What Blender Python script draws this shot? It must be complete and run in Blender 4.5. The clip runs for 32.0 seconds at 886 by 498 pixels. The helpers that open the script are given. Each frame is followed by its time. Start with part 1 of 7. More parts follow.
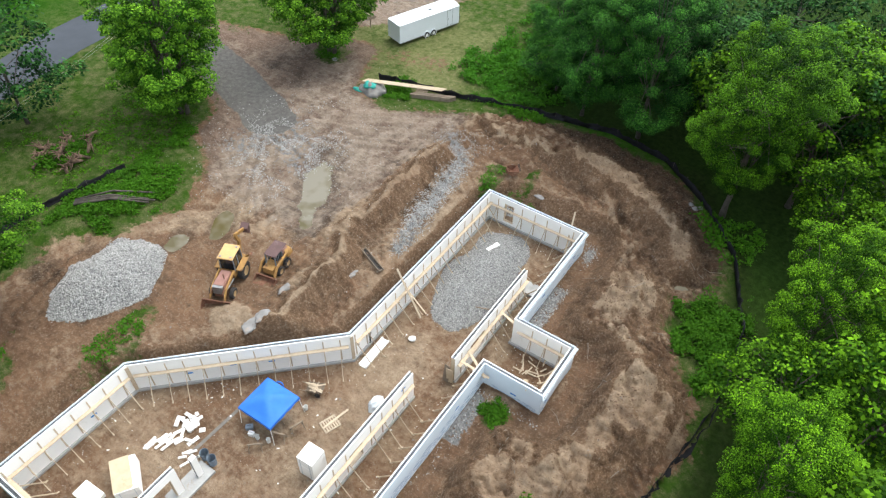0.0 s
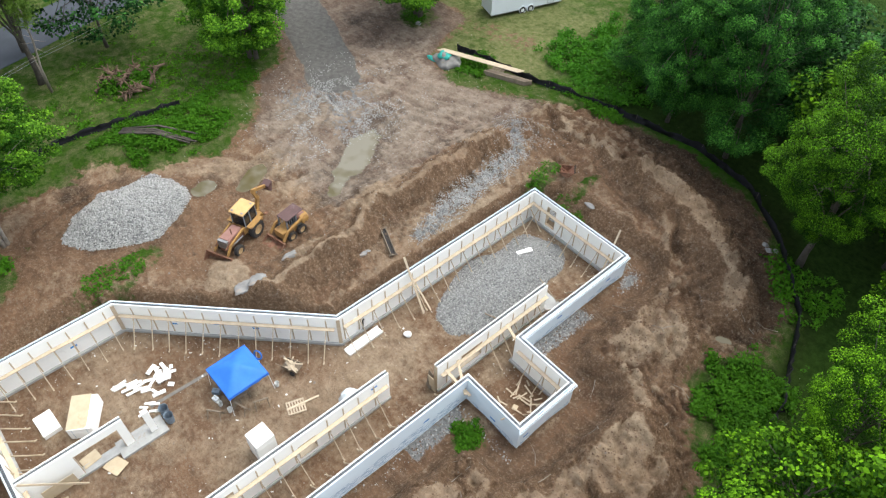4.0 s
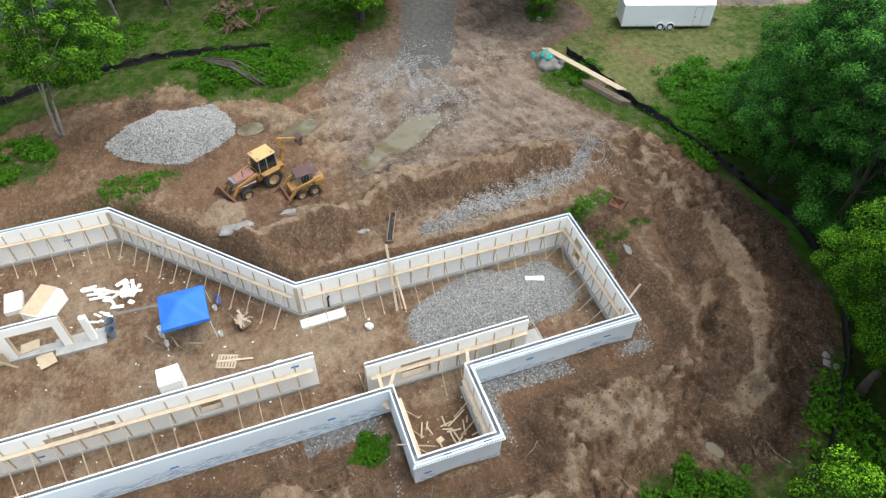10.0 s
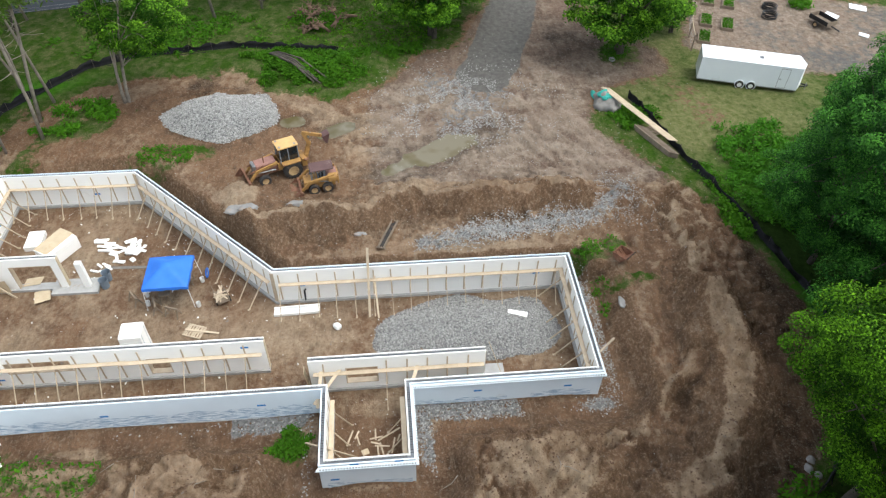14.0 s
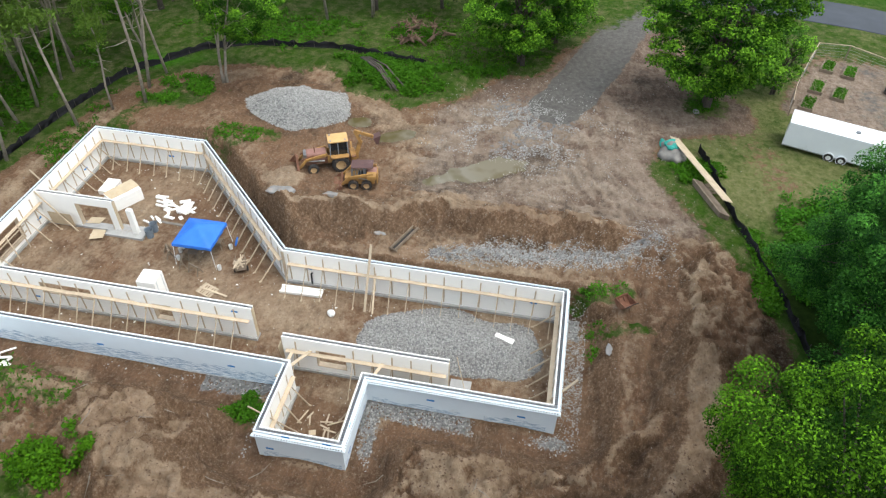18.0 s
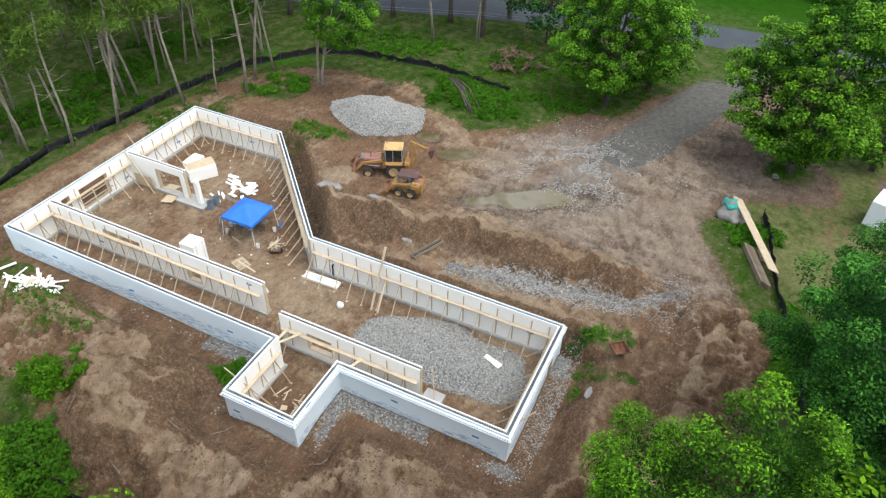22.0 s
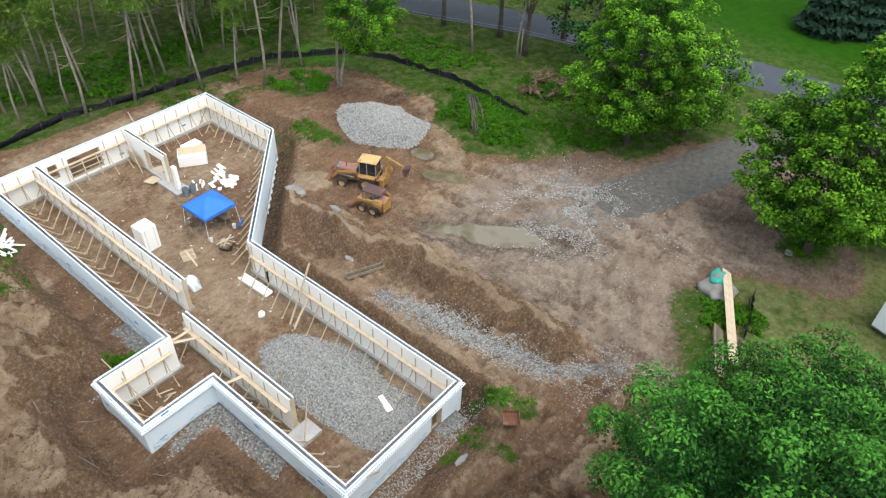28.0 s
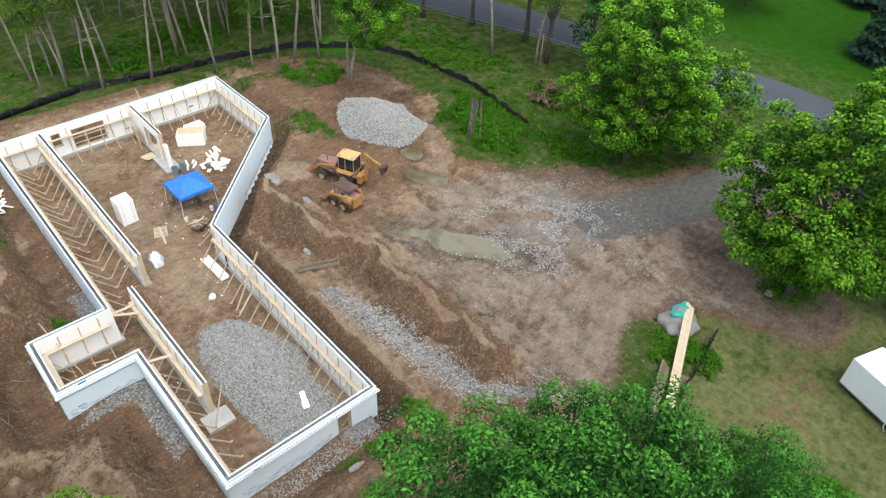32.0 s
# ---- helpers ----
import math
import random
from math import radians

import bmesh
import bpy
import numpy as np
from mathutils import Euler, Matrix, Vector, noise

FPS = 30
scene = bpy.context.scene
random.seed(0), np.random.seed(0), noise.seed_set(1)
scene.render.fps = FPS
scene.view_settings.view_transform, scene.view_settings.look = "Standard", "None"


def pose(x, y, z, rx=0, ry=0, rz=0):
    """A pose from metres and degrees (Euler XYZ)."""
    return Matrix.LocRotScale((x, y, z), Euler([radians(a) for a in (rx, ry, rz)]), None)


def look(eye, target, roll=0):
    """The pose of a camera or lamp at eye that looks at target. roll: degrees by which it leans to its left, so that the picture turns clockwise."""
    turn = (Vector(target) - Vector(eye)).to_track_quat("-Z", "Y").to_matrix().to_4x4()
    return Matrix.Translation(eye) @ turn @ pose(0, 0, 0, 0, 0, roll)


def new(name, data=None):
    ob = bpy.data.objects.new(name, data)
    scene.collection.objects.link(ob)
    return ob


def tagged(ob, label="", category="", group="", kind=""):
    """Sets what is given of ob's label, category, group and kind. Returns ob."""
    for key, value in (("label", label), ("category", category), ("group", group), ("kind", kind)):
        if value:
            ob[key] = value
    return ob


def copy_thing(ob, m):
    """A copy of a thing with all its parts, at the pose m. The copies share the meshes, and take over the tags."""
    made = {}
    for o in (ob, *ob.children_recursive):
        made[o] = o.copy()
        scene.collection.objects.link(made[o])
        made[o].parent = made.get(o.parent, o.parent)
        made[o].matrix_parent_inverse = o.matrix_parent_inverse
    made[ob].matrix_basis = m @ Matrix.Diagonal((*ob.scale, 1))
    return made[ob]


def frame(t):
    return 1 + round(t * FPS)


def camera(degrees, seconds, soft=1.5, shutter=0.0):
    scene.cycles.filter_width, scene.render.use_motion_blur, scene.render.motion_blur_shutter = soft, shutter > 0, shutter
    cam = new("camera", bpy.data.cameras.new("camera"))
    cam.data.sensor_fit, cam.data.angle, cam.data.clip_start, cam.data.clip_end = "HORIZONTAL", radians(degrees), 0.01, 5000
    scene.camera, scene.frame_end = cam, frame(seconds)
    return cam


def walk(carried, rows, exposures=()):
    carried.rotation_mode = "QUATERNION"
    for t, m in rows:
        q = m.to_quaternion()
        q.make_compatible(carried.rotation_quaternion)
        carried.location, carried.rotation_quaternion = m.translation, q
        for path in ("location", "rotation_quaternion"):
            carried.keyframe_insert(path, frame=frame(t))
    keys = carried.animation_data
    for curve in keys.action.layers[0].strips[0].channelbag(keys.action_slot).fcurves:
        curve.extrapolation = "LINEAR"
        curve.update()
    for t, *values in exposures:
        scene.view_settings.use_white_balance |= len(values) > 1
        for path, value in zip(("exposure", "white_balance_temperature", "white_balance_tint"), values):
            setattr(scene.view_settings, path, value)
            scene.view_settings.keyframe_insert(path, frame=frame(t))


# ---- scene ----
cam = camera(64.9, 32.0, 1.25)
PATH = [
    (0, (22.526, -22.061, 43.222), (21.758, -20.894, 41.791), 1.4),
    (0.5, (22.933, -20.968, 42.933), (22.138, -19.831, 41.493), 1.4),
    (1, (23.342, -19.92, 42.652), (22.519, -18.815, 41.202), 1.4),
    (1.5, (23.679, -18.884, 42.419), (22.829, -17.813, 40.96), 1.4),
    (2, (24.084, -17.836, 42.132), (23.203, -16.799, 40.665), 1.4),
    (2.5, (24.444, -16.79, 41.861), (23.536, -15.788, 40.388), 1.4),
    (3, (24.827, -15.739, 41.578), (23.889, -14.77, 40.1), 1.4),
    (3.5, (25.199, -14.71, 41.311), (24.236, -13.775, 39.827), 1.4),
    (5.5, (26.639, -10.293, 40.167), (25.576, -9.502, 38.668), 1.1),
    (6, (26.943, -9.302, 39.89), (25.858, -8.545, 38.39), 1.1),
    (6.5, (27.299, -8.216, 39.558), (26.19, -7.497, 38.057), 1.0),
    (7, (27.615, -7.243, 39.266), (26.486, -6.558, 37.763), 1.1),
    (7.5, (27.98, -6.171, 38.895), (26.828, -5.522, 37.394), 0.9),
    (8, (28.325, -5.176, 38.567), (27.154, -4.564, 37.067), 0.9),
    (8.5, (28.692, -4.148, 38.222), (27.497, -3.57, 36.726), 0.9),
    (9, (29.048, -3.114, 37.887), (27.828, -2.572, 36.398), 0.9),
    (9.5, (29.446, -2.062, 37.51), (28.203, -1.557, 36.027), 0.9),
    (10, (29.751, -1.084, 37.218), (28.489, -0.614, 35.739), 1.0),
    (10.5, (30.134, -0.044, 36.863), (28.849, 0.388, 35.392), 0.9),
    (11, (30.509, 0.998, 36.525), (29.201, 1.393, 35.064), 0.9),
    (11.5, (30.847, 2.138, 36.213), (29.518, 2.492, 34.761), 0.8),
    (12, (31.06, 3.178, 36.052), (29.712, 3.496, 34.61), 0.9),
    (12.5, (31.348, 4.285, 35.846), (29.98, 4.564, 34.414), 1.0),
    (13, (31.608, 5.395, 35.693), (30.224, 5.633, 34.269), 1.1),
    (13.5, (31.739, 6.518, 35.703), (30.343, 6.712, 34.284), 1.2),
    (14, (31.876, 7.658, 35.722), (30.468, 7.806, 34.309), 1.2),
    (14.5, (31.983, 8.791, 35.774), (30.566, 8.892, 34.366), 1.3),
    (16.5, (32.493, 13.377, 35.595), (31.05, 13.276, 34.214), 1.3),
    (17, (32.604, 14.468, 35.615), (31.159, 14.317, 34.24), 1.3),
    (17.5, (32.7, 15.612, 35.611), (31.254, 15.411, 34.244), 1.4),
    (18, (32.824, 16.771, 35.568), (31.378, 16.518, 34.21), 1.4),
    (18.5, (32.967, 17.947, 35.527), (31.522, 17.64, 34.18), 1.3),
    (19, (33.126, 19.081, 35.502), (31.682, 18.721, 34.167), 1.3),
    (19.5, (33.173, 20.21, 35.452), (31.732, 19.8, 34.127), 1.3),
    (20, (33.135, 21.325, 35.41), (31.7, 20.867, 34.095), 1.3),
    (20.5, (32.959, 22.479, 35.375), (31.534, 21.968, 34.068), 1.2),
    (21, (32.652, 23.546, 35.398), (31.239, 22.984, 34.099), 1.3),
    (21.5, (32.224, 24.626, 35.422), (30.827, 24.012, 34.129), 1.3),
    (22, (31.649, 25.63, 35.449), (30.271, 24.976, 34.155), 1.4),
    (22.5, (30.974, 26.566, 35.485), (29.612, 25.881, 34.191), 1.5),
    (23, (30.225, 27.407, 35.507), (28.877, 26.694, 34.213), 1.6),
    (23.5, (29.363, 28.206, 35.506), (28.028, 27.469, 34.212), 1.7),
    (24, (28.46, 28.939, 35.509), (27.139, 28.178, 34.215), 1.8),
    (24.5, (27.546, 29.718, 35.46), (26.24, 28.931, 34.167), 1.8),
    (25, (26.647, 30.408, 35.454), (25.355, 29.6, 34.159), 1.9),
    (25.5, (25.751, 31.139, 35.432), (24.474, 30.307, 34.137), 1.9),
    (27.5, (22.342, 33.996, 35.347), (21.132, 33.071, 34.051), 2.1),
    (28, (21.489, 34.721, 35.315), (20.297, 33.773, 34.018), 2.1),
    (28.5, (20.618, 35.434, 35.324), (19.445, 34.464, 34.026), 2.1),
    (29, (19.762, 36.151, 35.321), (18.608, 35.159, 34.022), 2.2),
    (29.5, (18.966, 36.785, 35.332), (17.83, 35.774, 34.033), 2.2),
    (30, (18.111, 37.489, 35.343), (16.994, 36.46, 34.042), 2.3),
    (30.5, (17.256, 38.187, 35.342), (16.16, 37.136, 34.04), 2.3),
    (31, (16.399, 38.911, 35.349), (15.323, 37.841, 34.046), 2.4),
    (31.5, (15.549, 39.633, 35.334), (14.494, 38.544, 34.03), 2.5),
    (32, (14.723, 40.34, 35.34), (13.688, 39.234, 34.034), 2.5),
]
# the clip's camera darkens its picture slightly as it comes round
walk(cam, [(t, look(eye, target, roll)) for t, eye, target, roll in PATH], [(t, stops, 6500, 4) for t, stops in ((0, 0.03), (4, -0.04), (9, -0.15), (14, -0.22), (20, -0.24), (26, -0.22), (32, -0.20))])


# ---- light ----
world = bpy.data.worlds.new("overcast_sky")
scene.world = world
world.use_nodes = True
wn, wl = world.node_tree.nodes, world.node_tree.links
wn.clear()
sky = wn.new("ShaderNodeTexSky")
sky.sky_type, sky.sun_disc = "NISHITA", False
sky.sun_elevation, sky.sun_rotation = radians(68), radians(12)
sky.air_density, sky.dust_density, sky.ozone_density = 1.0, 3.0, 1.0
pale = wn.new("ShaderNodeHueSaturation")
pale.inputs["Saturation"].default_value = 0.45
sky_bg = wn.new("ShaderNodeBackground")
sky_bg.inputs["Strength"].default_value = 0.505
sky_out = wn.new("ShaderNodeOutputWorld")
wl.new(sky.outputs[0], pale.inputs["Color"])
wl.new(pale.outputs[0], sky_bg.inputs["Color"])
wl.new(sky_bg.outputs[0], sky_out.inputs["Surface"])
sun = new("sun", bpy.data.lights.new("sun", "SUN"))
sun.data.energy, sun.data.angle, sun.data.color = 0.72, radians(40), (1.0, 0.98, 0.95)
# sun_rotation r puts the sky's sun at azimuth (sin r, cos r)
sun_from = Vector((math.sin(radians(12)) * math.cos(radians(68)), math.cos(radians(12)) * math.cos(radians(68)), math.sin(radians(68))))
sun.matrix_world = look(sun_from * 100, (0, 0, 0))

# ---- numbers of the plan ----
TOP, FLOOR, THICK = 2.78, -0.2, 0.34
OUTLINE = [(-11.05, -20.92), (9.55, -20.92), (9.55, 3.35), (14.15, 3.35), (14.15, 8.35), (9.55, 8.35), (9.55, 19.46), (0.0, 19.46), (0.0, 0.0), (-11.05, -10.95)]


# ---- small numeric tools ----
def lattice(ix, iy, seed):
    n = (ix.astype(np.int64) * 374761393 + iy.astype(np.int64) * 668265263 + seed * 974711) & 0x7FFFFFFF
    n = ((n ^ (n >> 13)) * 1274126177) & 0x7FFFFFFF
    return ((n ^ (n >> 16)) & 0xFFFF) / 65535.0


def vnoise(x, y, seed=0):
    ix, iy = np.floor(x), np.floor(y)
    fx, fy = x - ix, y - iy
    fx, fy = fx * fx * (3 - 2 * fx), fy * fy * (3 - 2 * fy)
    a, b = lattice(ix, iy, seed), lattice(ix + 1, iy, seed)
    c, d = lattice(ix, iy + 1, seed), lattice(ix + 1, iy + 1, seed)
    return (a * (1 - fx) + b * fx) * (1 - fy) + (c * (1 - fx) + d * fx) * fy


def fbm(x, y, seed=0, octaves=4):
    total, amp, size = 0.0, 0.5, 1.0
    for k in range(octaves):
        total = total + amp * (vnoise(x * size + 17.3 * k, y * size - 9.1 * k, seed + k) - 0.5) * 2
        amp, size = amp * 0.5, size * 2.03
    return total


def step(a, b, v):
    s = np.clip((v - a) / (b - a), 0, 1)
    return s * s * (3 - 2 * s)


def line_dist(x, y, pts, closed=False):
    best = np.full(np.shape(x), 1e9)
    ends = list(zip(pts[:-1], pts[1:])) + ([(pts[-1], pts[0])] if closed else [])
    for (ax, ay), (bx, by) in ends:
        dx, dy = bx - ax, by - ay
        s = np.clip(((x - ax) * dx + (y - ay) * dy) / (dx * dx + dy * dy), 0, 1)
        best = np.minimum(best, np.hypot(x - ax - s * dx, y - ay - s * dy))
    return best


def inside(x, y, pts):
    hit = np.zeros(np.shape(x), bool)
    for (ax, ay), (bx, by) in zip(pts, pts[1:] + pts[:1]):
        if ay != by:
            hit ^= ((ay > y) != (by > y)) & (x < (bx - ax) * (y - ay) / (by - ay) + ax)
    return hit


def signed(x, y, pts):
    """Distance to the outline, below zero inside."""
    return np.where(inside(x, y, pts), -1, 1) * line_dist(x, y, pts, True)


# ---- the lie of the land ----
ROAD = [(-36, -75), (-44.5, -26), (-49.5, -10), (-53.0, 3), (-55.3, 14), (-56.0, 26), (-55.0, 38), (-52.6, 50), (-47, 68), (-38, 95)]
DRIVE = [(-54.5, 27.4), (-41, 22.6), (-33, 20.2), (-27.5, 18.3), (-24.5, 17.0)]
SOIL = [(12, -29), (4, -26.6), (-7, -25.6), (-15, -24.6), (-21.5, -23), (-26.5, -16), (-27, -6), (-22.8, -1.5), (-21.8, 4), (-25, 8.8), (-29, 11), (-30.5, 15), (-42, 20), (-45, 25), (-34, 31), (-29, 35), (-24, 32.5), (-21, 26.5),
        (-16, 26), (-11, 29), (-5, 31.8), (5, 34.5), (11, 33.0), (16.8, 29), (20, 24.5), (20.6, 20.5), (17.8, 17.4), (18.6, 14.6), (20.8, 12.6), (23.0, 10), (23.6, 5), (22.6, 0), (19.6, -5), (18.6, -12), (17.5, -22)]
RIDGE = [(-5.6, -4.0), (-4.6, 0.0), (-5.0, 4.0), (-6.6, 7.2), (-7.6, 10.0), (-6.6, 13.4), (-6.9, 17.0), (-6.9, 19.6), (-6.9, 22.3)]
STRIP = [(4.5, 27.8), (7.6, 27.3), (10.4, 27.2), (13.3, 25.9), (15.8, 23.8), (17.0, 21.8)]
THIN = [(-5.0, 28.3), (0.2, 27.7), (4.1, 26.9), (7.2, 25.6), (9.6, 24.6), (11.6, 21.0)]
TOPS = [(15.0, 15.6, 2.9, 3.0, 1.0), (12.6, 17.6, 1.5, 2.0, 0.3), (14.8, -3.6, 3.0, 4.2, 1.0), (12.8, -10.5, 2.0, 3.4, 0.4), (19.4, 6.6, 3.5, 4.0, 1.7), (18.6, -0.6, 2.8, 3.2, 1.1), (-5.9, 2.6, 1.7, 2.8, 0.35), (-8.8, -3.2, 1.7, 1.7, 0.3), (18.0, 20.8, 1.6, 2.4, 0.3)]
RING = [(-6, 29.5), (0, 29.3), (5.5, 28.2), (10, 26.8), (14, 23.5), (16, 19)]
HEAPS = [(14.0, 13.0, 0.6, 3.0), (17.0, 11.0, 0.5, 2.6), (14.4, 17.6, 0.3, 2.4), (14.5, -4.5, 0.5, 3.2), (17.5, -2.5, 0.5, 3.0), (17.0, 2.6, 0.4, 2.2), (-13.6, -8.4, 0.5, 2.6), (14.0, -12.0, 0.5, 3.0), (-8.5, -5.2, 0.35, 2.2), (-17.0, -13.0, 0.5, 3.0)]
BERM = [(-28.2, -5.5), (-27.2, -1.0), (-26.6, 3.0), (-28.2, 7.6)]
PILE_OUT, PILE_IN = (-19.5, -6.1), (3.75, 12.4)
PUDDLES = [(-13.7, 11.8, 5.4, 1.5, 2.06), (-17.4, 3.8, 2.1, 0.9, 2.06), (-18.7, 0.0, 1.3, 0.9, 1.7), (18.2, 19.5, 0.75, 0.5, 0.6)]
TRACK = [(-3.0, 10.0), (-3.9, 14.0), (-4.4, 18.5), (-5.0, 22.8), (-8.0, 25.5)]


def pile_shape(x, y, centre, rx, ry, high, seed):
    r = np.hypot((x - centre[0]) / rx, (y - centre[1]) / ry) * (1 + 0.26 * fbm(x * 0.35, y * 0.35, seed, 3))
    return high * (1 - step(0.25, 1.0, r)) ** 0.8


def pool(x, y, p):
    cx, cy, half, wide, turn = p
    u = (x - cx) * math.cos(turn) + (y - cy) * math.sin(turn)
    v = -(x - cx) * math.sin(turn) + (y - cy) * math.cos(turn)
    return np.hypot(u / half, v / wide) + 0.45 * fbm(x * 0.33, y * 0.33, 91, 4) + 0.35 * fbm(x * 0.85, y * 0.85, 93, 3)


def windrows(x, y):
    """Heaped earth: its height, and how far it has dried pale on top."""
    wx, wy = x + 0.9 * fbm(x * 0.35, y * 0.35, 118, 4), y + 0.9 * fbm(x * 0.35, y * 0.35, 119, 4)
    strip, thin = line_dist(wx, wy, STRIP), line_dist(wx, wy, THIN)
    high = 1.1 * step(2.2, 0.7, strip) + 0.45 * step(0.9, 0.1, thin) - 0.3 * np.exp(-((strip - 2.6) / 0.6) ** 2)
    pale = np.maximum(step(1.6, 1.15, strip) * (0.75 + 0.25 * np.sin(wx * 2.2 - wy * 5.0)), 0.8 * step(0.75, 0.3, thin))
    for cx, cy, rx, ry, h in TOPS:
        r = np.hypot((wx - cx) / rx, (wy - cy) / ry)
        high = high + h * step(1.25, 0.45, r)
        pale = np.maximum(pale, 0.85 * step(1.1, 0.8, r))
    return high, pale


def land(x, y):
    x, y = np.asarray(x, float), np.asarray(y, float)
    far = np.hypot(x, y)
    bare = step(1.5, -1.5, signed(x, y, SOIL) + 1.2 * fbm(x * 0.3, y * 0.3, 5, 2))
    grade = 1.32 + 0.18 * fbm(x * 0.05, y * 0.05, 1, 3) - 0.3 * step(24, 40, y) * step(-16, -24, x)
    grade = grade + 0.8 * step(17, 24, y) * np.exp(-((x - 4) / 8.0) ** 2) * step(33, 27, y)
    lumps = 0.5 + 0.9 * np.abs(fbm(x * 0.32, y * 0.32, 11, 3))
    # a cut bank: gentle towards the west, a steep torn face towards the building
    wob = y + 1.3 * fbm(x * 0.25, y * 0.45, 14, 3)
    east = x - np.interp(wob, [p[1] for p in RIDGE], [p[0] for p in RIDGE]) + 1.3 * fbm(x * 0.42, y * 0.42, 16, 3)
    crest = (1.45 + 0.75 * fbm(x * 0.3, y * 0.3, 17, 3)) * step(-5.5, -2.0, y) * step(23.6, 21.8, y)
    grade = grade + crest * np.where(east < 0, (0.42 * np.exp(-((east / 3.4) ** 2)) + 0.58 * np.exp(-((east / 1.0) ** 2))), 1 - step(-0.2, 1.7, east)) * step(-12.5, -9.5, x)
    bent_x, bent_y = x + 1.3 * fbm(x * 0.3, y * 0.3, 18, 3), y + 1.3 * fbm(x * 0.3, y * 0.3, 19, 3)
    torn = 0.35 + 1.0 * fbm(bent_x * 0.17, bent_y * 0.13, 20, 4) - 0.5 * np.abs(fbm(bent_x * 0.33, bent_y * 0.33, 26, 4))
    spoil = np.clip(np.exp(-(line_dist(x, y, RING) / 3.4) ** 2) + step(10.2, 12.5, x) * step(21.5, 18.5, x) * step(27, 22, y), 0, 1)
    fine = 0.3 - np.abs(fbm(bent_x * 0.8 + 3, bent_y * 0.7, 23, 4)) * 1.6
    grade = grade + spoil * (0.2 + 0.75 * torn + 0.42 * fine) + windrows(x, y)[0] * bare
    grade = grade + 0.75 * np.exp(-(line_dist(x, y, BERM) / 2.0) ** 2)
    for cx, cy, high, r in HEAPS:
        grade = grade + high * np.exp(-((x - cx) ** 2 + (y - cy) ** 2) / r**2) * (0.6 + 0.7 * lumps)
    rough = 0.15 * (0.5 - np.abs(fbm(x * 0.8 + 0.3 * y, y * 0.8, 21, 5))) + 0.12 * fbm(x * 1.9, y * 1.9, 31, 4)
    heaped = np.exp(-(np.minimum(line_dist(x, y, RING), line_dist(x, y, RIDGE)) / 4.0) ** 2) + step(9, 11, x) * step(30, 25, y)
    grade = grade + bare * rough * (0.7 + 2.2 * np.clip(heaped, 0, 1))
    # torn clods, and rills washed into the heaps
    wild = np.clip(heaped, 0, 1) * step(-9, -6.5, x) * (0.35 + 0.65 * step(2.0, 4.0, line_dist(x, y, RIDGE))) + 0.25
    clod = step(0.52, 0.72, vnoise(bent_x * 2.1, bent_y * 2.1, 141)) * 0.08 + step(0.5, 0.75, vnoise(x * 3.9, y * 3.9, 142)) * 0.07
    rill = np.abs(fbm(bent_x * 0.55 + 0.35 * bent_y, bent_y * 0.55, 143, 4))
    grade = grade + bare * wild * (clod - 0.34 * step(0.16, 0.0, rill) - 0.16 * step(0.10, 0.0, np.abs(fbm(x * 1.3, y * 1.3 + 0.4 * x, 144, 3))))
    # wheel ruts on the haul way and round the north end
    for path, gap in (([(1.0, 19.5), (2.2, 24), (3.0, 29)], 0.9), ([(-24, 17), (-14, 20), (-6, 25), (2, 25.5)], 1.0), ([(-22, -12), (-24, -4), (-21, 2), (-16, 6), (-14, 18)], 0.95), ([(-26, 20), (-18, 22), (-10, 27), (-4, 29)], 0.9), ([(-22, 14), (-17, 7), (-13.5, 4)], 0.9), ([(-23, 16), (-12, 14), (-9, 19), (-9, 27)], 0.85), ([(12, 20.8), (4, 22.2), (-5, 24.2)], 0.8)):
        d = np.abs(line_dist(x, y, path) - gap)
        grade = grade + (0.07 * np.exp(-((d - 0.5) / 0.22) ** 2) - 0.13 * np.exp(-(d / 0.28) ** 2)) * bare * (0.4 + 0.9 * vnoise(x * 0.35, y * 0.35, 151))
    for p in PUDDLES:
        grade = grade + (1.17 - grade) * step(1.7, 0.95, pool(x, y, p))
    wet = np.min([pool(x, y, p) for p in PUDDLES], axis=0)
    grade = grade - 0.13 * step(1.25, 0.35, wet) + step(1.9, 1.2, wet) * (0.05 * fbm(x * 0.9, y * 0.9, 92, 4) + 0.02)
    grade = grade + pile_shape(x, y, PILE_OUT, 3.5, 5.25, 1.4, 41)
    drive = step(3.4, 2.4, line_dist(x, y, DRIVE))
    grade = grade * (1 - drive) + (1.45 + 0.05 * fbm(x * 0.4, y * 0.4, 61, 2)) * drive
    lane = step(6.0, 4.2, line_dist(x, y, ROAD))
    grade = grade * (1 - lane) + 1.2 * lane
    d = signed(x, y, OUTLINE)
    west = (x < 0.5) & (y > -11.5)
    foot = np.where(west, 0.05, 0.25 + 0.45 * vnoise(x * 0.35, y * 0.35, 71))
    wide = np.where(west, 2.0, 3.6)
    out = foot + (grade - foot) * step(0.45, 1.0, d / wide + 0.12 * fbm(x * 0.6, y * 0.6, 81, 2))
    room = FLOOR + 0.03 * fbm(x * 0.8, y * 0.8, 51, 3) + pile_shape(x, y, PILE_IN, 3.0, 6.4, 0.55, 42) * step(0.0, -0.9, d)
    return np.where(d < -0.17, room, out)


def ground_at(x, y):
    return float(land(np.array([x]), np.array([y]))[0])


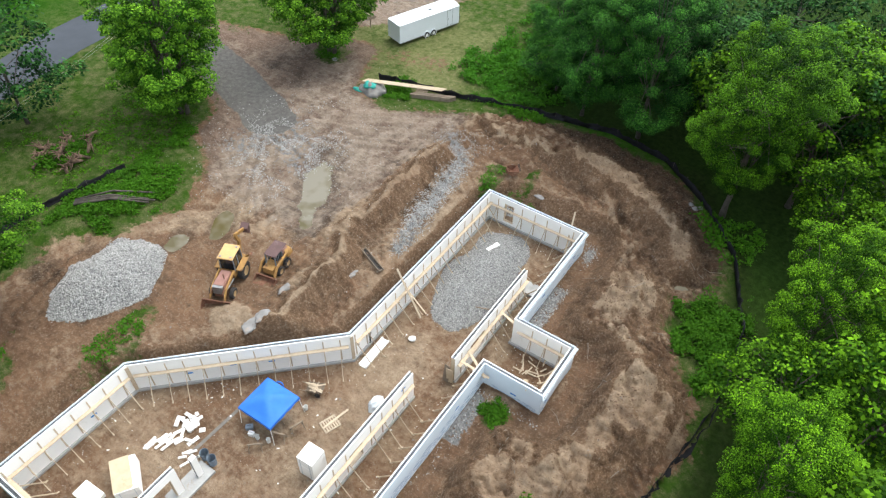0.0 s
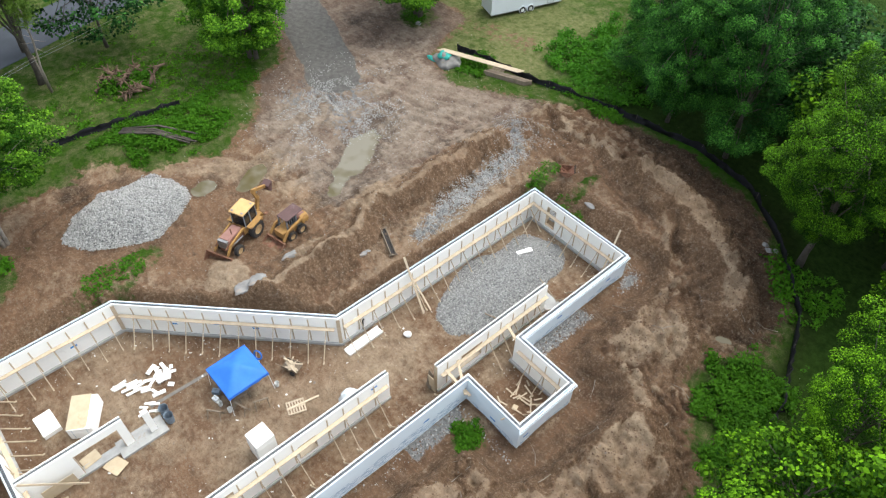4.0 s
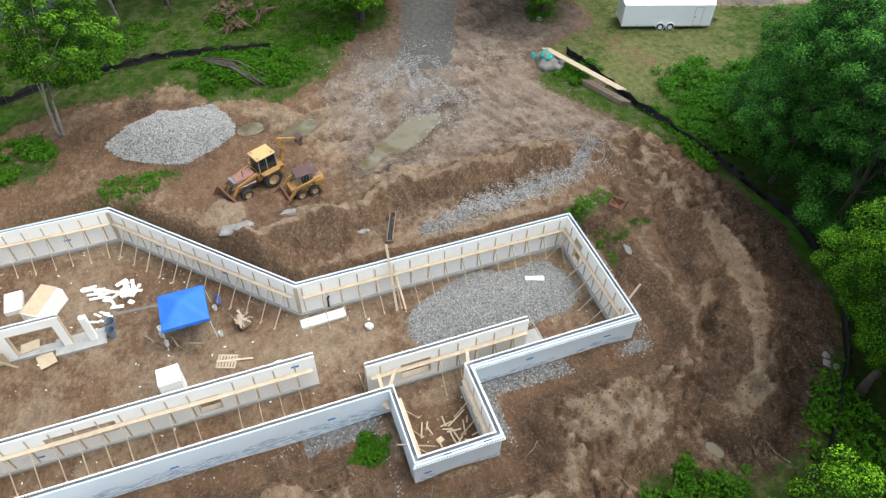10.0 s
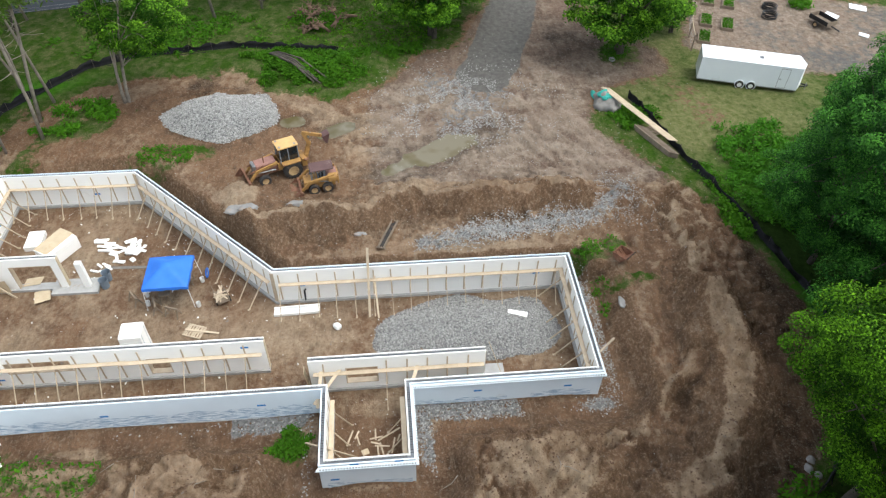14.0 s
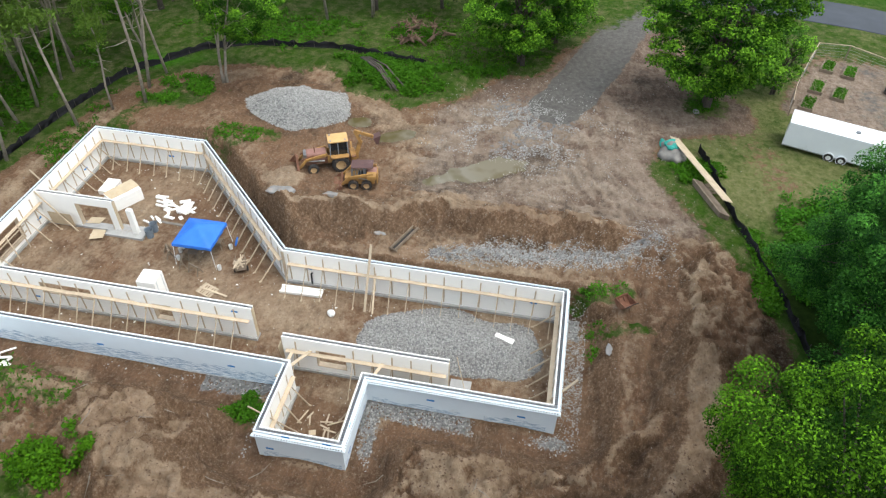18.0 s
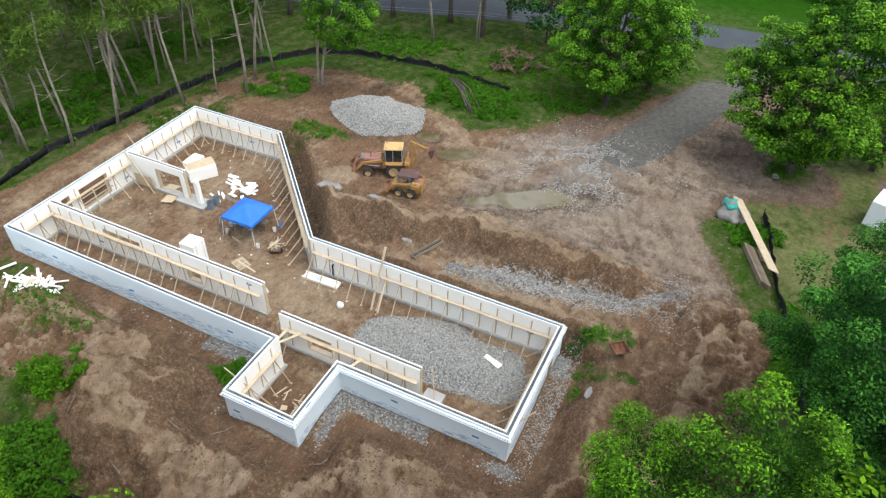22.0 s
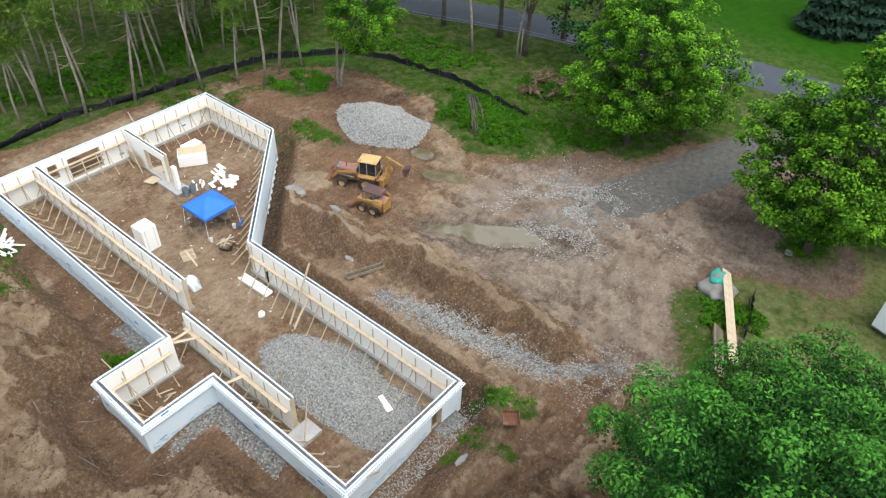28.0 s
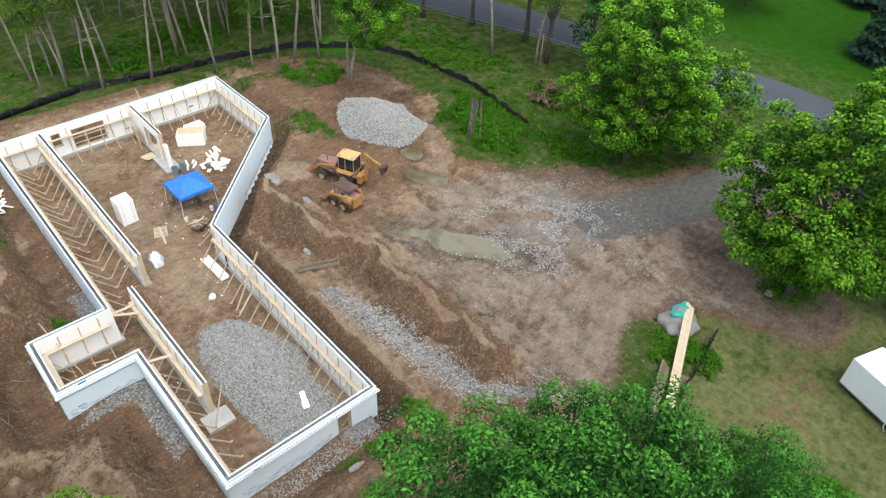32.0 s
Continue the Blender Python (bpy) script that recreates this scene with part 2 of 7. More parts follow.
# ---- materials ----
def shade(name, rough=0.8, metal=0.0, spec=0.3):
    m = bpy.data.materials.new(name)
    m.use_nodes = True
    b = m.node_tree.nodes["Principled BSDF"]
    b.inputs["Roughness"].default_value, b.inputs["Metallic"].default_value, b.inputs["Specular IOR Level"].default_value = rough, metal, spec
    return m, m.node_tree.nodes, m.node_tree.links, b


def node(nodes, kind, **sets):
    n = nodes.new(kind)
    for k, v in sets.items():
        n.inputs[k].default_value = v
    return n


def mix(nodes, links, fac, a, b, way="MIX"):
    n = nodes.new("ShaderNodeMix")
    n.data_type, n.blend_type = "RGBA", way
    for socket, value in ((n.inputs[0], fac), (n.inputs[6], a), (n.inputs[7], b)):
        if isinstance(value, (int, float)):
            socket.default_value = value
        elif isinstance(value, tuple):
            socket.default_value = (*value, 1)
        else:
            links.new(value, socket)
    return n.outputs[2]


def ramp(nodes, links, value, lo, hi):
    n = nodes.new("ShaderNodeMapRange")
    n.inputs[1].default_value, n.inputs[2].default_value = lo, hi
    links.new(value, n.inputs[0])
    return n.outputs[0]


def grain(nodes, links, scale, detail=4.0, rough=0.6, stretch=None, kind="Object"):
    c = nodes.new("ShaderNodeTexCoord")
    n = node(nodes, "ShaderNodeTexNoise", Scale=scale, Detail=detail, Roughness=rough)
    if stretch:
        mp = nodes.new("ShaderNodeMapping")
        mp.inputs["Scale"].default_value = stretch
        links.new(c.outputs[kind], mp.inputs[0])
        links.new(mp.outputs[0], n.inputs[0])
    else:
        links.new(c.outputs[kind], n.inputs[0])
    return n.outputs[0]


def bump(nodes, links, bsdf, height, strength, dist):
    n = node(nodes, "ShaderNodeBump", Strength=strength, Distance=dist)
    links.new(height, n.inputs["Height"])
    links.new(n.outputs[0], bsdf.inputs["Normal"])


def surface(name, light, dark, rough=0.8, metal=0.0, spec=0.3, scale=6.0, fine=60.0, bumps=0.2, dist=0.01, stretch=None, stain=None, stain_at=(0.58, 0.72), per_object=0.0):
    """A two-scale procedural surface: broad patches, fine grain, stains and relief."""
    m, n, l, b = shade(name, rough, metal, spec)
    broad, small = grain(n, l, scale, stretch=stretch), grain(n, l, fine, 3.0, stretch=stretch)
    c = mix(n, l, ramp(n, l, broad, 0.3, 0.7), dark, light)
    c = mix(n, l, ramp(n, l, small, 0.35, 0.75), c, mix(n, l, 0.3, c, dark))
    if stain:
        c = mix(n, l, ramp(n, l, grain(n, l, scale * 0.45, 5.0, 0.7), *stain_at), c, stain)
    if per_object:
        info = n.new("ShaderNodeObjectInfo")
        hs = n.new("ShaderNodeHueSaturation")
        l.new(ramp(n, l, info.outputs["Random"], 0.0, 1.0), hs.inputs["Fac"])
        hs.inputs["Value"].default_value, hs.inputs["Fac"].default_value = 1 - per_object, 1.0
        l.new(c, hs.inputs["Color"])
        c = hs.outputs[0]
    l.new(c, b.inputs["Base Color"])
    bump(n, l, b, small, bumps, dist)
    return m


def leaf_material(name, light, dark, through_it=0.35):
    m, n, l, b = shade(name, 0.6, 0.0, 0.07)
    geo, info = n.new("ShaderNodeNewGeometry"), n.new("ShaderNodeObjectInfo")
    leaf_light = n.new("ShaderNodeAttribute")
    leaf_light.attribute_name = "young"
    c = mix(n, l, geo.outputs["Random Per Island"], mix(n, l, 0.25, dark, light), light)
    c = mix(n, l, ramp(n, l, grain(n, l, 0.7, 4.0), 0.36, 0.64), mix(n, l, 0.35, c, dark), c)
    # bright tips and shaded inner leaves are painted here
    c = mix(n, l, leaf_light.outputs["Fac"], dark, c)
    hs = n.new("ShaderNodeHueSaturation")
    l.new(c, hs.inputs["Color"])
    tone = n.new("ShaderNodeMapRange")
    tone.inputs[3].default_value, tone.inputs[4].default_value = 0.8, 1.15
    l.new(info.outputs["Random"], tone.inputs[0])
    l.new(tone.outputs[0], hs.inputs["Value"])
    l.new(hs.outputs[0], b.inputs["Base Color"])
    tr, ms = n.new("ShaderNodeBsdfTranslucent"), n.new("ShaderNodeMixShader")
    ms.inputs[0].default_value = through_it
    l.new(hs.outputs[0], tr.inputs[0])
    l.new(b.outputs[0], ms.inputs[1])
    l.new(tr.outputs[0], ms.inputs[2])
    l.new(ms.outputs[0], n["Material Output"].inputs[0])
    return m


def ground_material():
    m, n, l, b = shade("earth_and_grass", 1.0, 0.0, 0.04)

    def layer(name):
        a = n.new("ShaderNodeAttribute")
        a.attribute_name = name
        return a.outputs["Fac"]

    def edged(name, scale, amount=0.35, lo=0.35, hi=0.65):
        add = n.new("ShaderNodeMath")
        add.operation = "ADD"
        shifted = n.new("ShaderNodeMapRange")
        shifted.inputs[1].default_value, shifted.inputs[2].default_value = 0.25, 0.75
        shifted.inputs[3].default_value, shifted.inputs[4].default_value = -amount, amount
        l.new(grain(n, l, scale, 5.0, 0.65), shifted.inputs[0])
        l.new(layer(name), add.inputs[0])
        l.new(shifted.outputs[0], add.inputs[1])
        return ramp(n, l, add.outputs[0], lo, hi)

    n1, n2, n3, n4 = grain(n, l, 0.35, 5), grain(n, l, 2.2, 6, 0.7), grain(n, l, 14.0, 5, 0.7), grain(n, l, 0.9, 8, 0.72)
    n5, n6 = grain(n, l, 5.0, 7, 0.75), grain(n, l, 28.0, 4, 0.7)
    soil = mix(n, l, ramp(n, l, n1, 0.3, 0.7), (0.180, 0.102, 0.063), (0.268, 0.168, 0.107))
    soil = mix(n, l, ramp(n, l, n4, 0.36, 0.62), mix(n, l, 0.45, soil, (0.055, 0.029, 0.018)), soil)
    dry = mix(n, l, ramp(n, l, n4, 0.34, 0.64), (0.235, 0.160, 0.108), (0.440, 0.325, 0.230))
    dry = mix(n, l, ramp(n, l, n5, 0.47, 0.25), dry, (0.175, 0.116, 0.079))
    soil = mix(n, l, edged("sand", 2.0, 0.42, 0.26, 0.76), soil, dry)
    broad = grain(n, l, 0.16, 4, 0.6)
    soil = mix(n, l, ramp(n, l, broad, 0.42, 0.62), soil, mix(n, l, 0.28, soil, (0.255, 0.140, 0.082)))
    soil = mix(n, l, edged("cut", 2.0, 0.4, 0.25, 0.75), soil, mix(n, l, ramp(n, l, n5, 0.35, 0.65), (0.128, 0.074, 0.044), (0.232, 0.146, 0.093)))
    # dark mud tone, which also paints shade in hollows, trench and fence band
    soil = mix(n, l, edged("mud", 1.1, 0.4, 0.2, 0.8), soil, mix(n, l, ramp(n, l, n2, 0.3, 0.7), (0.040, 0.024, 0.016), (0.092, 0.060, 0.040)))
    soil = mix(n, l, ramp(n, l, n5, 0.53, 0.64), soil, mix(n, l, 0.5, soil, (0.36, 0.285, 0.22)))
    soil = mix(n, l, ramp(n, l, n5, 0.46, 0.34), soil, mix(n, l, 0.2, soil, (0.025, 0.013, 0.008)))
    soil = mix(n, l, ramp(n, l, n6, 0.62, 0.76), soil, mix(n, l, 0.25, soil, (0.34, 0.29, 0.24)))
    soil = mix(n, l, ramp(n, l, n3, 0.45, 0.3), soil, mix(n, l, 0.10, soil, (0.025, 0.013, 0.008)))
    for turn, scale in ((0.35, 1.1), (1.3, 1.3)):
        place, rub = n.new("ShaderNodeMapping"), node(n, "ShaderNodeTexNoise", Scale=scale, Detail=6.0, Roughness=0.68)
        place.inputs["Rotation"].default_value, place.inputs["Scale"].default_value = (0, 0, -turn), (0.45, 1.7, 1)
        l.new(n.new("ShaderNodeTexCoord").outputs["Object"], place.inputs[0])
        l.new(place.outputs[0], rub.inputs[0])
        soil = mix(n, l, ramp(n, l, rub.outputs[0], 0.55, 0.68), soil, mix(n, l, 0.28, soil, (0.06, 0.036, 0.024)))
        soil = mix(n, l, ramp(n, l, rub.outputs[0], 0.42, 0.30), soil, mix(n, l, 0.28, soil, (0.38, 0.29, 0.22)))
    soil = mix(n, l, 1.0, soil, (0.905, 0.925, 0.905), "MULTIPLY")
    cell = node(n, "ShaderNodeTexVoronoi", Scale=9.0)
    l.new(n.new("ShaderNodeTexCoord").outputs["Object"], cell.inputs["Vector"])
    peb = node(n, "ShaderNodeTexVoronoi", Scale=6.5, Randomness=1.0)
    l.new(n.new("ShaderNodeTexCoord").outputs["Object"], peb.inputs["Vector"])
    soil = mix(n, l, ramp(n, l, peb.outputs["Distance"], 0.20, 0.12), soil, mix(n, l, mix(n, l, ramp(n, l, n2, 0.45, 0.65), (0, 0, 0), (0.6, 0.6, 0.6)), soil, (0.36, 0.33, 0.29)))
    pit = grain(n, l, 3.4, 7, 0.8)
    soil = mix(n, l, ramp(n, l, pit, 0.44, 0.36), soil, mix(n, l, 0.14, soil, (0.030, 0.020, 0.014)))
    soil = mix(n, l, ramp(n, l, pit, 0.56, 0.66), soil, mix(n, l, 0.22, soil, (0.40, 0.31, 0.235)))
    stone = mix(n, l, cell.outputs["Color"], (0.11, 0.105, 0.10), (0.29, 0.285, 0.275))
    hs = node(n, "ShaderNodeHueSaturation", Saturation=0.12)
    l.new(stone, hs.inputs["Color"])
    greyed = node(n, "ShaderNodeHueSaturation", Saturation=0.76, Value=0.93)
    l.new(soil, greyed.inputs["Color"])
    soil = mix(n, l, edged("trod", 0.8, 0.3), soil, greyed.outputs[0])
    soil = mix(n, l, edged("gravel", 2.5, 0.6), soil, hs.outputs[0])
    packed = mix(n, l, ramp(n, l, n2, 0.25, 0.75), (0.085, 0.080, 0.074), (0.180, 0.171, 0.158))
    soil = mix(n, l, edged("packed", 1.2, 0.3), soil, packed)
    turf = mix(n, l, ramp(n, l, n2, 0.3, 0.7), (0.018, 0.055, 0.005), (0.058, 0.108, 0.013))
    turf = mix(n, l, ramp(n, l, n3, 0.3, 0.75), mix(n, l, 0.4, turf, (0.03, 0.06, 0.012)), turf)
    turf = mix(n, l, ramp(n, l, n4, 0.44, 0.62), turf, mix(n, l, ramp(n, l, n3, 0.35, 0.65), turf, (0.18, 0.155, 0.085)))
    lawn = mix(n, l, ramp(n, l, n4, 0.3, 0.7), (0.017, 0.068, 0.004), (0.030, 0.098, 0.006))
    turf = mix(n, l, edged("straw", 1.3, 0.4, 0.25, 0.9), turf, mix(n, l, ramp(n, l, n2, 0.35, 0.65), (0.095, 0.122, 0.032), (0.205, 0.192, 0.095)))
    turf = mix(n, l, layer("lawn"), turf, lawn)
    shade_floor = mix(n, l, ramp(n, l, n2, 0.3, 0.7), (0.026, 0.110, 0.006), (0.070, 0.210, 0.014))
    turf = mix(n, l, layer("wood_floor"), turf, shade_floor)
    # near-black green painting the trees' shade on the ground beyond the east fence
    litter = mix(n, l, ramp(n, l, n2, 0.3, 0.7), (0.014, 0.024, 0.006), (0.032, 0.055, 0.012))
    turf = mix(n, l, layer("litter"), turf, litter)
    final = mix(n, l, edged("grass", 1.6, 0.45), soil, turf)
    l.new(final, b.inputs["Base Color"])
    wet = n.new("ShaderNodeMapRange")
    wet.inputs[3].default_value, wet.inputs[4].default_value = 1.0, 0.6
    l.new(layer("mud"), wet.inputs[0])
    l.new(wet.outputs[0], b.inputs["Roughness"])
    both = mix(n, l, 0.35, mix(n, l, 0.55, n4, n5), n3)
    bump(n, l, b, both, 1.0, 0.42)
    return m


EARTH = ground_material()
ASPHALT = surface("asphalt", (0.058, 0.065, 0.078), (0.042, 0.048, 0.058), 0.85, scale=0.4, fine=20, bumps=0.2)
FOAM = surface("white_foam", (0.85, 0.835, 0.80), (0.81, 0.795, 0.76), 0.75, scale=0.9, fine=35, bumps=0.1, stain=(0.58, 0.53, 0.47), stain_at=(0.66, 0.86))
# outer foam: the sky's bluish cast is put into its base colour
FOAM_OUT = surface("grey_white_foam", (0.72, 0.80, 0.86), (0.67, 0.745, 0.805), 0.7, scale=0.7, fine=30, bumps=0.12, stain=(0.46, 0.41, 0.36), stain_at=(0.68, 0.9))
# dark grey for posts and screens; also paints the shade inside hollows
DARK_GREY = surface("dark_cavity", (0.21, 0.222, 0.24), (0.13, 0.138, 0.15), 0.9)
BLACK = surface("black_plastic", (0.022, 0.022, 0.024), (0.012, 0.012, 0.013), 0.5, scale=2, fine=25)
CONCRETE = surface("grey_concrete", (0.40, 0.395, 0.38), (0.29, 0.285, 0.275), 0.9, scale=1.5, fine=25, bumps=0.3, stain=(0.27, 0.2, 0.15))
OLD_CONCRETE = surface("damp_concrete", (0.19, 0.175, 0.16), (0.12, 0.105, 0.09), 0.9, scale=1.5, fine=25, bumps=0.3, stain=(0.15, 0.1, 0.07))
LUMBER = surface("pale_lumber", (0.60, 0.49, 0.355), (0.45, 0.36, 0.26), 0.75, scale=2.0, fine=24, stretch=(1, 1, 1), bumps=0.15, stain=(0.42, 0.31, 0.21), stain_at=(0.62, 0.85), per_object=0.16)
OLD_WOOD = surface("weathered_wood", (0.30, 0.24, 0.18), (0.19, 0.145, 0.105), 0.85, scale=2.5, fine=22, bumps=0.3, per_object=0.25)
PLY = surface("plywood", (0.53, 0.44, 0.31), (0.43, 0.34, 0.23), 0.7, scale=1.4, fine=18, bumps=0.1, stain=(0.42, 0.28, 0.16))
BLUE_CLOTH = surface("blue_canopy_cloth", (0.035, 0.17, 0.62), (0.028, 0.14, 0.52), 0.6, scale=1.2, fine=30, bumps=0.15)
BLUE_PRINT = surface("blue_print", (0.025, 0.23, 0.58), (0.02, 0.18, 0.48), 0.6)
def wrap_material():
    m, n, l, b = shade("printed_membrane", 0.45, 0.0, 0.4)
    c = n.new("ShaderNodeTexCoord")
    mp = n.new("ShaderNodeMapping")
    mp.inputs["Rotation"].default_value = (0, radians(20), 0)
    mp.inputs["Scale"].default_value = (0.45, 1.0, 5.0)
    l.new(c.outputs["Object"], mp.inputs[0])
    w = node(n, "ShaderNodeTexNoise", Scale=3.2, Detail=2.0)
    l.new(mp.outputs[0], w.inputs[0])
    col = mix(n, l, ramp(n, l, w.outputs[0], 0.49, 0.53), (0.72, 0.79, 0.85), (0.30, 0.42, 0.55))
    col = mix(n, l, ramp(n, l, grain(n, l, 1.2), 0.56, 0.72), col, (0.66, 0.71, 0.75))
    l.new(col, b.inputs["Base Color"])
    return m


WRAP_PRINT = wrap_material()
PLASTIC = surface("clear_plastic_sheet", (0.76, 0.80, 0.83), (0.50, 0.54, 0.57), 0.25, spec=0.5, scale=3.0, fine=16, bumps=0.9, dist=0.03)
YELLOW = surface("faded_yellow_paint", (0.44, 0.25, 0.075), (0.26, 0.14, 0.05), 0.65, spec=0.3, scale=2.2, fine=18, stain=(0.13, 0.065, 0.035), stain_at=(0.5, 0.66))
ROOF_YELLOW = surface("pale_yellow_roof", (0.60, 0.39, 0.17), (0.48, 0.29, 0.12), 0.55, scale=1.5, fine=20, stain=(0.42, 0.25, 0.1))
RUST = surface("rusty_steel", (0.24, 0.115, 0.07), (0.12, 0.055, 0.035), 0.8, scale=3.0, fine=22, bumps=0.3, stain=(0.30, 0.2, 0.13))
FADED_RED = surface("faded_red_brown_hood", (0.30, 0.16, 0.13), (0.21, 0.105, 0.085), 0.55, scale=2.0, fine=18, stain=(0.34, 0.29, 0.26))
MAROON = surface("dull_maroon_steel", (0.12, 0.065, 0.06), (0.075, 0.042, 0.04), 0.5, scale=2.0, fine=18, stain=(0.2, 0.16, 0.15))
TYRE = surface("muddy_tyre", (0.05, 0.045, 0.042), (0.025, 0.023, 0.022), 0.9, scale=4.0, fine=30, bumps=0.3, stain=(0.2, 0.13, 0.09), stain_at=(0.55, 0.75))
RIM = surface("cream_rim", (0.48, 0.34, 0.17), (0.34, 0.22, 0.11), 0.6, scale=4.0, stain=(0.18, 0.1, 0.06))
STEEL = surface("dull_steel", (0.35, 0.35, 0.35), (0.22, 0.22, 0.22), 0.45, 0.8, scale=4.0)
GLASS_DARK = surface("dark_window_glass", (0.02, 0.024, 0.026), (0.012, 0.014, 0.015), 0.08, spec=0.6)
TRAILER_WHITE = surface("white_trailer_skin", (0.74, 0.77, 0.79), (0.69, 0.72, 0.745), 0.4, spec=0.45, scale=0.7, fine=8, bumps=0.03, stain=(0.58, 0.59, 0.58))
BOULDER = surface("grey_boulder", (0.23, 0.22, 0.205), (0.145, 0.138, 0.128), 0.9, scale=1.6, fine=14, bumps=0.6, dist=0.03, stain=(0.2, 0.16, 0.12))
TEAL = surface("teal_netting", (0.05, 0.36, 0.30), (0.025, 0.22, 0.185), 0.8, scale=5, fine=40, bumps=0.6, dist=0.03)
BARK = surface("grey_bark", (0.105, 0.09, 0.075), (0.05, 0.042, 0.035), 0.95, scale=3.0, fine=18, bumps=0.8, dist=0.03)
PINE_BARK = surface("pale_pine_bark", (0.34, 0.295, 0.245), (0.17, 0.145, 0.12), 0.95, scale=2.2, fine=16, bumps=0.8, dist=0.03)
ROOTS = surface("dry_root_wood", (0.21, 0.138, 0.098), (0.07, 0.044, 0.03), 0.95, scale=3.0, fine=18, bumps=0.6, dist=0.02)
FABRIC = surface("black_silt_cloth", (0.020, 0.020, 0.022), (0.010, 0.010, 0.011), 0.8, spec=0.12, scale=1.5, fine=20, bumps=0.6, dist=0.03)
GREY_PLASTIC = surface("grey_drum", (0.19, 0.235, 0.28), (0.14, 0.17, 0.205), 0.5)
WHITE_PLASTIC = surface("white_plastic", (0.74, 0.74, 0.72), (0.66, 0.66, 0.64), 0.5)
CRUST = surface("dried_concrete_spill", (0.27, 0.265, 0.26), (0.17, 0.16, 0.15), 0.9, scale=1.8, fine=14, bumps=0.4, dist=0.02, stain=(0.3, 0.22, 0.165))
LEAF_BRIGHT = leaf_material("spring_maple_leaf", (0.205, 0.440, 0.012), (0.009, 0.040, 0.002), 0.14)
LEAF_MAPLE = leaf_material("full_maple_leaf", (0.150, 0.345, 0.012), (0.006, 0.028, 0.002), 0.12)
LEAF_SHADE = leaf_material("shade_tree_leaf", (0.250, 0.510, 0.030), (0.020, 0.082, 0.006), 0.18)
LEAF_MID = leaf_material("green_leaf", (0.130, 0.315, 0.010), (0.014, 0.056, 0.003), 0.22)
LEAF_DARK = leaf_material("deep_green_leaf", (0.070, 0.215, 0.036), (0.005, 0.024, 0.006), 0.12)
LEAF_ASH = leaf_material("ash_leaf", (0.130, 0.395, 0.042), (0.010, 0.050, 0.009), 0.14)
LEAF_PINE = leaf_material("olive_needle", (0.170, 0.270, 0.040), (0.050, 0.100, 0.016), 0.25)
LEAF_SPRUCE = leaf_material("blue_green_needle", (0.03, 0.065, 0.04), (0.012, 0.03, 0.02), 0.2)
LEAF_THICKET = leaf_material("thicket_leaf", (0.085, 0.250, 0.014), (0.020, 0.080, 0.006), 0.25)
LEAF_WEED = leaf_material("weed_leaf", (0.095, 0.245, 0.012), (0.026, 0.092, 0.006), 0.25)


def water_material():
    m, n, l, b = shade("muddy_water", 0.12, 0.0, 0.35)
    c = mix(n, l, ramp(n, l, grain(n, l, 0.28, 3), 0.42, 0.58), (0.085, 0.068, 0.026), (0.165, 0.146, 0.108))
    l.new(c, b.inputs["Base Color"])
    bump(n, l, b, grain(n, l, 5.0), 0.04, 0.01)
    return m


WATER = water_material()


# ---- mesh tools ----
def fast(name, verts, faces, material, parent=None, label="", smooth=False):
    """An object from arrays of vertices and of faces with equal corner counts."""
    verts, faces = np.asarray(verts, np.float32), np.asarray(faces, np.int32)
    me = bpy.data.meshes.new(name)
    me.vertices.add(len(verts))
    me.vertices.foreach_set("co", verts.ravel())
    me.loops.add(faces.size)
    me.loops.foreach_set("vertex_index", faces.ravel())
    me.polygons.add(len(faces))
    me.polygons.foreach_set("loop_start", np.arange(len(faces), dtype=np.int32) * faces.shape[1])
    if smooth:
        me.polygons.foreach_set("use_smooth", np.ones(len(faces), bool))
    me.update(calc_edges=True)
    me.validate()
    me.materials.append(material)
    ob = new(name, me)
    if parent:
        ob.parent = parent
    if label:
        tagged(ob, label)
    return ob


def leaves(name, verts, faces, material, parent=None, young=None):
    """Leaf quads with the light painted into each: 0 for dark leaves within the crown, 1 for bright tips."""
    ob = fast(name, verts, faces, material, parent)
    leaf_light = np.full(len(verts), 0.75, np.float32) if young is None else np.repeat(young.astype(np.float32), 4)
    ob.data.attributes.new("young", "FLOAT", "POINT").data.foreach_set("value", leaf_light)
    return ob


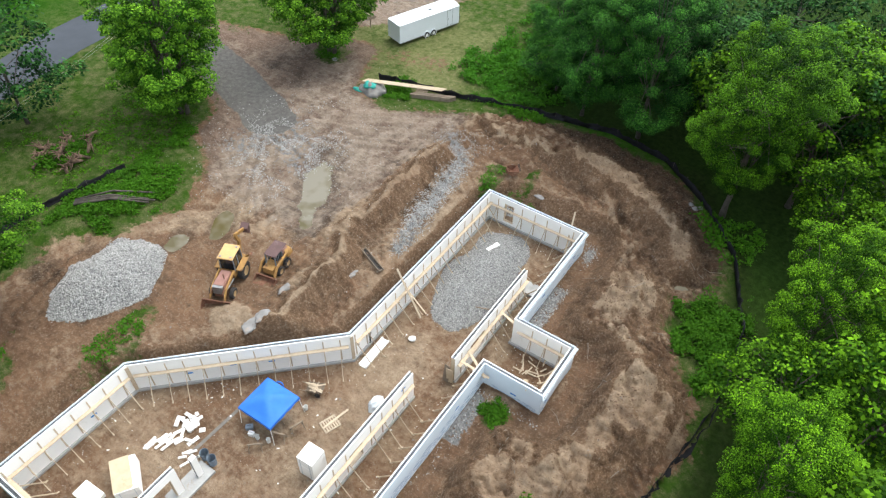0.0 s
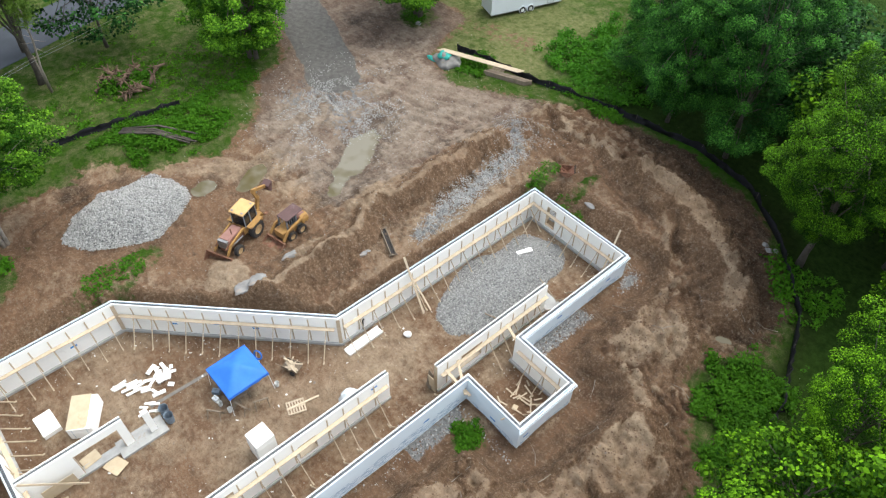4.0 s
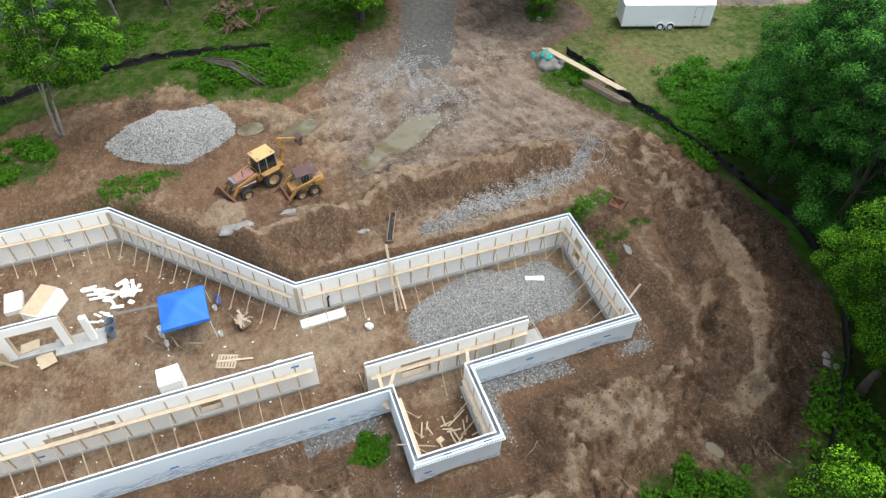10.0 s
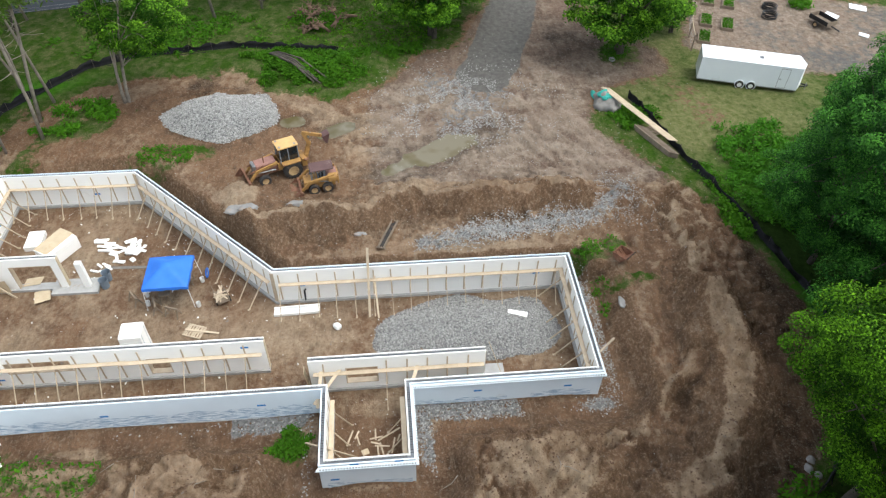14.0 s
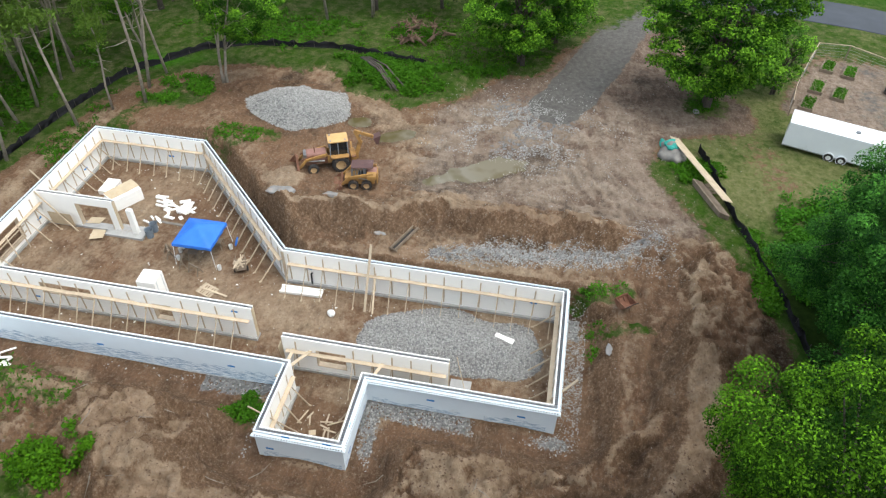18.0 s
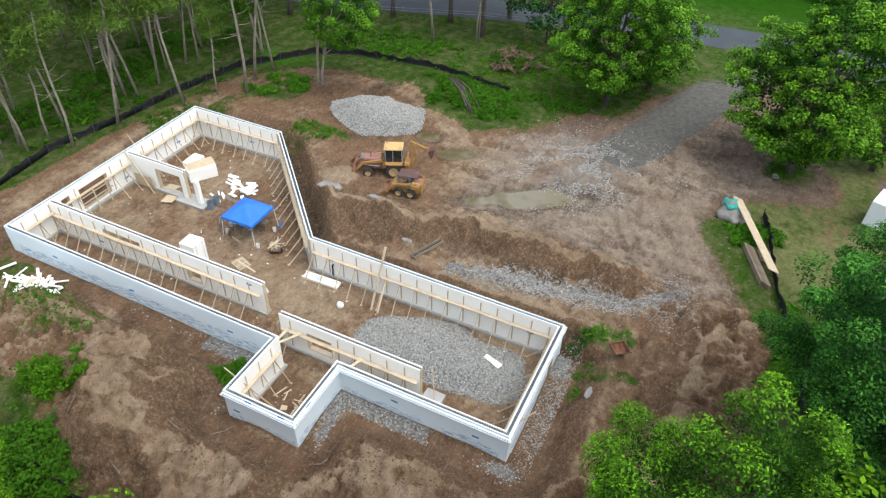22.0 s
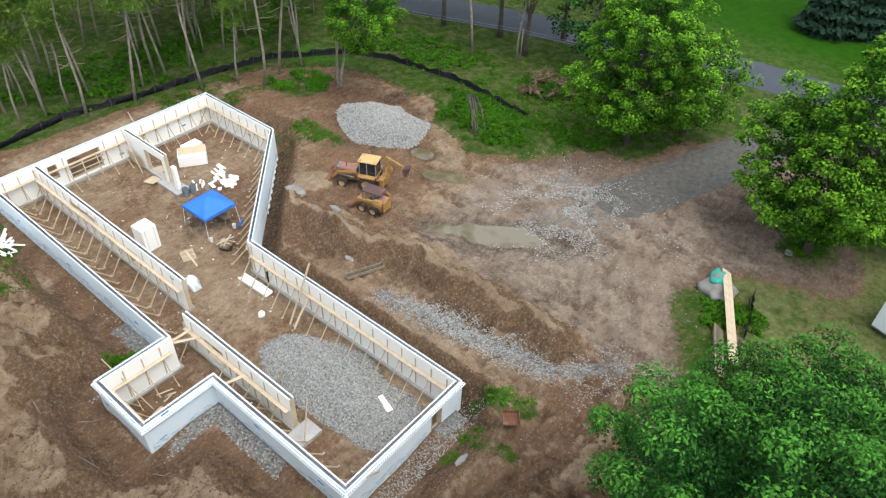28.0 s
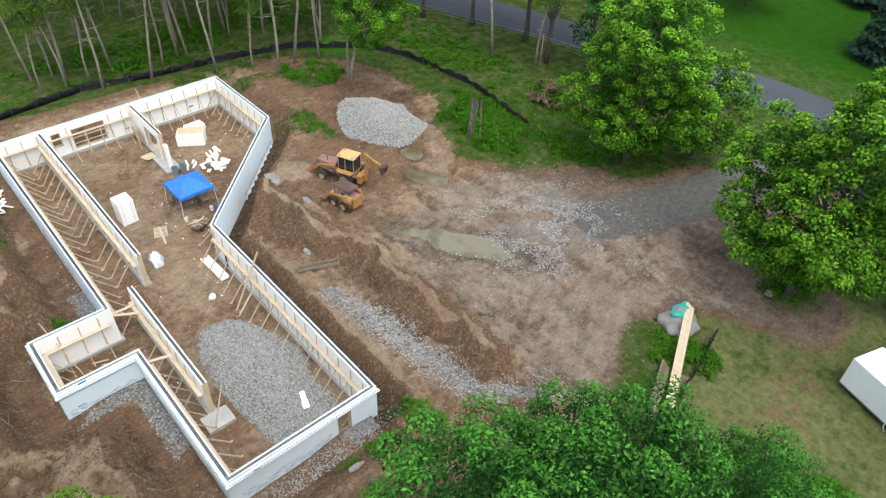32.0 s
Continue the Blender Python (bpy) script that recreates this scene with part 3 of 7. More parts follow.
class Geo:
    """Gathers boxes, beams, tubes and prisms into one mesh."""

    def __init__(self):
        self.v, self.f = [], []

    def add(self, verts, faces):
        k = len(self.v)
        self.v += [tuple(p) for p in verts]
        self.f += [tuple(i + k for i in f) for f in faces]
        return self

    def box(self, x0, x1, y0, y1, z0, z1, m=None):
        vs = [Vector((x, y, z)) for z in (z0, z1) for x, y in ((x0, y0), (x1, y0), (x1, y1), (x0, y1))]
        if m:
            vs = [m @ p for p in vs]
        return self.add(vs, [(3, 2, 1, 0), (4, 5, 6, 7), (0, 1, 5, 4), (1, 2, 6, 5), (2, 3, 7, 6), (3, 0, 4, 7)])

    def plan(self, pts, z0, z1):
        n = len(pts)
        vs = [(x, y, z0) for x, y in pts] + [(x, y, z1) for x, y in pts]
        return self.add(vs, [tuple(range(n))[::-1], tuple(range(n, 2 * n))] + [(i, (i + 1) % n, n + (i + 1) % n, n + i) for i in range(n)])

    def extrude(self, outline, x0, x1, m=None):
        """A closed outline of (y, z) drawn out along x."""
        n = len(outline)
        vs = [Vector((x0, y, z)) for y, z in outline] + [Vector((x1, y, z)) for y, z in outline]
        if m:
            vs = [m @ p for p in vs]
        return self.add(vs, [tuple(range(n))[::-1], tuple(range(n, 2 * n))] + [(i, (i + 1) % n, n + (i + 1) % n, n + i) for i in range(n)])

    def beam(self, a, b, w, h, up=(0, 0, 1)):
        a, b = Vector(a), Vector(b)
        ax = (b - a).normalized()
        side = ax.cross(Vector(up))
        side = (side if side.length > 1e-4 else ax.cross(Vector((1, 0, 0)))).normalized() * w / 2
        rise = side.cross(ax).normalized() * h / 2
        vs = [p + s * side + r * rise for p in (a, b) for s, r in ((-1, -1), (1, -1), (1, 1), (-1, 1))]
        return self.add(vs, [(3, 2, 1, 0), (4, 5, 6, 7), (0, 1, 5, 4), (1, 2, 6, 5), (2, 3, 7, 6), (3, 0, 4, 7)])

    def tube(self, pts, radii, n=8, cap=True):
        pts = [Vector(p) for p in pts]
        k, rings = len(self.v), []
        for i, p in enumerate(pts):
            ax = (pts[min(i + 1, len(pts) - 1)] - pts[max(i - 1, 0)]).normalized()
            s = ax.cross(Vector((0.31, 0.17, 0.93)) if abs(ax.z) < 0.9 else Vector((1, 0.1, 0))).normalized()
            t = ax.cross(s)
            rings.append([p + radii[i] * (math.cos(a) * s + math.sin(a) * t) for a in (2 * math.pi * j / n for j in range(n))])
        self.v += [tuple(p) for ring in rings for p in ring]
        for i in range(len(pts) - 1):
            self.f += [(k + i * n + j, k + i * n + (j + 1) % n, k + (i + 1) * n + (j + 1) % n, k + (i + 1) * n + j) for j in range(n)]
        if cap:
            self.f += [tuple(k + j for j in range(n))[::-1], tuple(k + (len(pts) - 1) * n + j for j in range(n))]
        return self

    def ring(self, centre, axis, profile, n=18):
        """A profile of (along, radius) turned round an axis."""
        axis = Vector(axis).normalized()
        s = axis.cross(Vector((0.2, 0.3, 1)) if abs(axis.z) < 0.9 else Vector((1, 0, 0))).normalized()
        t, c, k, w = axis.cross(s), Vector(centre), len(self.v), len(profile)
        for j in range(n):
            a = 2 * math.pi * j / n
            self.v += [tuple(c + axis * u + r * (math.cos(a) * s + math.sin(a) * t)) for u, r in profile]
        for j in range(n):
            q = (j + 1) % n
            self.f += [(k + j * w + i, k + q * w + i, k + q * w + i + 1, k + j * w + i + 1) for i in range(w - 1)]
        return self

    def make(self, name, material, parent=None, label="", bevel=0.0, smooth=False):
        me = bpy.data.meshes.new(name)
        me.from_pydata(self.v, [], self.f)
        bm = bmesh.new()
        bm.from_mesh(me)
        bmesh.ops.recalc_face_normals(bm, faces=bm.faces)
        if bevel:
            edges = [e for e in bm.edges if len(e.link_faces) == 2 and e.calc_face_angle(0) > 0.6]
            bmesh.ops.bevel(bm, geom=edges, offset=bevel, segments=2, profile=0.6, affect="EDGES", clamp_overlap=True)
        for f in bm.faces:
            f.smooth = smooth
        bm.to_mesh(me)
        bm.free()
        me.materials.append(material)
        ob = new(name, me)
        if parent:
            ob.parent = parent
        if label:
            tagged(ob, label)
        return ob


def thing(name, m, label, category, group="", kind=""):
    ob = new(name)
    ob.empty_display_size = 0.2
    ob.matrix_world = m
    return tagged(ob, label, category, group, kind)


def rnd(a, b):
    return random.uniform(a, b)


# ---- ground: one sheet to the horizon ----
def spread(lo, hi, fine, reach):
    inner = list(np.arange(lo, hi + fine / 2, fine))
    stepw, p, after = fine, hi, []
    while p < reach:
        stepw *= 1.22
        p += stepw
        after.append(p)
    stepw, p, before = fine, lo, []
    while p > -reach:
        stepw *= 1.22
        p -= stepw
        before.append(p)
    return np.array(before[::-1] + inner + after)


def build_ground():
    xs, ys = spread(-31, 24, 0.125, 2500), spread(-26, 34, 0.125, 2500)
    gx, gy = np.meshgrid(xs, ys)
    x, y = gx.ravel(), gy.ravel()
    z = land(x, y)
    nx, ny = len(xs), len(ys)
    i = (np.arange(ny - 1)[:, None] * nx + np.arange(nx - 1)[None]).ravel()
    ob = fast("ground", np.stack([x, y, z], 1), np.stack([i, i + 1, i + nx + 1, i + nx], 1), EARTH, smooth=True)
    tagged(ob, "bare brown building-site earth merging into rough grass", "ground", kind="structure")
    soil = signed(x, y, SOIL)
    d = signed(x, y, OUTLINE)
    grass = step(-1.2, 1.2, soil + 1.3 * fbm(x * 0.35, y * 0.35, 5, 3))
    worn = step(3.5, 1.5, line_dist(x, y, [(-45, 26), (-34, 28.5), (-27, 33)])) * 0.8 + step(3.2, 0.5, line_dist(x, y, [(-24, 34), (-17, 36)])) * 0.45
    grass = grass * (1 - np.clip(worn * (0.6 + 0.8 * vnoise(x * 0.5, y * 0.5, 3)), 0, 1))
    yard = step(2.0, 0.0, signed(x, y, [(-41, 43.5), (-30, 39), (-25, 47), (-22, 60), (-36, 64), (-40, 50)]) + 1.5 * fbm(x * 0.3, y * 0.3, 37, 2))
    grass = grass * (1 - 0.9 * yard)
    patch = lambda cx, cy, rx, ry: step(1.25, 0.6, np.hypot((x - cx) / rx, (y - cy) / ry) + 0.4 * fbm(x * 0.6, y * 0.6, 7, 2))
    for cx, cy, rx, ry, a in ((11.7, 1.6, 1.3, 1.6, 0.8), (-1.0, 21.8, 1.2, 2.6, 0.75), (-14.2, -7.8, 1.6, 2.4, 0.6), (-13.0, -11.5, 2.2, 3.0, 0.5), (-26.3, 1.0, 2.8, 5.0, 0.95), (-20.5, -19.0, 3.6, 4.5, 0.95), (-14.0, -21.5, 5.0, 2.0, 0.6), (13.5, -13, 3.0, 6.0, 0.42), (20.0, 16.0, 1.4, 3.0, 0.8), (21.0, -8.0, 2.4, 5.0, 0.6), (-17.5, 28.3, 2.6, 3.0, 0.95), (2.0, 22.3, 0.7, 3.0, 0.55), (-28.3, 30.9, 2.4, 2.4, 0.95), (12, -20, 4, 4, 0.6)):
        grass = np.maximum(grass, a * patch(cx, cy, rx, ry) * (0.55 + 0.7 * vnoise(x * 0.8, y * 0.8, 8)))
    track = line_dist(x, y, [(4, -25.6), (-4, -25.2), (-10.8, -24.3), (-19.5, -21.8), (-24.3, -17.8), (-25.2, -10.1), (-22, -2.3)])
    grass = grass * (1 - 0.95 * step(1.5, 0.7, track + 0.35 * fbm(x * 0.6, y * 0.6, 58, 3)))
    grass = np.where(d < 0.6, 0, grass)
    heaps = np.exp(-(line_dist(x, y, RING) / 2.8) ** 2) + 1.0 * np.exp(-(line_dist(x + 0.7, y, RIDGE) / 1.9) ** 2) + sum(np.exp(-((x - cx) ** 2 + (y - cy) ** 2) / (r * 1.1) ** 2) for cx, cy, h, r in HEAPS[:6])
    # crests dry out pale, torn faces dark; hollows have shade painted into the soil colour
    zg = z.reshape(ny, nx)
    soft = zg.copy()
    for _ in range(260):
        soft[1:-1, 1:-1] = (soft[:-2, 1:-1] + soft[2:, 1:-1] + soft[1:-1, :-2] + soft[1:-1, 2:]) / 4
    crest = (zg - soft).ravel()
    mild = zg.copy()
    for _ in range(14):
        mild[1:-1, 1:-1] = (mild[:-2, 1:-1] + mild[2:, 1:-1] + mild[1:-1, :-2] + mild[1:-1, 2:]) / 4
    gy_, gx_ = np.gradient(mild)
    steep = np.clip(np.hypot(gx_, gy_).ravel() / 0.11, 0, 2)
    near = (np.abs(x + 5.5) < 28) & (np.abs(y - 4.5) < 31)
    tread = np.clip(0.5 + 0.9 * fbm(x * 0.9, y * 0.35, 24, 4), 0, 1)
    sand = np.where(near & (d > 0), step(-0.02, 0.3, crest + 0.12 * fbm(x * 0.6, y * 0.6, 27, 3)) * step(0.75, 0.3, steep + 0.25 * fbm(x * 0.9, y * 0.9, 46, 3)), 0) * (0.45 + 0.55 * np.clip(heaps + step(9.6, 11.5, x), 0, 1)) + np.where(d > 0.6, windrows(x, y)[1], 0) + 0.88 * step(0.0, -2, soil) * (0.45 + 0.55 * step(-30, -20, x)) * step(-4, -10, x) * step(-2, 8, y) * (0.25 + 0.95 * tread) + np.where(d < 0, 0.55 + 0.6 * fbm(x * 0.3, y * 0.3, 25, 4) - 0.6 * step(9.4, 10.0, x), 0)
    way = np.minimum(line_dist(x, y, [(-20.5, -19), (-25, -12.5), (-25.6, -6), (-22.5, -0.5), (-18, 4)]), line_dist(x, y, [(-15, -22.6), (0, -24.6), (12, -25)]))
    sand = sand + 0.55 * step(-6.4, -5.2, x) * step(-0.8, -1.8, x) * step(3, 6, y) * step(26, 23, y) * (0.4 + vnoise(x * 0.5, y * 0.5, 39)) + 0.55 * step(1.9, 0.6, way) * (0.5 + 0.8 * vnoise(x * 0.6, y * 0.6, 38)) + 0.6 * yard
    hollow_shade = np.where(near & (d > 0), 0.40 * step(-0.07, -0.2, crest), 0)
    # puddle mud, and the deep west trench's shade painted as a dark strip
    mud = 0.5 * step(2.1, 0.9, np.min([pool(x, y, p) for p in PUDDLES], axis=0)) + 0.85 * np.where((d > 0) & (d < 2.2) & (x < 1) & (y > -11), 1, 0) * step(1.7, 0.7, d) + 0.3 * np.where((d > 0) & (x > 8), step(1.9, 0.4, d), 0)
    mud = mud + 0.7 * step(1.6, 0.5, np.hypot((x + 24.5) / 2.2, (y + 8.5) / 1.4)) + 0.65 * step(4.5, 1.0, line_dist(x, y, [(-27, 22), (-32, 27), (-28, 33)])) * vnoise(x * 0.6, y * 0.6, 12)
    mud = np.maximum(mud, hollow_shade)
    # soil inside the east fence also carries the trees' shade in its tone
    mud = np.maximum(mud, 0.65 * step(5.5, 2.5, line_dist(x, y, [(1, 35.5), (4.7, 35.4), (11, 34.0), (16, 30), (21, 25), (23, 17)])) * step(1.5, 0.0, soil))
    gravel = 0.55 * step(1.0, 0.3, line_dist(x, y, TRACK)) + 0.42 * step(4.2, 0.8, line_dist(x, y, [(-24, 13), (-22, 17), (-18, 14)])) + 0.9 * np.where((d > 0) & (x > 0.5) & (y > -2), step(1.5, 0.7, d), 0) * step(0.32, 0.5, vnoise(x * 0.25, y * 0.25, 13))
    gravel = np.maximum(gravel, 1.3 * step(0.02, 0.12, pile_shape(x, y, PILE_OUT, 3.5, 5.25, 1.4, 41)))
    gravel = np.maximum(gravel, 1.3 * np.where(d < -0.3, step(0.01, 0.06, pile_shape(x, y, PILE_IN, 3.0, 6.4, 0.55, 42)), 0))
    gravel = np.where((d < -0.17) & (pile_shape(x, y, PILE_IN, 3.0, 6.4, 0.55, 42) <= 0.01), 0, gravel)
    packed = step(3.0, 2.2, line_dist(x, y, DRIVE) + 0.3 * fbm(x * 0.5, y * 0.5, 15, 2)) + step(4.6, 3.6, line_dist(x, y, ROAD)) + 0.45 * yard * (0.4 + vnoise(x * 0.3, y * 0.3, 36))
    lawn = step(-59.5, -62, x - 0.25 * np.clip(y - 34, 0, 60))
    wood = np.maximum(step(-29, -24, x) * step(0.5, 2.5, soil) * step(-3, -8, y + 0.25 * (x + 30)) * step(2, -4, x + 20 + 20 * step(-24, -27, y)), step(14.5, 20.0, x + 0.55 * (y - 30)) * step(1.0, 3.0, soil) * step(-10, 0, y))
    wood = np.maximum(wood, step(32.5, 36, y) * step(-13, -6, x))
    litter = 0.9 * step(0.3, 1.6, soil) * step(-9, -3, x + 0.4 * (y - 34)) * step(-12, -2, y)
    cut = np.where(near & (d > 0), step(0.38, 0.8, steep + 0.2 * fbm(x * 0.8, y * 0.8, 28, 3)), 0)
    trod = 0.95 * step(0.5, -1, soil) * step(-6.5, -9.5, x) * step(3, 10, y) + 0.8 * worn + 0.95 * yard - 0.8 * step(3.0, 1.2, line_dist(x, y, RIDGE))
    straw = step(4.0, 0.0, signed(x, y, [(-21, 28.5), (-29, 34), (-32, 40), (-22, 47), (-14.5, 45), (-16, 36), (-12.5, 33), (-17, 31)])) * (0.5 + 0.6 * vnoise(x * 0.4, y * 0.4, 55)) + 0.4 * step(-30, -34, x) * vnoise(x * 0.3, y * 0.3, 56) * step(-10, 0, y)
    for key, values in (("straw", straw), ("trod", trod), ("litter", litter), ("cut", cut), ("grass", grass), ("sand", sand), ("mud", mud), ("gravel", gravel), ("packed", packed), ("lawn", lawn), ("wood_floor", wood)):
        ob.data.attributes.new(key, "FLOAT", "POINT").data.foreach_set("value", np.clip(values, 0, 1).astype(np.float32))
    return ob


build_ground()


def band(name, path, half, lift, material, label, category):
    pts = []
    for (ax, ay), (bx, by) in zip(path[:-1], path[1:]):
        n = max(2, int(math.hypot(bx - ax, by - ay) / 2.5))
        pts += [(ax + (bx - ax) * k / n, ay + (by - ay) * k / n) for k in range(n)]
    pts.append(path[-1])
    g, vs = Geo(), []
    for k, (x, y) in enumerate(pts):
        px, py = pts[max(k - 1, 0)]
        qx, qy = pts[min(k + 1, len(pts) - 1)]
        t = math.hypot(qx - px, qy - py)
        ux, uy = -(qy - py) / t, (qx - px) / t
        for s, z in ((-half, 0.0), (-half + 0.05, lift), (0, lift + 0.04), (half - 0.05, lift), (half, 0.0)):
            vs.append((x + ux * s, y + uy * s, 1.19 + z))
    g.add(vs, [(5 * k + j, 5 * k + j + 1, 5 * k + 6 + j, 5 * k + 5 + j) for k in range(len(pts) - 1) for j in range(4)])
    return tagged(g.make(name, material, smooth=False), label, category, kind="structure")


band("road", ROAD, 3.4, 0.06, ASPHALT, "grey asphalt country road with worn edges", "road")

for px, py, half, wide, turn in PUDDLES:
    span = np.linspace(-1.9, 1.9, 30)
    gx, gy = np.meshgrid(span * half, span * wide * 1.6)
    wx = px + gx * math.cos(turn) - gy * math.sin(turn)
    wy = py + gx * math.sin(turn) + gy * math.cos(turn)
    keep = (pool(wx, wy, (px, py, half, wide, turn)) < 1.55).ravel()
    level = 1.135
    k = (np.arange(29)[:, None] * 30 + np.arange(29)[None]).ravel()
    quads = np.stack([k, k + 1, k + 31, k + 30], 1)
    quads = quads[keep[quads].all(1)]
    tagged(fast("puddle", np.stack([wx.ravel(), wy.ravel(), np.full(900, level)], 1), quads, WATER), "shallow muddy brown puddle on the churned earth", "puddle", "puddles", "structure")


# ---- foundation walls ----
def wall_frame(p, q):
    d = Vector((q[0] - p[0], q[1] - p[1], 0))
    return pose(p[0], p[1], 0, 0, 0, math.degrees(math.atan2(d.y, d.x))), d.length


def panel_geo(length, y0, y1, k0, k1, z0, z1, holes):
    """A wall leaf between depths y0 and y1, mitred by k0 and k1 metres a metre of depth, with openings (a, b, low, high)."""
    g, at = Geo(), 0.0
    cuts = sorted(holes)
    ends = lambda a, b: [(a + (y0 * k0 if a == 0 else 0), y0), (b - (y0 * k1 if b == length else 0), y0), (b - (y1 * k1 if b == length else 0), y1), (a + (y1 * k0 if a == 0 else 0), y1)]
    for a, b, low, high in cuts:
        if a > at:
            g.plan(ends(at, a), z0, z1)
        if low > z0:
            g.plan(ends(a, b), z0, low)
        if high < z1:
            g.plan(ends(a, b), high, z1)
        at = b
    g.plan(ends(at, length), z0, z1)
    return g


def icf_wall(name, p, q, k0=0.0, k1=0.0, holes=(), ledge=False, label="", coat=FOAM_OUT, capped=(False, False), prints=()):
    m, length = wall_frame(p, q)
    root = thing(name, m, label, "wall", "foundation walls", "structure")
    t = THICK
    panel_geo(length, 0.0, 0.075, k0, k1, 0.0, TOP, holes).make("outer_panel", coat, root)
    panel_geo(length, t - 0.075, t, k0, k1, 0.0, TOP, holes).make("inner_panel", FOAM, root)
    # solid dark filler stands for the shade between the hollow panels
    panel_geo(length, 0.0755, t - 0.0755, k0, k1, 0.0, TOP - 0.09, holes).make("core", DARK_GREY, root, "solid dark core painting the hollow's shade")
    foot = Geo()
    foot.plan([(-0.12 * k0, -0.12), (length + 0.12 * k1, -0.12), (length - (t + 0.16) * k1, t + 0.16), ((t + 0.16) * k0, t + 0.16)], FLOOR - 0.25, -0.002)
    foot.make("footing", CONCRETE, root, "grey concrete strip footing")
    ties, s = Geo(), 0.25
    while s < length - 0.2:
        if s > t * k0 + 0.05 and s < length - t * k1 - 0.05:
            ties.box(s - 0.012, s + 0.012, 0.0755, t - 0.0755, TOP - 0.045, TOP - 0.012)
            ties.box(s - 0.012, s + 0.012, 0.0755, t - 0.0755, TOP - 0.16, TOP - 0.13)
        s += 0.1525
    tagged(ties.make("web_tie", BLACK, root, "row of black plastic web ties"), kind="stuff")
    nubs, s = Geo(), 0.1
    while s < length - 0.1:
        for y in (0.036, t - 0.037):
            if y * k0 < s - 0.05 and s + 0.05 < length - y * k1:
                nubs.box(s - 0.022, s + 0.022, y - 0.024, y + 0.024, TOP + 0.001, TOP + 0.022)
        s += 0.1
    tagged(nubs.make("interlock_nub", coat, root), kind="stuff")
    for end, flag in ((0.0, capped[0]), (length, capped[1])):
        if flag:
            Geo().box(end - 0.02 if end else -0.02, end + 0.02, 0.01, t - 0.01, 0.0, TOP - 0.1).make("end_board", PLY, root, "plywood end board")
    for a, b, low, high in holes:
        buck = Geo()
        for x0, x1, z0, z1 in ((a, a + 0.04, low, high), (b - 0.04, b, low, high), (a + 0.04, b - 0.04, high - 0.04, high)) + (((a + 0.04, b - 0.04, low, low + 0.04),) if low > 0.1 else ()):
            buck.box(x0, x1, -0.01, t + 0.01, z0, z1)
        buck.make("buck_frame", LUMBER, root, "timber frame lining the opening")
    if ledge:
        prof = [(-0.003, TOP - 0.62), (-0.15, TOP - 0.38), (-0.155, TOP - 0.30), (-0.06, TOP - 0.17), (-0.003, TOP - 0.15)]
        g = Geo()
        vs = [(s + k * y * e, y, z) for s, k, e in ((0.0, k0, 1), (length, -k1, 1)) for y, z in prof]
        n = len(prof)
        g.add(vs, [tuple(range(n))[::-1], tuple(range(n, 2 * n))] + [(i, (i + 1) % n, n + (i + 1) % n, n + i) for i in range(n)])
        g.make("brick_ledge", coat, root, "flared foam brick ledge")
        slots, s = Geo(), 0.1
        tilt = math.atan2(0.13, 0.095)
        while s < length + (0.1 if k1 > 0 else -0.1):
            mm = Matrix.Translation((s, -0.108, TOP - 0.2365)) @ pose(0, 0, 0, math.degrees(tilt), 0, 0)
            slots.box(-0.038, 0.038, -0.042, 0.042, -0.004, 0.005, mm)
            s += 0.1525
        # dark raised patches paint the shade of the ledge's open slots
        tagged(slots.make("ledge_slot", DARK_GREY, root, "row of dark patches painting the shaded slots"), kind="stuff")
    for s, z, side in prints:
        y = -0.006 if side == "out" else t + 0.001
        Geo().box(s, s + 0.46, y, y + 0.005, z, z + 0.15).make("print_label", BLUE_PRINT, root, "blue printed label")
    return root, m, length


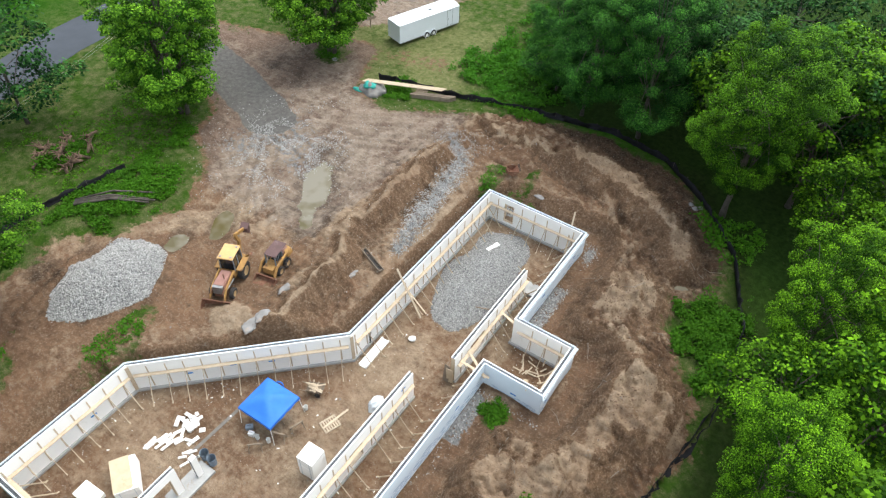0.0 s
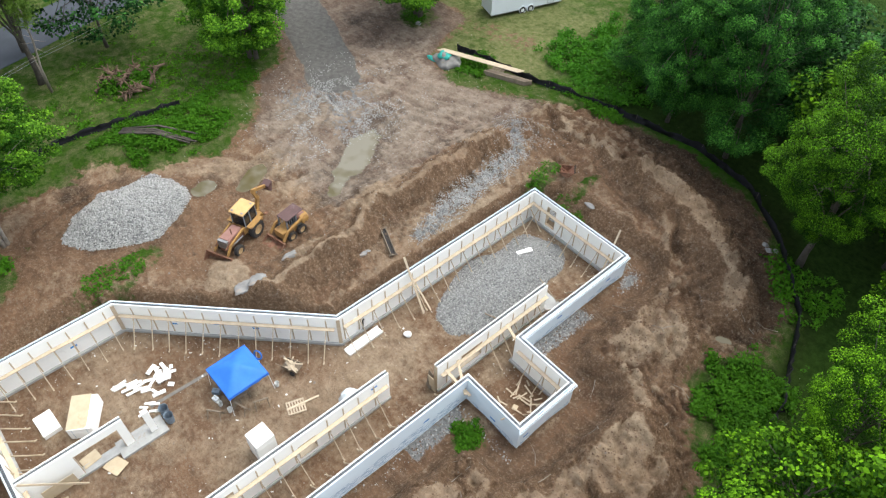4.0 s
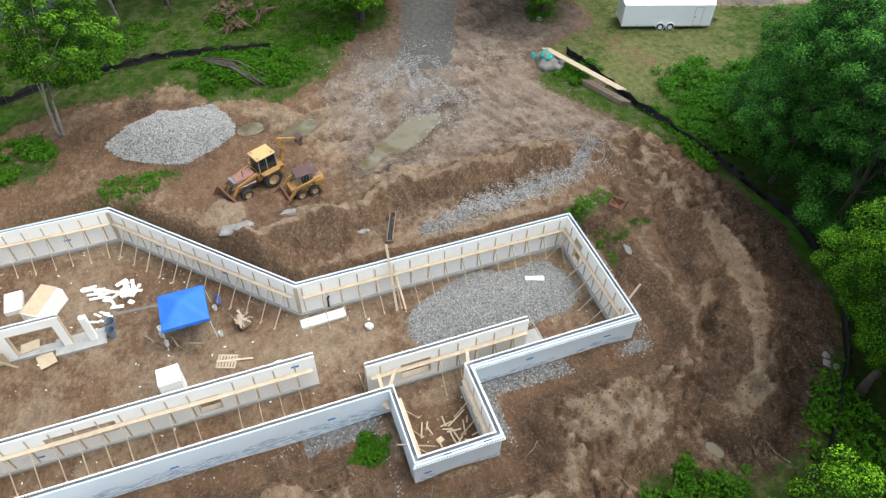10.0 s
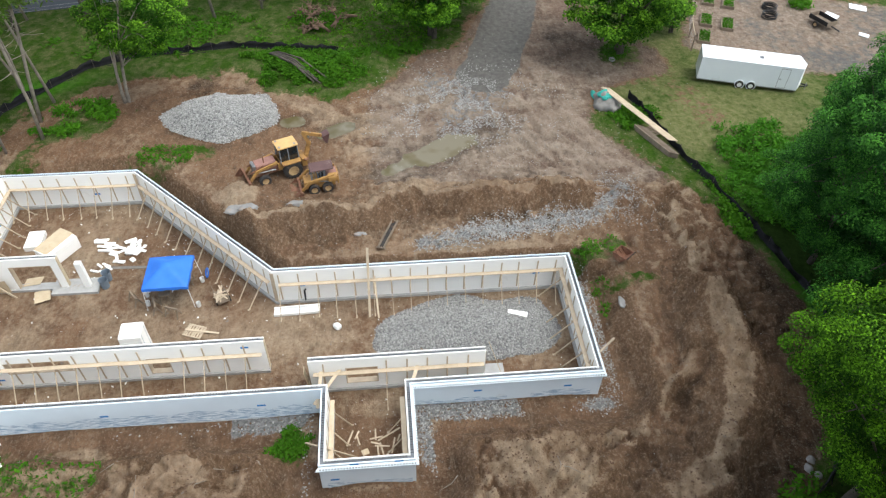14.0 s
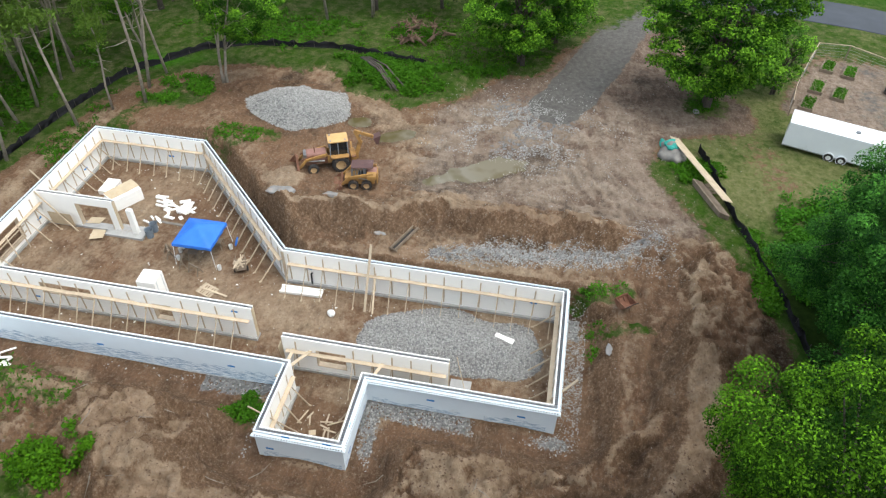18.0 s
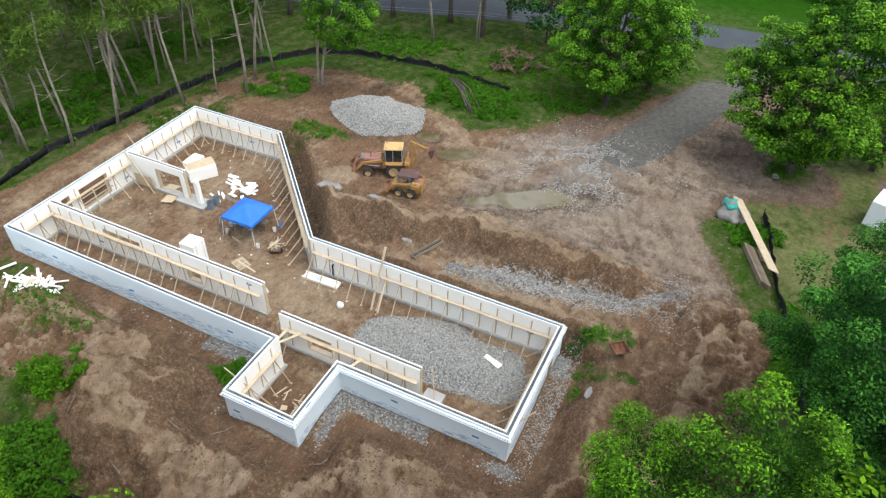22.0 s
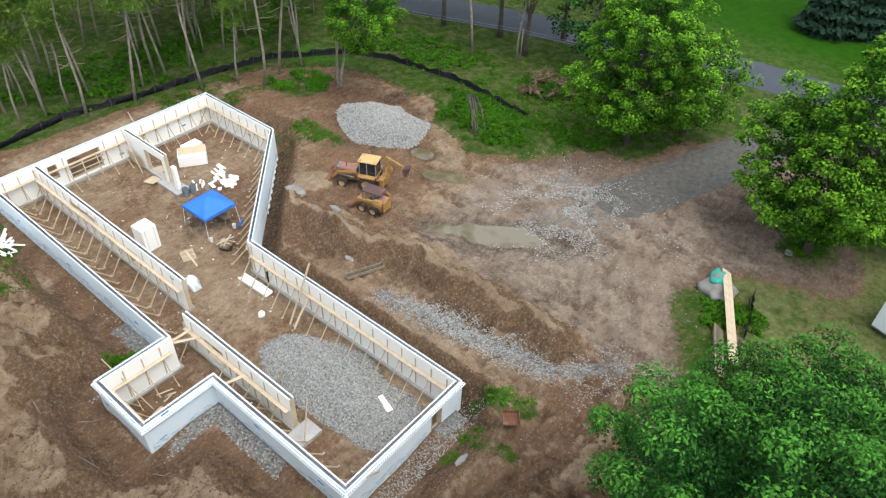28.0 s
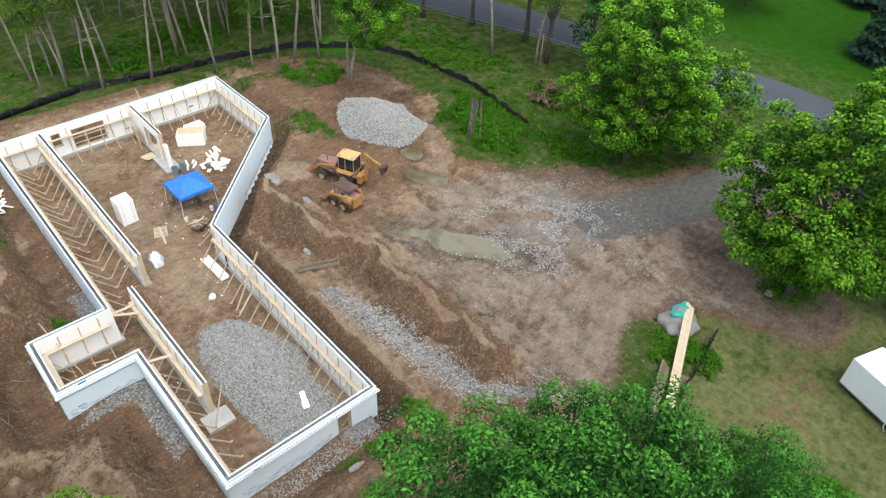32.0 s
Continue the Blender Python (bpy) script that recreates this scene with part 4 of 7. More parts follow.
E_, F_, G_, H_, I_, J_, B_, A_, C_, D_ = OUTLINE
R = 1.0
LONG = "white insulated-concrete-form foundation wall on a concrete footing"
WALLS = {
    "south": icf_wall("wall_south", E_, F_, R, R, [(11.4, 14.3, 0.25, 2.15), (15.2, 16.0, 0.9, 2.2)], False, LONG + " with two openings", prints=[(3.0, 0.6, "in"), (9.4, 0.5, "in")]),
    "east": icf_wall("wall_east", F_, G_, R, -R, [], False, LONG + ", dirty outside", prints=[(4.6, 1.6, "out"), (12.0, 1.5, "out"), (20.6, 1.55, "out")]),
    "bay_south": icf_wall("wall_bay_south", G_, H_, -R, R, [], False, LONG, prints=[(2.2, 1.0, "out")]),
    "bay_east": icf_wall("wall_bay_east", H_, I_, R, R, [], True, LONG + " with flared ledge", prints=[(0.5, 1.15, "out"), (1.6, 2.62, "out"), (3.9, 2.62, "out")]),
    "bay_north": icf_wall("wall_bay_north", I_, J_, R, -R, [], True, LONG + " with flared ledge", prints=[(0.7, 0.9, "out"), (1.2, 2.62, "out")]),
    "garage_east": icf_wall("wall_garage_east", J_, B_, -R, R, [], True, LONG + " with flared ledge", prints=[(3.6, 1.55, "out"), (8.9, 1.45, "out")]),
    "north": icf_wall("wall_north", B_, A_, R, R, [(6.75, 7.7, 0.25, 2.25)], True, LONG + " with a doorway and flared ledge", prints=[(9.0, 1.4, "in")]),
    "west": icf_wall("wall_west", A_, C_, R, -math.tan(radians(22.5)), [], False, LONG, prints=[(1.9, 1.25, "in"), (10.4, 1.5, "in"), (17.6, 1.3, "in")]),
    "diagonal": icf_wall("wall_diagonal", C_, D_, -math.tan(radians(22.5)), math.tan(radians(22.5)), [], False, LONG, prints=[(5.5, 1.0, "in"), (8.2, 1.2, "in"), (11.3, 0.9, "in")]),
    "south_west": icf_wall("wall_south_west", D_, E_, math.tan(radians(22.5)), R, [], False, LONG, prints=[(3.2, 0.8, "in")]),
    "hall": icf_wall("wall_hall", (5.9, -20.55), (5.9, -0.15), 0, 0, [(5.4, 9.1, 1.1, 2.1), (13.4, 14.7, 0.3, 1.75)], False, LONG + ", free-standing inside", FOAM, (False, True), prints=[(4.5, 0.5, "out"), (19.0, 2.2, "out")]),
    "store": icf_wall("wall_store", (7.62, 2.5), (7.62, 12.87), 0, 0, [(2.1, 4.0, 0.45, 1.95)], False, LONG + ", free-standing inside", FOAM, (True, True)),
    "room": icf_wall("wall_room", (-2.02, -20.55), (-2.02, -14.3), 0, 0, [(3.05, 5.75, 0.0, 2.1)], False, LONG + " with a door opening", FOAM, (False, True)),
}
# the two free-standing walls turn their bracing away from the rooms (local -y)
post_m = pose(-2.2, -13.25, 0)
post = thing("door_post", post_m, "free-standing white foam door post on a concrete pad", "post", "", "structure")
Geo().box(0, 0.32, 0, 0.42, 0.0, 2.25).make("foam_post", FOAM, post, bevel=0.01)
# thin dark sheet painting a shaded hollow on the post's face
Geo().box(0.08, 0.24, -0.003, 0.0, 0.0, 2.2).make("dark_core", DARK_GREY, post)
Geo().box(-0.55, 0.8, -2.1, 0.95, FLOOR - 0.1, 0.0).make("pad", CONCRETE, post, "grey concrete pad", bevel=0.015)


# ---- braces, planks ----
def make_brace():
    """Local x along the wall, y into the room, z up, standing at the inner face."""
    root = thing("wall_brace", Matrix(), "pale timber wall brace with upright and raking kicker", "brace", "wall braces")
    Geo().box(-0.045, 0.045, 0.006, 0.044, 0.12, 2.5).make("upright", LUMBER, root, bevel=0.003)
    Geo().beam((0.02, 0.07, 1.72), (0.02, 1.62, FLOOR - 0.01), 0.04, 0.088).make("kicker", LUMBER, root)
    Geo().beam((0.0, 0.045, 1.62), (0.0, 0.40, 1.62), 0.04, 0.088).make("bracket", LUMBER, root)
    Geo().box(-0.03, 0.05, 1.5, 1.72, FLOOR - 0.04, FLOOR + 0.09).make("stake", LUMBER, root)
    return root


brace = make_brace()
placed = 0


def braces(key, a, b, side=1, first=0.61, gap=1.22, plank=(0, 0), skip=(), lean=1.0):
    global placed
    _, m, length = WALLS[key]
    flip = Matrix.Translation((0, THICK, 0)) if side > 0 else pose(0, 0, 0, 0, 0, 180)
    s = a + first
    while s < b:
        if not any(lo < s < hi for lo, hi in skip):
            spot = m @ Matrix.Translation((s, 0, 0)) @ flip @ pose(0, 0, 0, 0, rnd(-1.2, 1.2), rnd(-3, 3)) @ Matrix.Diagonal((1, lean * rnd(0.9, 1.08), 1, 1))
            if placed == 0:
                brace.matrix_world = spot
            else:
                copy_thing(brace, spot)
            placed += 1
        s += gap
    lo, hi = plank[0] or a + 0.15, plank[1] or b - 0.15
    at = lo
    while at < hi - 0.2:
        end = min(at + rnd(3.6, 4.9), hi)
        y = (THICK + 0.05) if side > 0 else -0.05
        w = 0.27 * side
        t = thing("scaffold_plank", m @ pose((at + end) / 2, y + w / 2, 1.69 + rnd(0, 0.035), 0, 0, rnd(-0.35, 0.35)), "pale timber scaffold plank resting on wall brackets", "plank", "scaffold planks")
        half = (end - at) / 2 + 0.12
        Geo().box(-half, half, -0.135, 0.135, 0, 0.045).make("board", LUMBER, t, bevel=0.004)
        at = end


braces("south", 0.6, 20.0, skip=((11.2, 14.4), (15.1, 16.1)))
braces("east", 0.5, 24.0)
braces("bay_south", 0.0, 4.2, lean=0.7)
braces("bay_east", 0.4, 4.6, lean=0.7)
braces("bay_north", 0.3, 4.5, lean=0.7)
braces("garage_east", 0.3, 10.7)
braces("north", 0.4, 9.2, skip=((6.7, 7.75),))
braces("west", 0.3, 19.3)
braces("diagonal", 0.1, 15.2)
braces("south_west", 0.3, 9.5)
braces("hall", 0.3, 20.2, -1, skip=((13.3, 14.8),))
braces("store", 0.2, 10.3, -1, skip=((2.0, 4.1),))


# tall boards over the wall's blunt inner corners
for x, y, turn in ((-10.62, -11.14, -22.6), (0.378, -0.158, -22.6)):
    t = thing("corner_board", pose(x, y, 0, 0, 0, turn), "pale timber board standing in the wall's blunt corner", "board", "corner boards")
    Geo().box(-0.02, 0.02, -0.13, 0.13, -0.03, TOP - 0.12).make("board", LUMBER, t, bevel=0.004)


# ---- loose stones ----
def stones(name, x, y, z, size, label, category, squash=0.75, material=None):
    """Many small faceted stones in one mesh."""
    n = len(x)
    rng = np.random.default_rng(n)
    base = np.array([(1, 0, 0), (-1, 0, 0), (0, 1, 0), (0, -1, 0), (0, 0, 1), (0, 0, -1)], float)
    tris = np.array([(0, 2, 4), (2, 1, 4), (1, 3, 4), (3, 0, 4), (2, 0, 5), (1, 2, 5), (3, 1, 5), (0, 3, 5)])
    q = rng.normal(size=(n, 4))
    q /= np.linalg.norm(q, axis=1)[:, None]
    w, a, b, c = q.T
    rot = np.stack([1 - 2 * (b * b + c * c), 2 * (a * b - c * w), 2 * (a * c + b * w), 2 * (a * b + c * w), 1 - 2 * (a * a + c * c), 2 * (b * c - a * w), 2 * (a * c - b * w), 2 * (b * c + a * w), 1 - 2 * (a * a + b * b)], 1).reshape(n, 3, 3)
    v = base[None] * rng.uniform(0.6, 1.25, (n, 6, 1)) + rng.normal(0, 0.22, (n, 6, 3))
    v = np.einsum("nij,nkj->nki", rot, v) * np.asarray(size)[:, None, None] * np.array([1, 1, squash])
    v = v + np.stack([x, y, z], 1)[:, None]
    f = (tris[None] + 6 * np.arange(n)[:, None, None]).reshape(-1, 3)
    return tagged(fast(name, v.reshape(-1, 3), f, material or STONES), label, category, kind="stuff")


def stones_material():
    m, n, l, b = shade("loose_gravel", 0.9, 0.0, 0.25)
    geo = n.new("ShaderNodeNewGeometry")
    c = mix(n, l, geo.outputs["Random Per Island"], (0.215, 0.211, 0.204), (0.475, 0.47, 0.455))
    c = mix(n, l, ramp(n, l, grain(n, l, 12.0), 0.35, 0.7), c, mix(n, l, 0.35, c, (0.25, 0.235, 0.215)))
    l.new(c, b.inputs["Base Color"])
    return m


STONES = stones_material()
rng = np.random.default_rng(4)


def heap_stones(name, centre, rx, ry, high, seed, count, size, label):
    x = centre[0] + rng.uniform(-1.1, 1.1, count) * rx
    y = centre[1] + rng.uniform(-1.1, 1.1, count) * ry
    keep = pile_shape(x, y, centre, rx, ry, high, seed) > 0.02 + 0.05 * rng.random(count)
    keep &= (signed(x, y, OUTLINE) < -0.45) | (signed(x, y, OUTLINE) > 0.3)
    x, y = x[keep], y[keep]
    return stones(name, x, y, land(x, y) + rng.uniform(-0.01, 0.04, len(x)), size * rng.uniform(0.55, 1.3, len(x)), label, "gravel")


heap_stones("gravel_pile", PILE_OUT, 3.5, 5.25, 1.4, 41, 22000, 0.072, "large heap of pale crushed stone on bare earth")
heap_stones("gravel_bed", PILE_IN, 3.0, 6.4, 0.55, 42, 21000, 0.058, "low grey gravel bed spread on the floor inside the walls")


def strewn(name, cx, cy, spread_x, spread_y, count, size, label, ok):
    x, y = cx + rng.normal(0, spread_x, count), cy + rng.normal(0, spread_y, count)
    keep = ok(x, y)
    x, y = x[keep], y[keep]
    return stones(name, x, y, land(x, y) + 0.01, size * rng.uniform(0.5, 1.4, len(x)), label, "gravel")


outside = lambda x, y: signed(x, y, OUTLINE) > 0.2
strewn("track_gravel", -4.2, 16.5, 1.6, 5.2, 16000, 0.052, "grey gravel strip along the trench", lambda x, y: outside(x, y) & (line_dist(x, y, TRACK) < 0.5 + 1.1 * rng.random(len(x)) * (0.3 + vnoise(x * 0.5, y * 0.5, 33))))
strewn("drive_gravel", -20.0, 14.4, 3.0, 3.4, 9500, 0.055, "coarse pale stones at the end of the driveway", lambda x, y: vnoise(x * 0.8, y * 0.8, 34) > 0.5)
strewn("turning_gravel", -6.8, 24.6, 1.5, 1.5, 2600, 0.042, "grey stones trodden into the mud", lambda x, y: vnoise(x * 0.8, y * 0.8, 35) > 0.4)
strewn("wall_gravel", 11.5, 11, 3.5, 7.0, 11000, 0.06, "grey drainage gravel beside the wall", lambda x, y: (signed(x, y, OUTLINE) > 0.15) & (signed(x, y, OUTLINE) < 1.15) & (x > 0.5) & (vnoise(x * 0.25, y * 0.25, 13) > 0.36))
strewn("north_gravel", 5.0, 20.4, 3.2, 1.0, 3500, 0.045, "grey drainage gravel beside the wall", lambda x, y: (signed(x, y, OUTLINE) > 0.15) & (signed(x, y, OUTLINE) < 1.5))
strewn("stray_stones", -12.0, 15.0, 9.0, 9.0, 2200, 0.032, "scattered stones on churned earth", outside)
strewn("clods", 13.0, 12.0, 5.5, 13.0, 9000, 0.06, "clods of brown earth on the spoil heaps", lambda x, y: outside(x, y) & (signed(x, y, SOIL) < -0.5)).data.materials[0] = surface("earth_clod", (0.19, 0.12, 0.08), (0.11, 0.065, 0.042), 0.95)


# ---- leaves, trees, weeds ----
def leaf_arrays(centres, normals, size, rng, long=1.5):
    n = len(centres)
    t = rng.normal(size=(n, 3))
    t -= (t * normals).sum(1)[:, None] * normals
    t /= np.linalg.norm(t, axis=1)[:, None] + 1e-9
    s = np.cross(normals, t)
    size = size * rng.uniform(0.65, 1.35, n)[:, None]
    droop = normals * size * 0.25
    v = np.stack([centres - t * size * long * 0.5, centres + s * size * 0.5 - droop * 0.3, centres + t * size * long * 0.5 - droop, centres - s * size * 0.5 - droop * 0.3], 1)
    return v.reshape(-1, 3), np.arange(4 * n).reshape(n, 4)


def crown_arrays(seed, wide, low, high, clumps, per_clump, leaf, clump_size=0.95, belly=0.42, lobes=11, open_=0.25, blade=1.5):
    """A crown of domed leaf clumps on swelling lobes, spaced so that dark gaps stay between them, over an inside
    painted darker as shade.
    """
    rng = np.random.default_rng(seed)
    n = clumps * 8
    a, rel = rng.uniform(0, 2 * math.pi, n), rng.uniform(0, 1, n) ** 0.85
    profile = lambda q: np.where(q < belly, np.sin(np.clip(q / belly, 0, 1) * math.pi / 2) ** 0.6, np.sqrt(np.clip(1 - ((q - belly) / (1.01 - belly)) ** 2, 0, 1)))
    prof = profile(rel)
    la, lr = rng.uniform(0, 2 * math.pi, lobes), rng.uniform(0.12, 0.95, lobes)
    around = (a[:, None] - la[None] + math.pi) % (2 * math.pi) - math.pi
    gap = np.hypot(wide * prof[:, None] * around, (high - low) * (rel[:, None] - lr[None]))
    swell = (np.exp(-((gap / (0.36 * wide)) ** 2)) * rng.uniform(0.6, 1.15, lobes)).max(1)
    r = wide * prof * (0.52 + 0.60 * swell) * rng.uniform(0.86, 1.06, n)
    c = np.stack([r * np.cos(a), r * np.sin(a), low + (high - low) * rel * (0.86 + 0.17 * swell)], 1)
    keep = (rng.random(n) < 0.25 + prof) & (rng.random(n) < 0.25 + 1.1 * swell)
    c = c[keep]
    picked, reach = [], (1.22 * clump_size) ** 2
    for p in c:
        if len(picked) >= clumps:
            break
        if not picked or ((np.array(picked) - p) ** 2).sum(1).min() > reach * rng.uniform(0.5, 1.3):
            picked.append(p)
    outer = np.array(picked)
    outer = outer[rng.random(len(outer)) > open_ * 0.5]
    inner = np.concatenate([outer[rng.random(len(outer)) < 0.6] * np.array([0.78, 0.78, 0.95]), outer[rng.random(len(outer)) < 0.35] * np.array([0.5, 0.5, 0.93])])
    c = np.concatenate([outer, inner])
    k = len(c)
    sizes = clump_size * rng.uniform(0.6, 1.15, k)
    away = np.concatenate([c[:, :2], np.full((k, 1), 0.9 * wide)], 1)
    away /= np.linalg.norm(away, axis=1)[:, None]
    d = rng.normal(size=(k, per_clump, 3)) + 0.75 * away[:, None]
    d[..., 2] = np.where(d[..., 2] < -0.25, -0.5 * d[..., 2], d[..., 2])
    d /= np.linalg.norm(d, axis=2)[..., None]
    deep = rng.uniform(0.12, 1, (k, per_clump)) ** 0.45
    pts = c[:, None] + d * (sizes[:, None] * deep)[..., None] * np.array([0.95, 0.95, 0.9])
    nor = d * 0.7 + np.array([0, 0, 0.55]) + rng.normal(0, 0.4, d.shape)
    nor /= np.linalg.norm(nor, axis=2)[..., None]
    # light painted into leaf colour: outer upper tips bright, leaves within the crown shaded
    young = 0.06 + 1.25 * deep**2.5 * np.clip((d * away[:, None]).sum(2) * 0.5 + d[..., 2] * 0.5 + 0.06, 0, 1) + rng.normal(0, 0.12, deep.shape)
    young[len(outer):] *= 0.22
    live = np.ones(young.shape, bool)
    live[len(outer):] = rng.random(live[len(outer):].shape) < 0.5
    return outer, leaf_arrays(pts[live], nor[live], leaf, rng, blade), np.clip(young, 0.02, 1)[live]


def leafy_tree(name, seed, high, wide, bare, leaf_mat, label, clumps=150, per_clump=46, leaf=0.24, trunk_r=0.24, bark=BARK, stems=1, belly=0.42, clump_size=0.95, lobes=11, open_=0.25, shift=(0.0, 0.0), boughs=26, blade=1.5):
    rr = random.Random(seed)
    root = thing(name, Matrix(), label, "tree", "trees")
    c, (v, f), young = crown_arrays(seed, wide, bare, high, clumps, per_clump, leaf, clump_size, belly, lobes, open_, blade)
    c[:, :2] += shift
    v[:, :2] += shift
    g = Geo()
    tops = []
    for k in range(stems):
        off = Vector((rr.uniform(-0.3, 0.3), rr.uniform(-0.3, 0.3), 0)) * (stems > 1)
        lean = Vector((rr.uniform(-0.8, 0.8), rr.uniform(-0.8, 0.8), 0)) * (1.6 if stems > 1 else 0.7) + Vector((*shift, 0))
        pts = [off + Vector((0, 0, -0.3))] + [off + lean * (s**1.4) + Vector((rr.uniform(-0.1, 0.1), rr.uniform(-0.1, 0.1), high * 0.78 * s)) for s in (0.1, 0.3, 0.5, 0.75, 1.0)]
        g.tube(pts, [trunk_r * q / math.sqrt(stems) for q in (1.5, 1.0, 0.85, 0.66, 0.4, 0.12)], 8)
        tops.append(pts)
    g.make("trunk", bark, root, smooth=True)
    limbs = Geo()
    for k in rr.sample(range(len(c)), boughs):
        pts = rr.choice(tops)
        start = pts[rr.choice((2, 3, 4))]
        end = Vector(c[k])
        if (end - start).length < 0.5:
            continue
        mid = start.lerp(end, 0.5) + Vector((0, 0, 0.35))
        limbs.tube([start, mid, end], [trunk_r * 0.34, trunk_r * 0.2, 0.02], 5, False)
    limbs.make("limb", bark, root, smooth=True)
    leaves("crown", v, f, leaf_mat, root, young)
    return root


def plant(src, spots, used):
    """Sets a source tree at the first free spot and copies of it at the others: (x, y, scale, turn)."""
    for x, y, s, turn in spots:
        m = pose(x, y, ground_at(x, y), 0, 0, turn) @ Matrix.Diagonal((s, s, s * (0.94 + 0.12 * ((x * 7.3 + y * 3.1) % 1)), 1))
        if src.name in used:
            copy_thing(src, m)
        else:
            src.matrix_world = m
            used.add(src.name)


used = set()
bright = [leafy_tree("maple_tree", 10 + k, 13.5, 4.6, 1.8, LEAF_BRIGHT, "bright spring-green maple with a full rounded crown", 260 if k == 0 else 120, 330 if k == 0 else 80, 0.070 if k == 0 else 0.18, 0.2, clump_size=0.82 if k == 0 else 1.25) for k in range(3)]
mid = [leafy_tree("shade_tree", 20 + k, 12.6, 4.7, 1.1, LEAF_SHADE, "full green broadleaf tree with several grey stems", 280 if k < 2 else 120, 230 if k < 2 else 75, 0.118 if k < 2 else 0.2, 0.26, stems=3, belly=0.42, clump_size=0.85 if k < 2 else 1.2, lobes=24, open_=0.2) for k in range(3)]
dark = [leafy_tree("ash_tree", 30 + k, 13.0, 4.8, 0.6, LEAF_DARK, "deep green ash tree at the edge of the woods", 120, 72, 0.2, 0.13, belly=0.45, clump_size=1.25) for k in range(3)]
tall = leafy_tree("tall_tree", 41, 18.0, 4.6, 8.8, LEAF_DARK, "tall dark tree with a bare trunk on the verge", 110, 60, 0.22, 0.26, clump_size=1.2)
slim = leafy_tree("young_tree", 40, 14.0, 4.9, 4.2, LEAF_SHADE, "slender forked tree with airy green foliage", 210, 190, 0.125, 0.2, PINE_BARK, stems=2, clump_size=0.95, shift=(-0.9, 2.1), open_=0.35, boughs=10)

plant(mid[0], [(-28.2, 30.7, 1.36, 20)], used)
plant(mid[1], [(-32.6, 12.9, 1.3, 70)], used)
plant(mid[2], [(-38.0, 16.0, 0.85, 200), (-32.5, 37.5, 0.75, 10)], used)
plant(slim, [(-22.6, -14.75, 1.0, 0), (-25.5, -24.5, 0.9, 130)], used)
plant(bright[0], [(27.2, 15.3, 0.95, 80), (28.0, 3.0, 0.95, 190)], used)
plant(bright[1], [(14.5, 36.5, 1.15, 30), (30.5, 22.0, 0.85, 140), (33, 12, 1.05, 280), (21, 41, 1.1, 90), (27.4, 8.9, 0.75, 200), (28.2, -4.5, 0.72, 10)], used)
plant(bright[2], [(22.5, 34.5, 1.2, 250), (30, 33, 1.1, 20), (34, 1.0, 1.0, 60), (27, 44, 1.1, 170), (38, 20, 1.1, 0), (25.5, 29.0, 0.72, 50)], used)
near_dark = [leafy_tree("ash_tree", 33 + k, 13.5, 5.3, 1.0, LEAF_ASH, "green ash tree with airy compound leaves above the silt fence", 300, 430 if k == 0 else 300, 0.055 if k == 0 else 0.06, 0.14, belly=0.48, clump_size=0.85, lobes=16, blade=2.1) for k in range(2)]
near_bright = leafy_tree("maple_tree", 14, 13.6, 4.3, 2.2, LEAF_MAPLE, "bright spring-green maple with a full rounded crown", 330, 600, 0.046, 0.18, clump_size=0.76, blade=2.0, lobes=13)
plant(tall, [(-41.7, -4.8, 1.0, 0), (-44.0, -10.0, 1.05, 120), (-42.0, -17.0, 1.0, 60), (-39.0, -22.5, 1.0, 30), (-48.5, -4.0, 1.0, 200), (-36.5, -28.5, 1.05, 90)], used)
plant(near_dark[0], [(0.8, 36.5, 1.2, 0), (7.2, 36.3, 1.17, 140)], used)
plant(near_dark[1], [(-3.6, 39.2, 0.95, 60)], used)
plant(near_bright, [(18.0, 29.8, 1.32, 0)], used)
plant(dark[0], [(9.0, 44.0, 1.1, 100), (-2, 46, 1.0, 30), (16, 50, 1.15, 40)], used)
plant(dark[1], [(2.5, 42.0, 1.05, 200), (14.5, 44, 1.1, 300), (4, 53, 1.1, 60)], used)
plant(dark[2], [(24, 52, 1.1, 20), (-6, 55, 1.0, 0), (38, 40, 1.1, 0), (12.0, 39.5, 1.0, 10), (18, 38.5, 1.0, 70), (25, 38, 1.0, 100)], used)


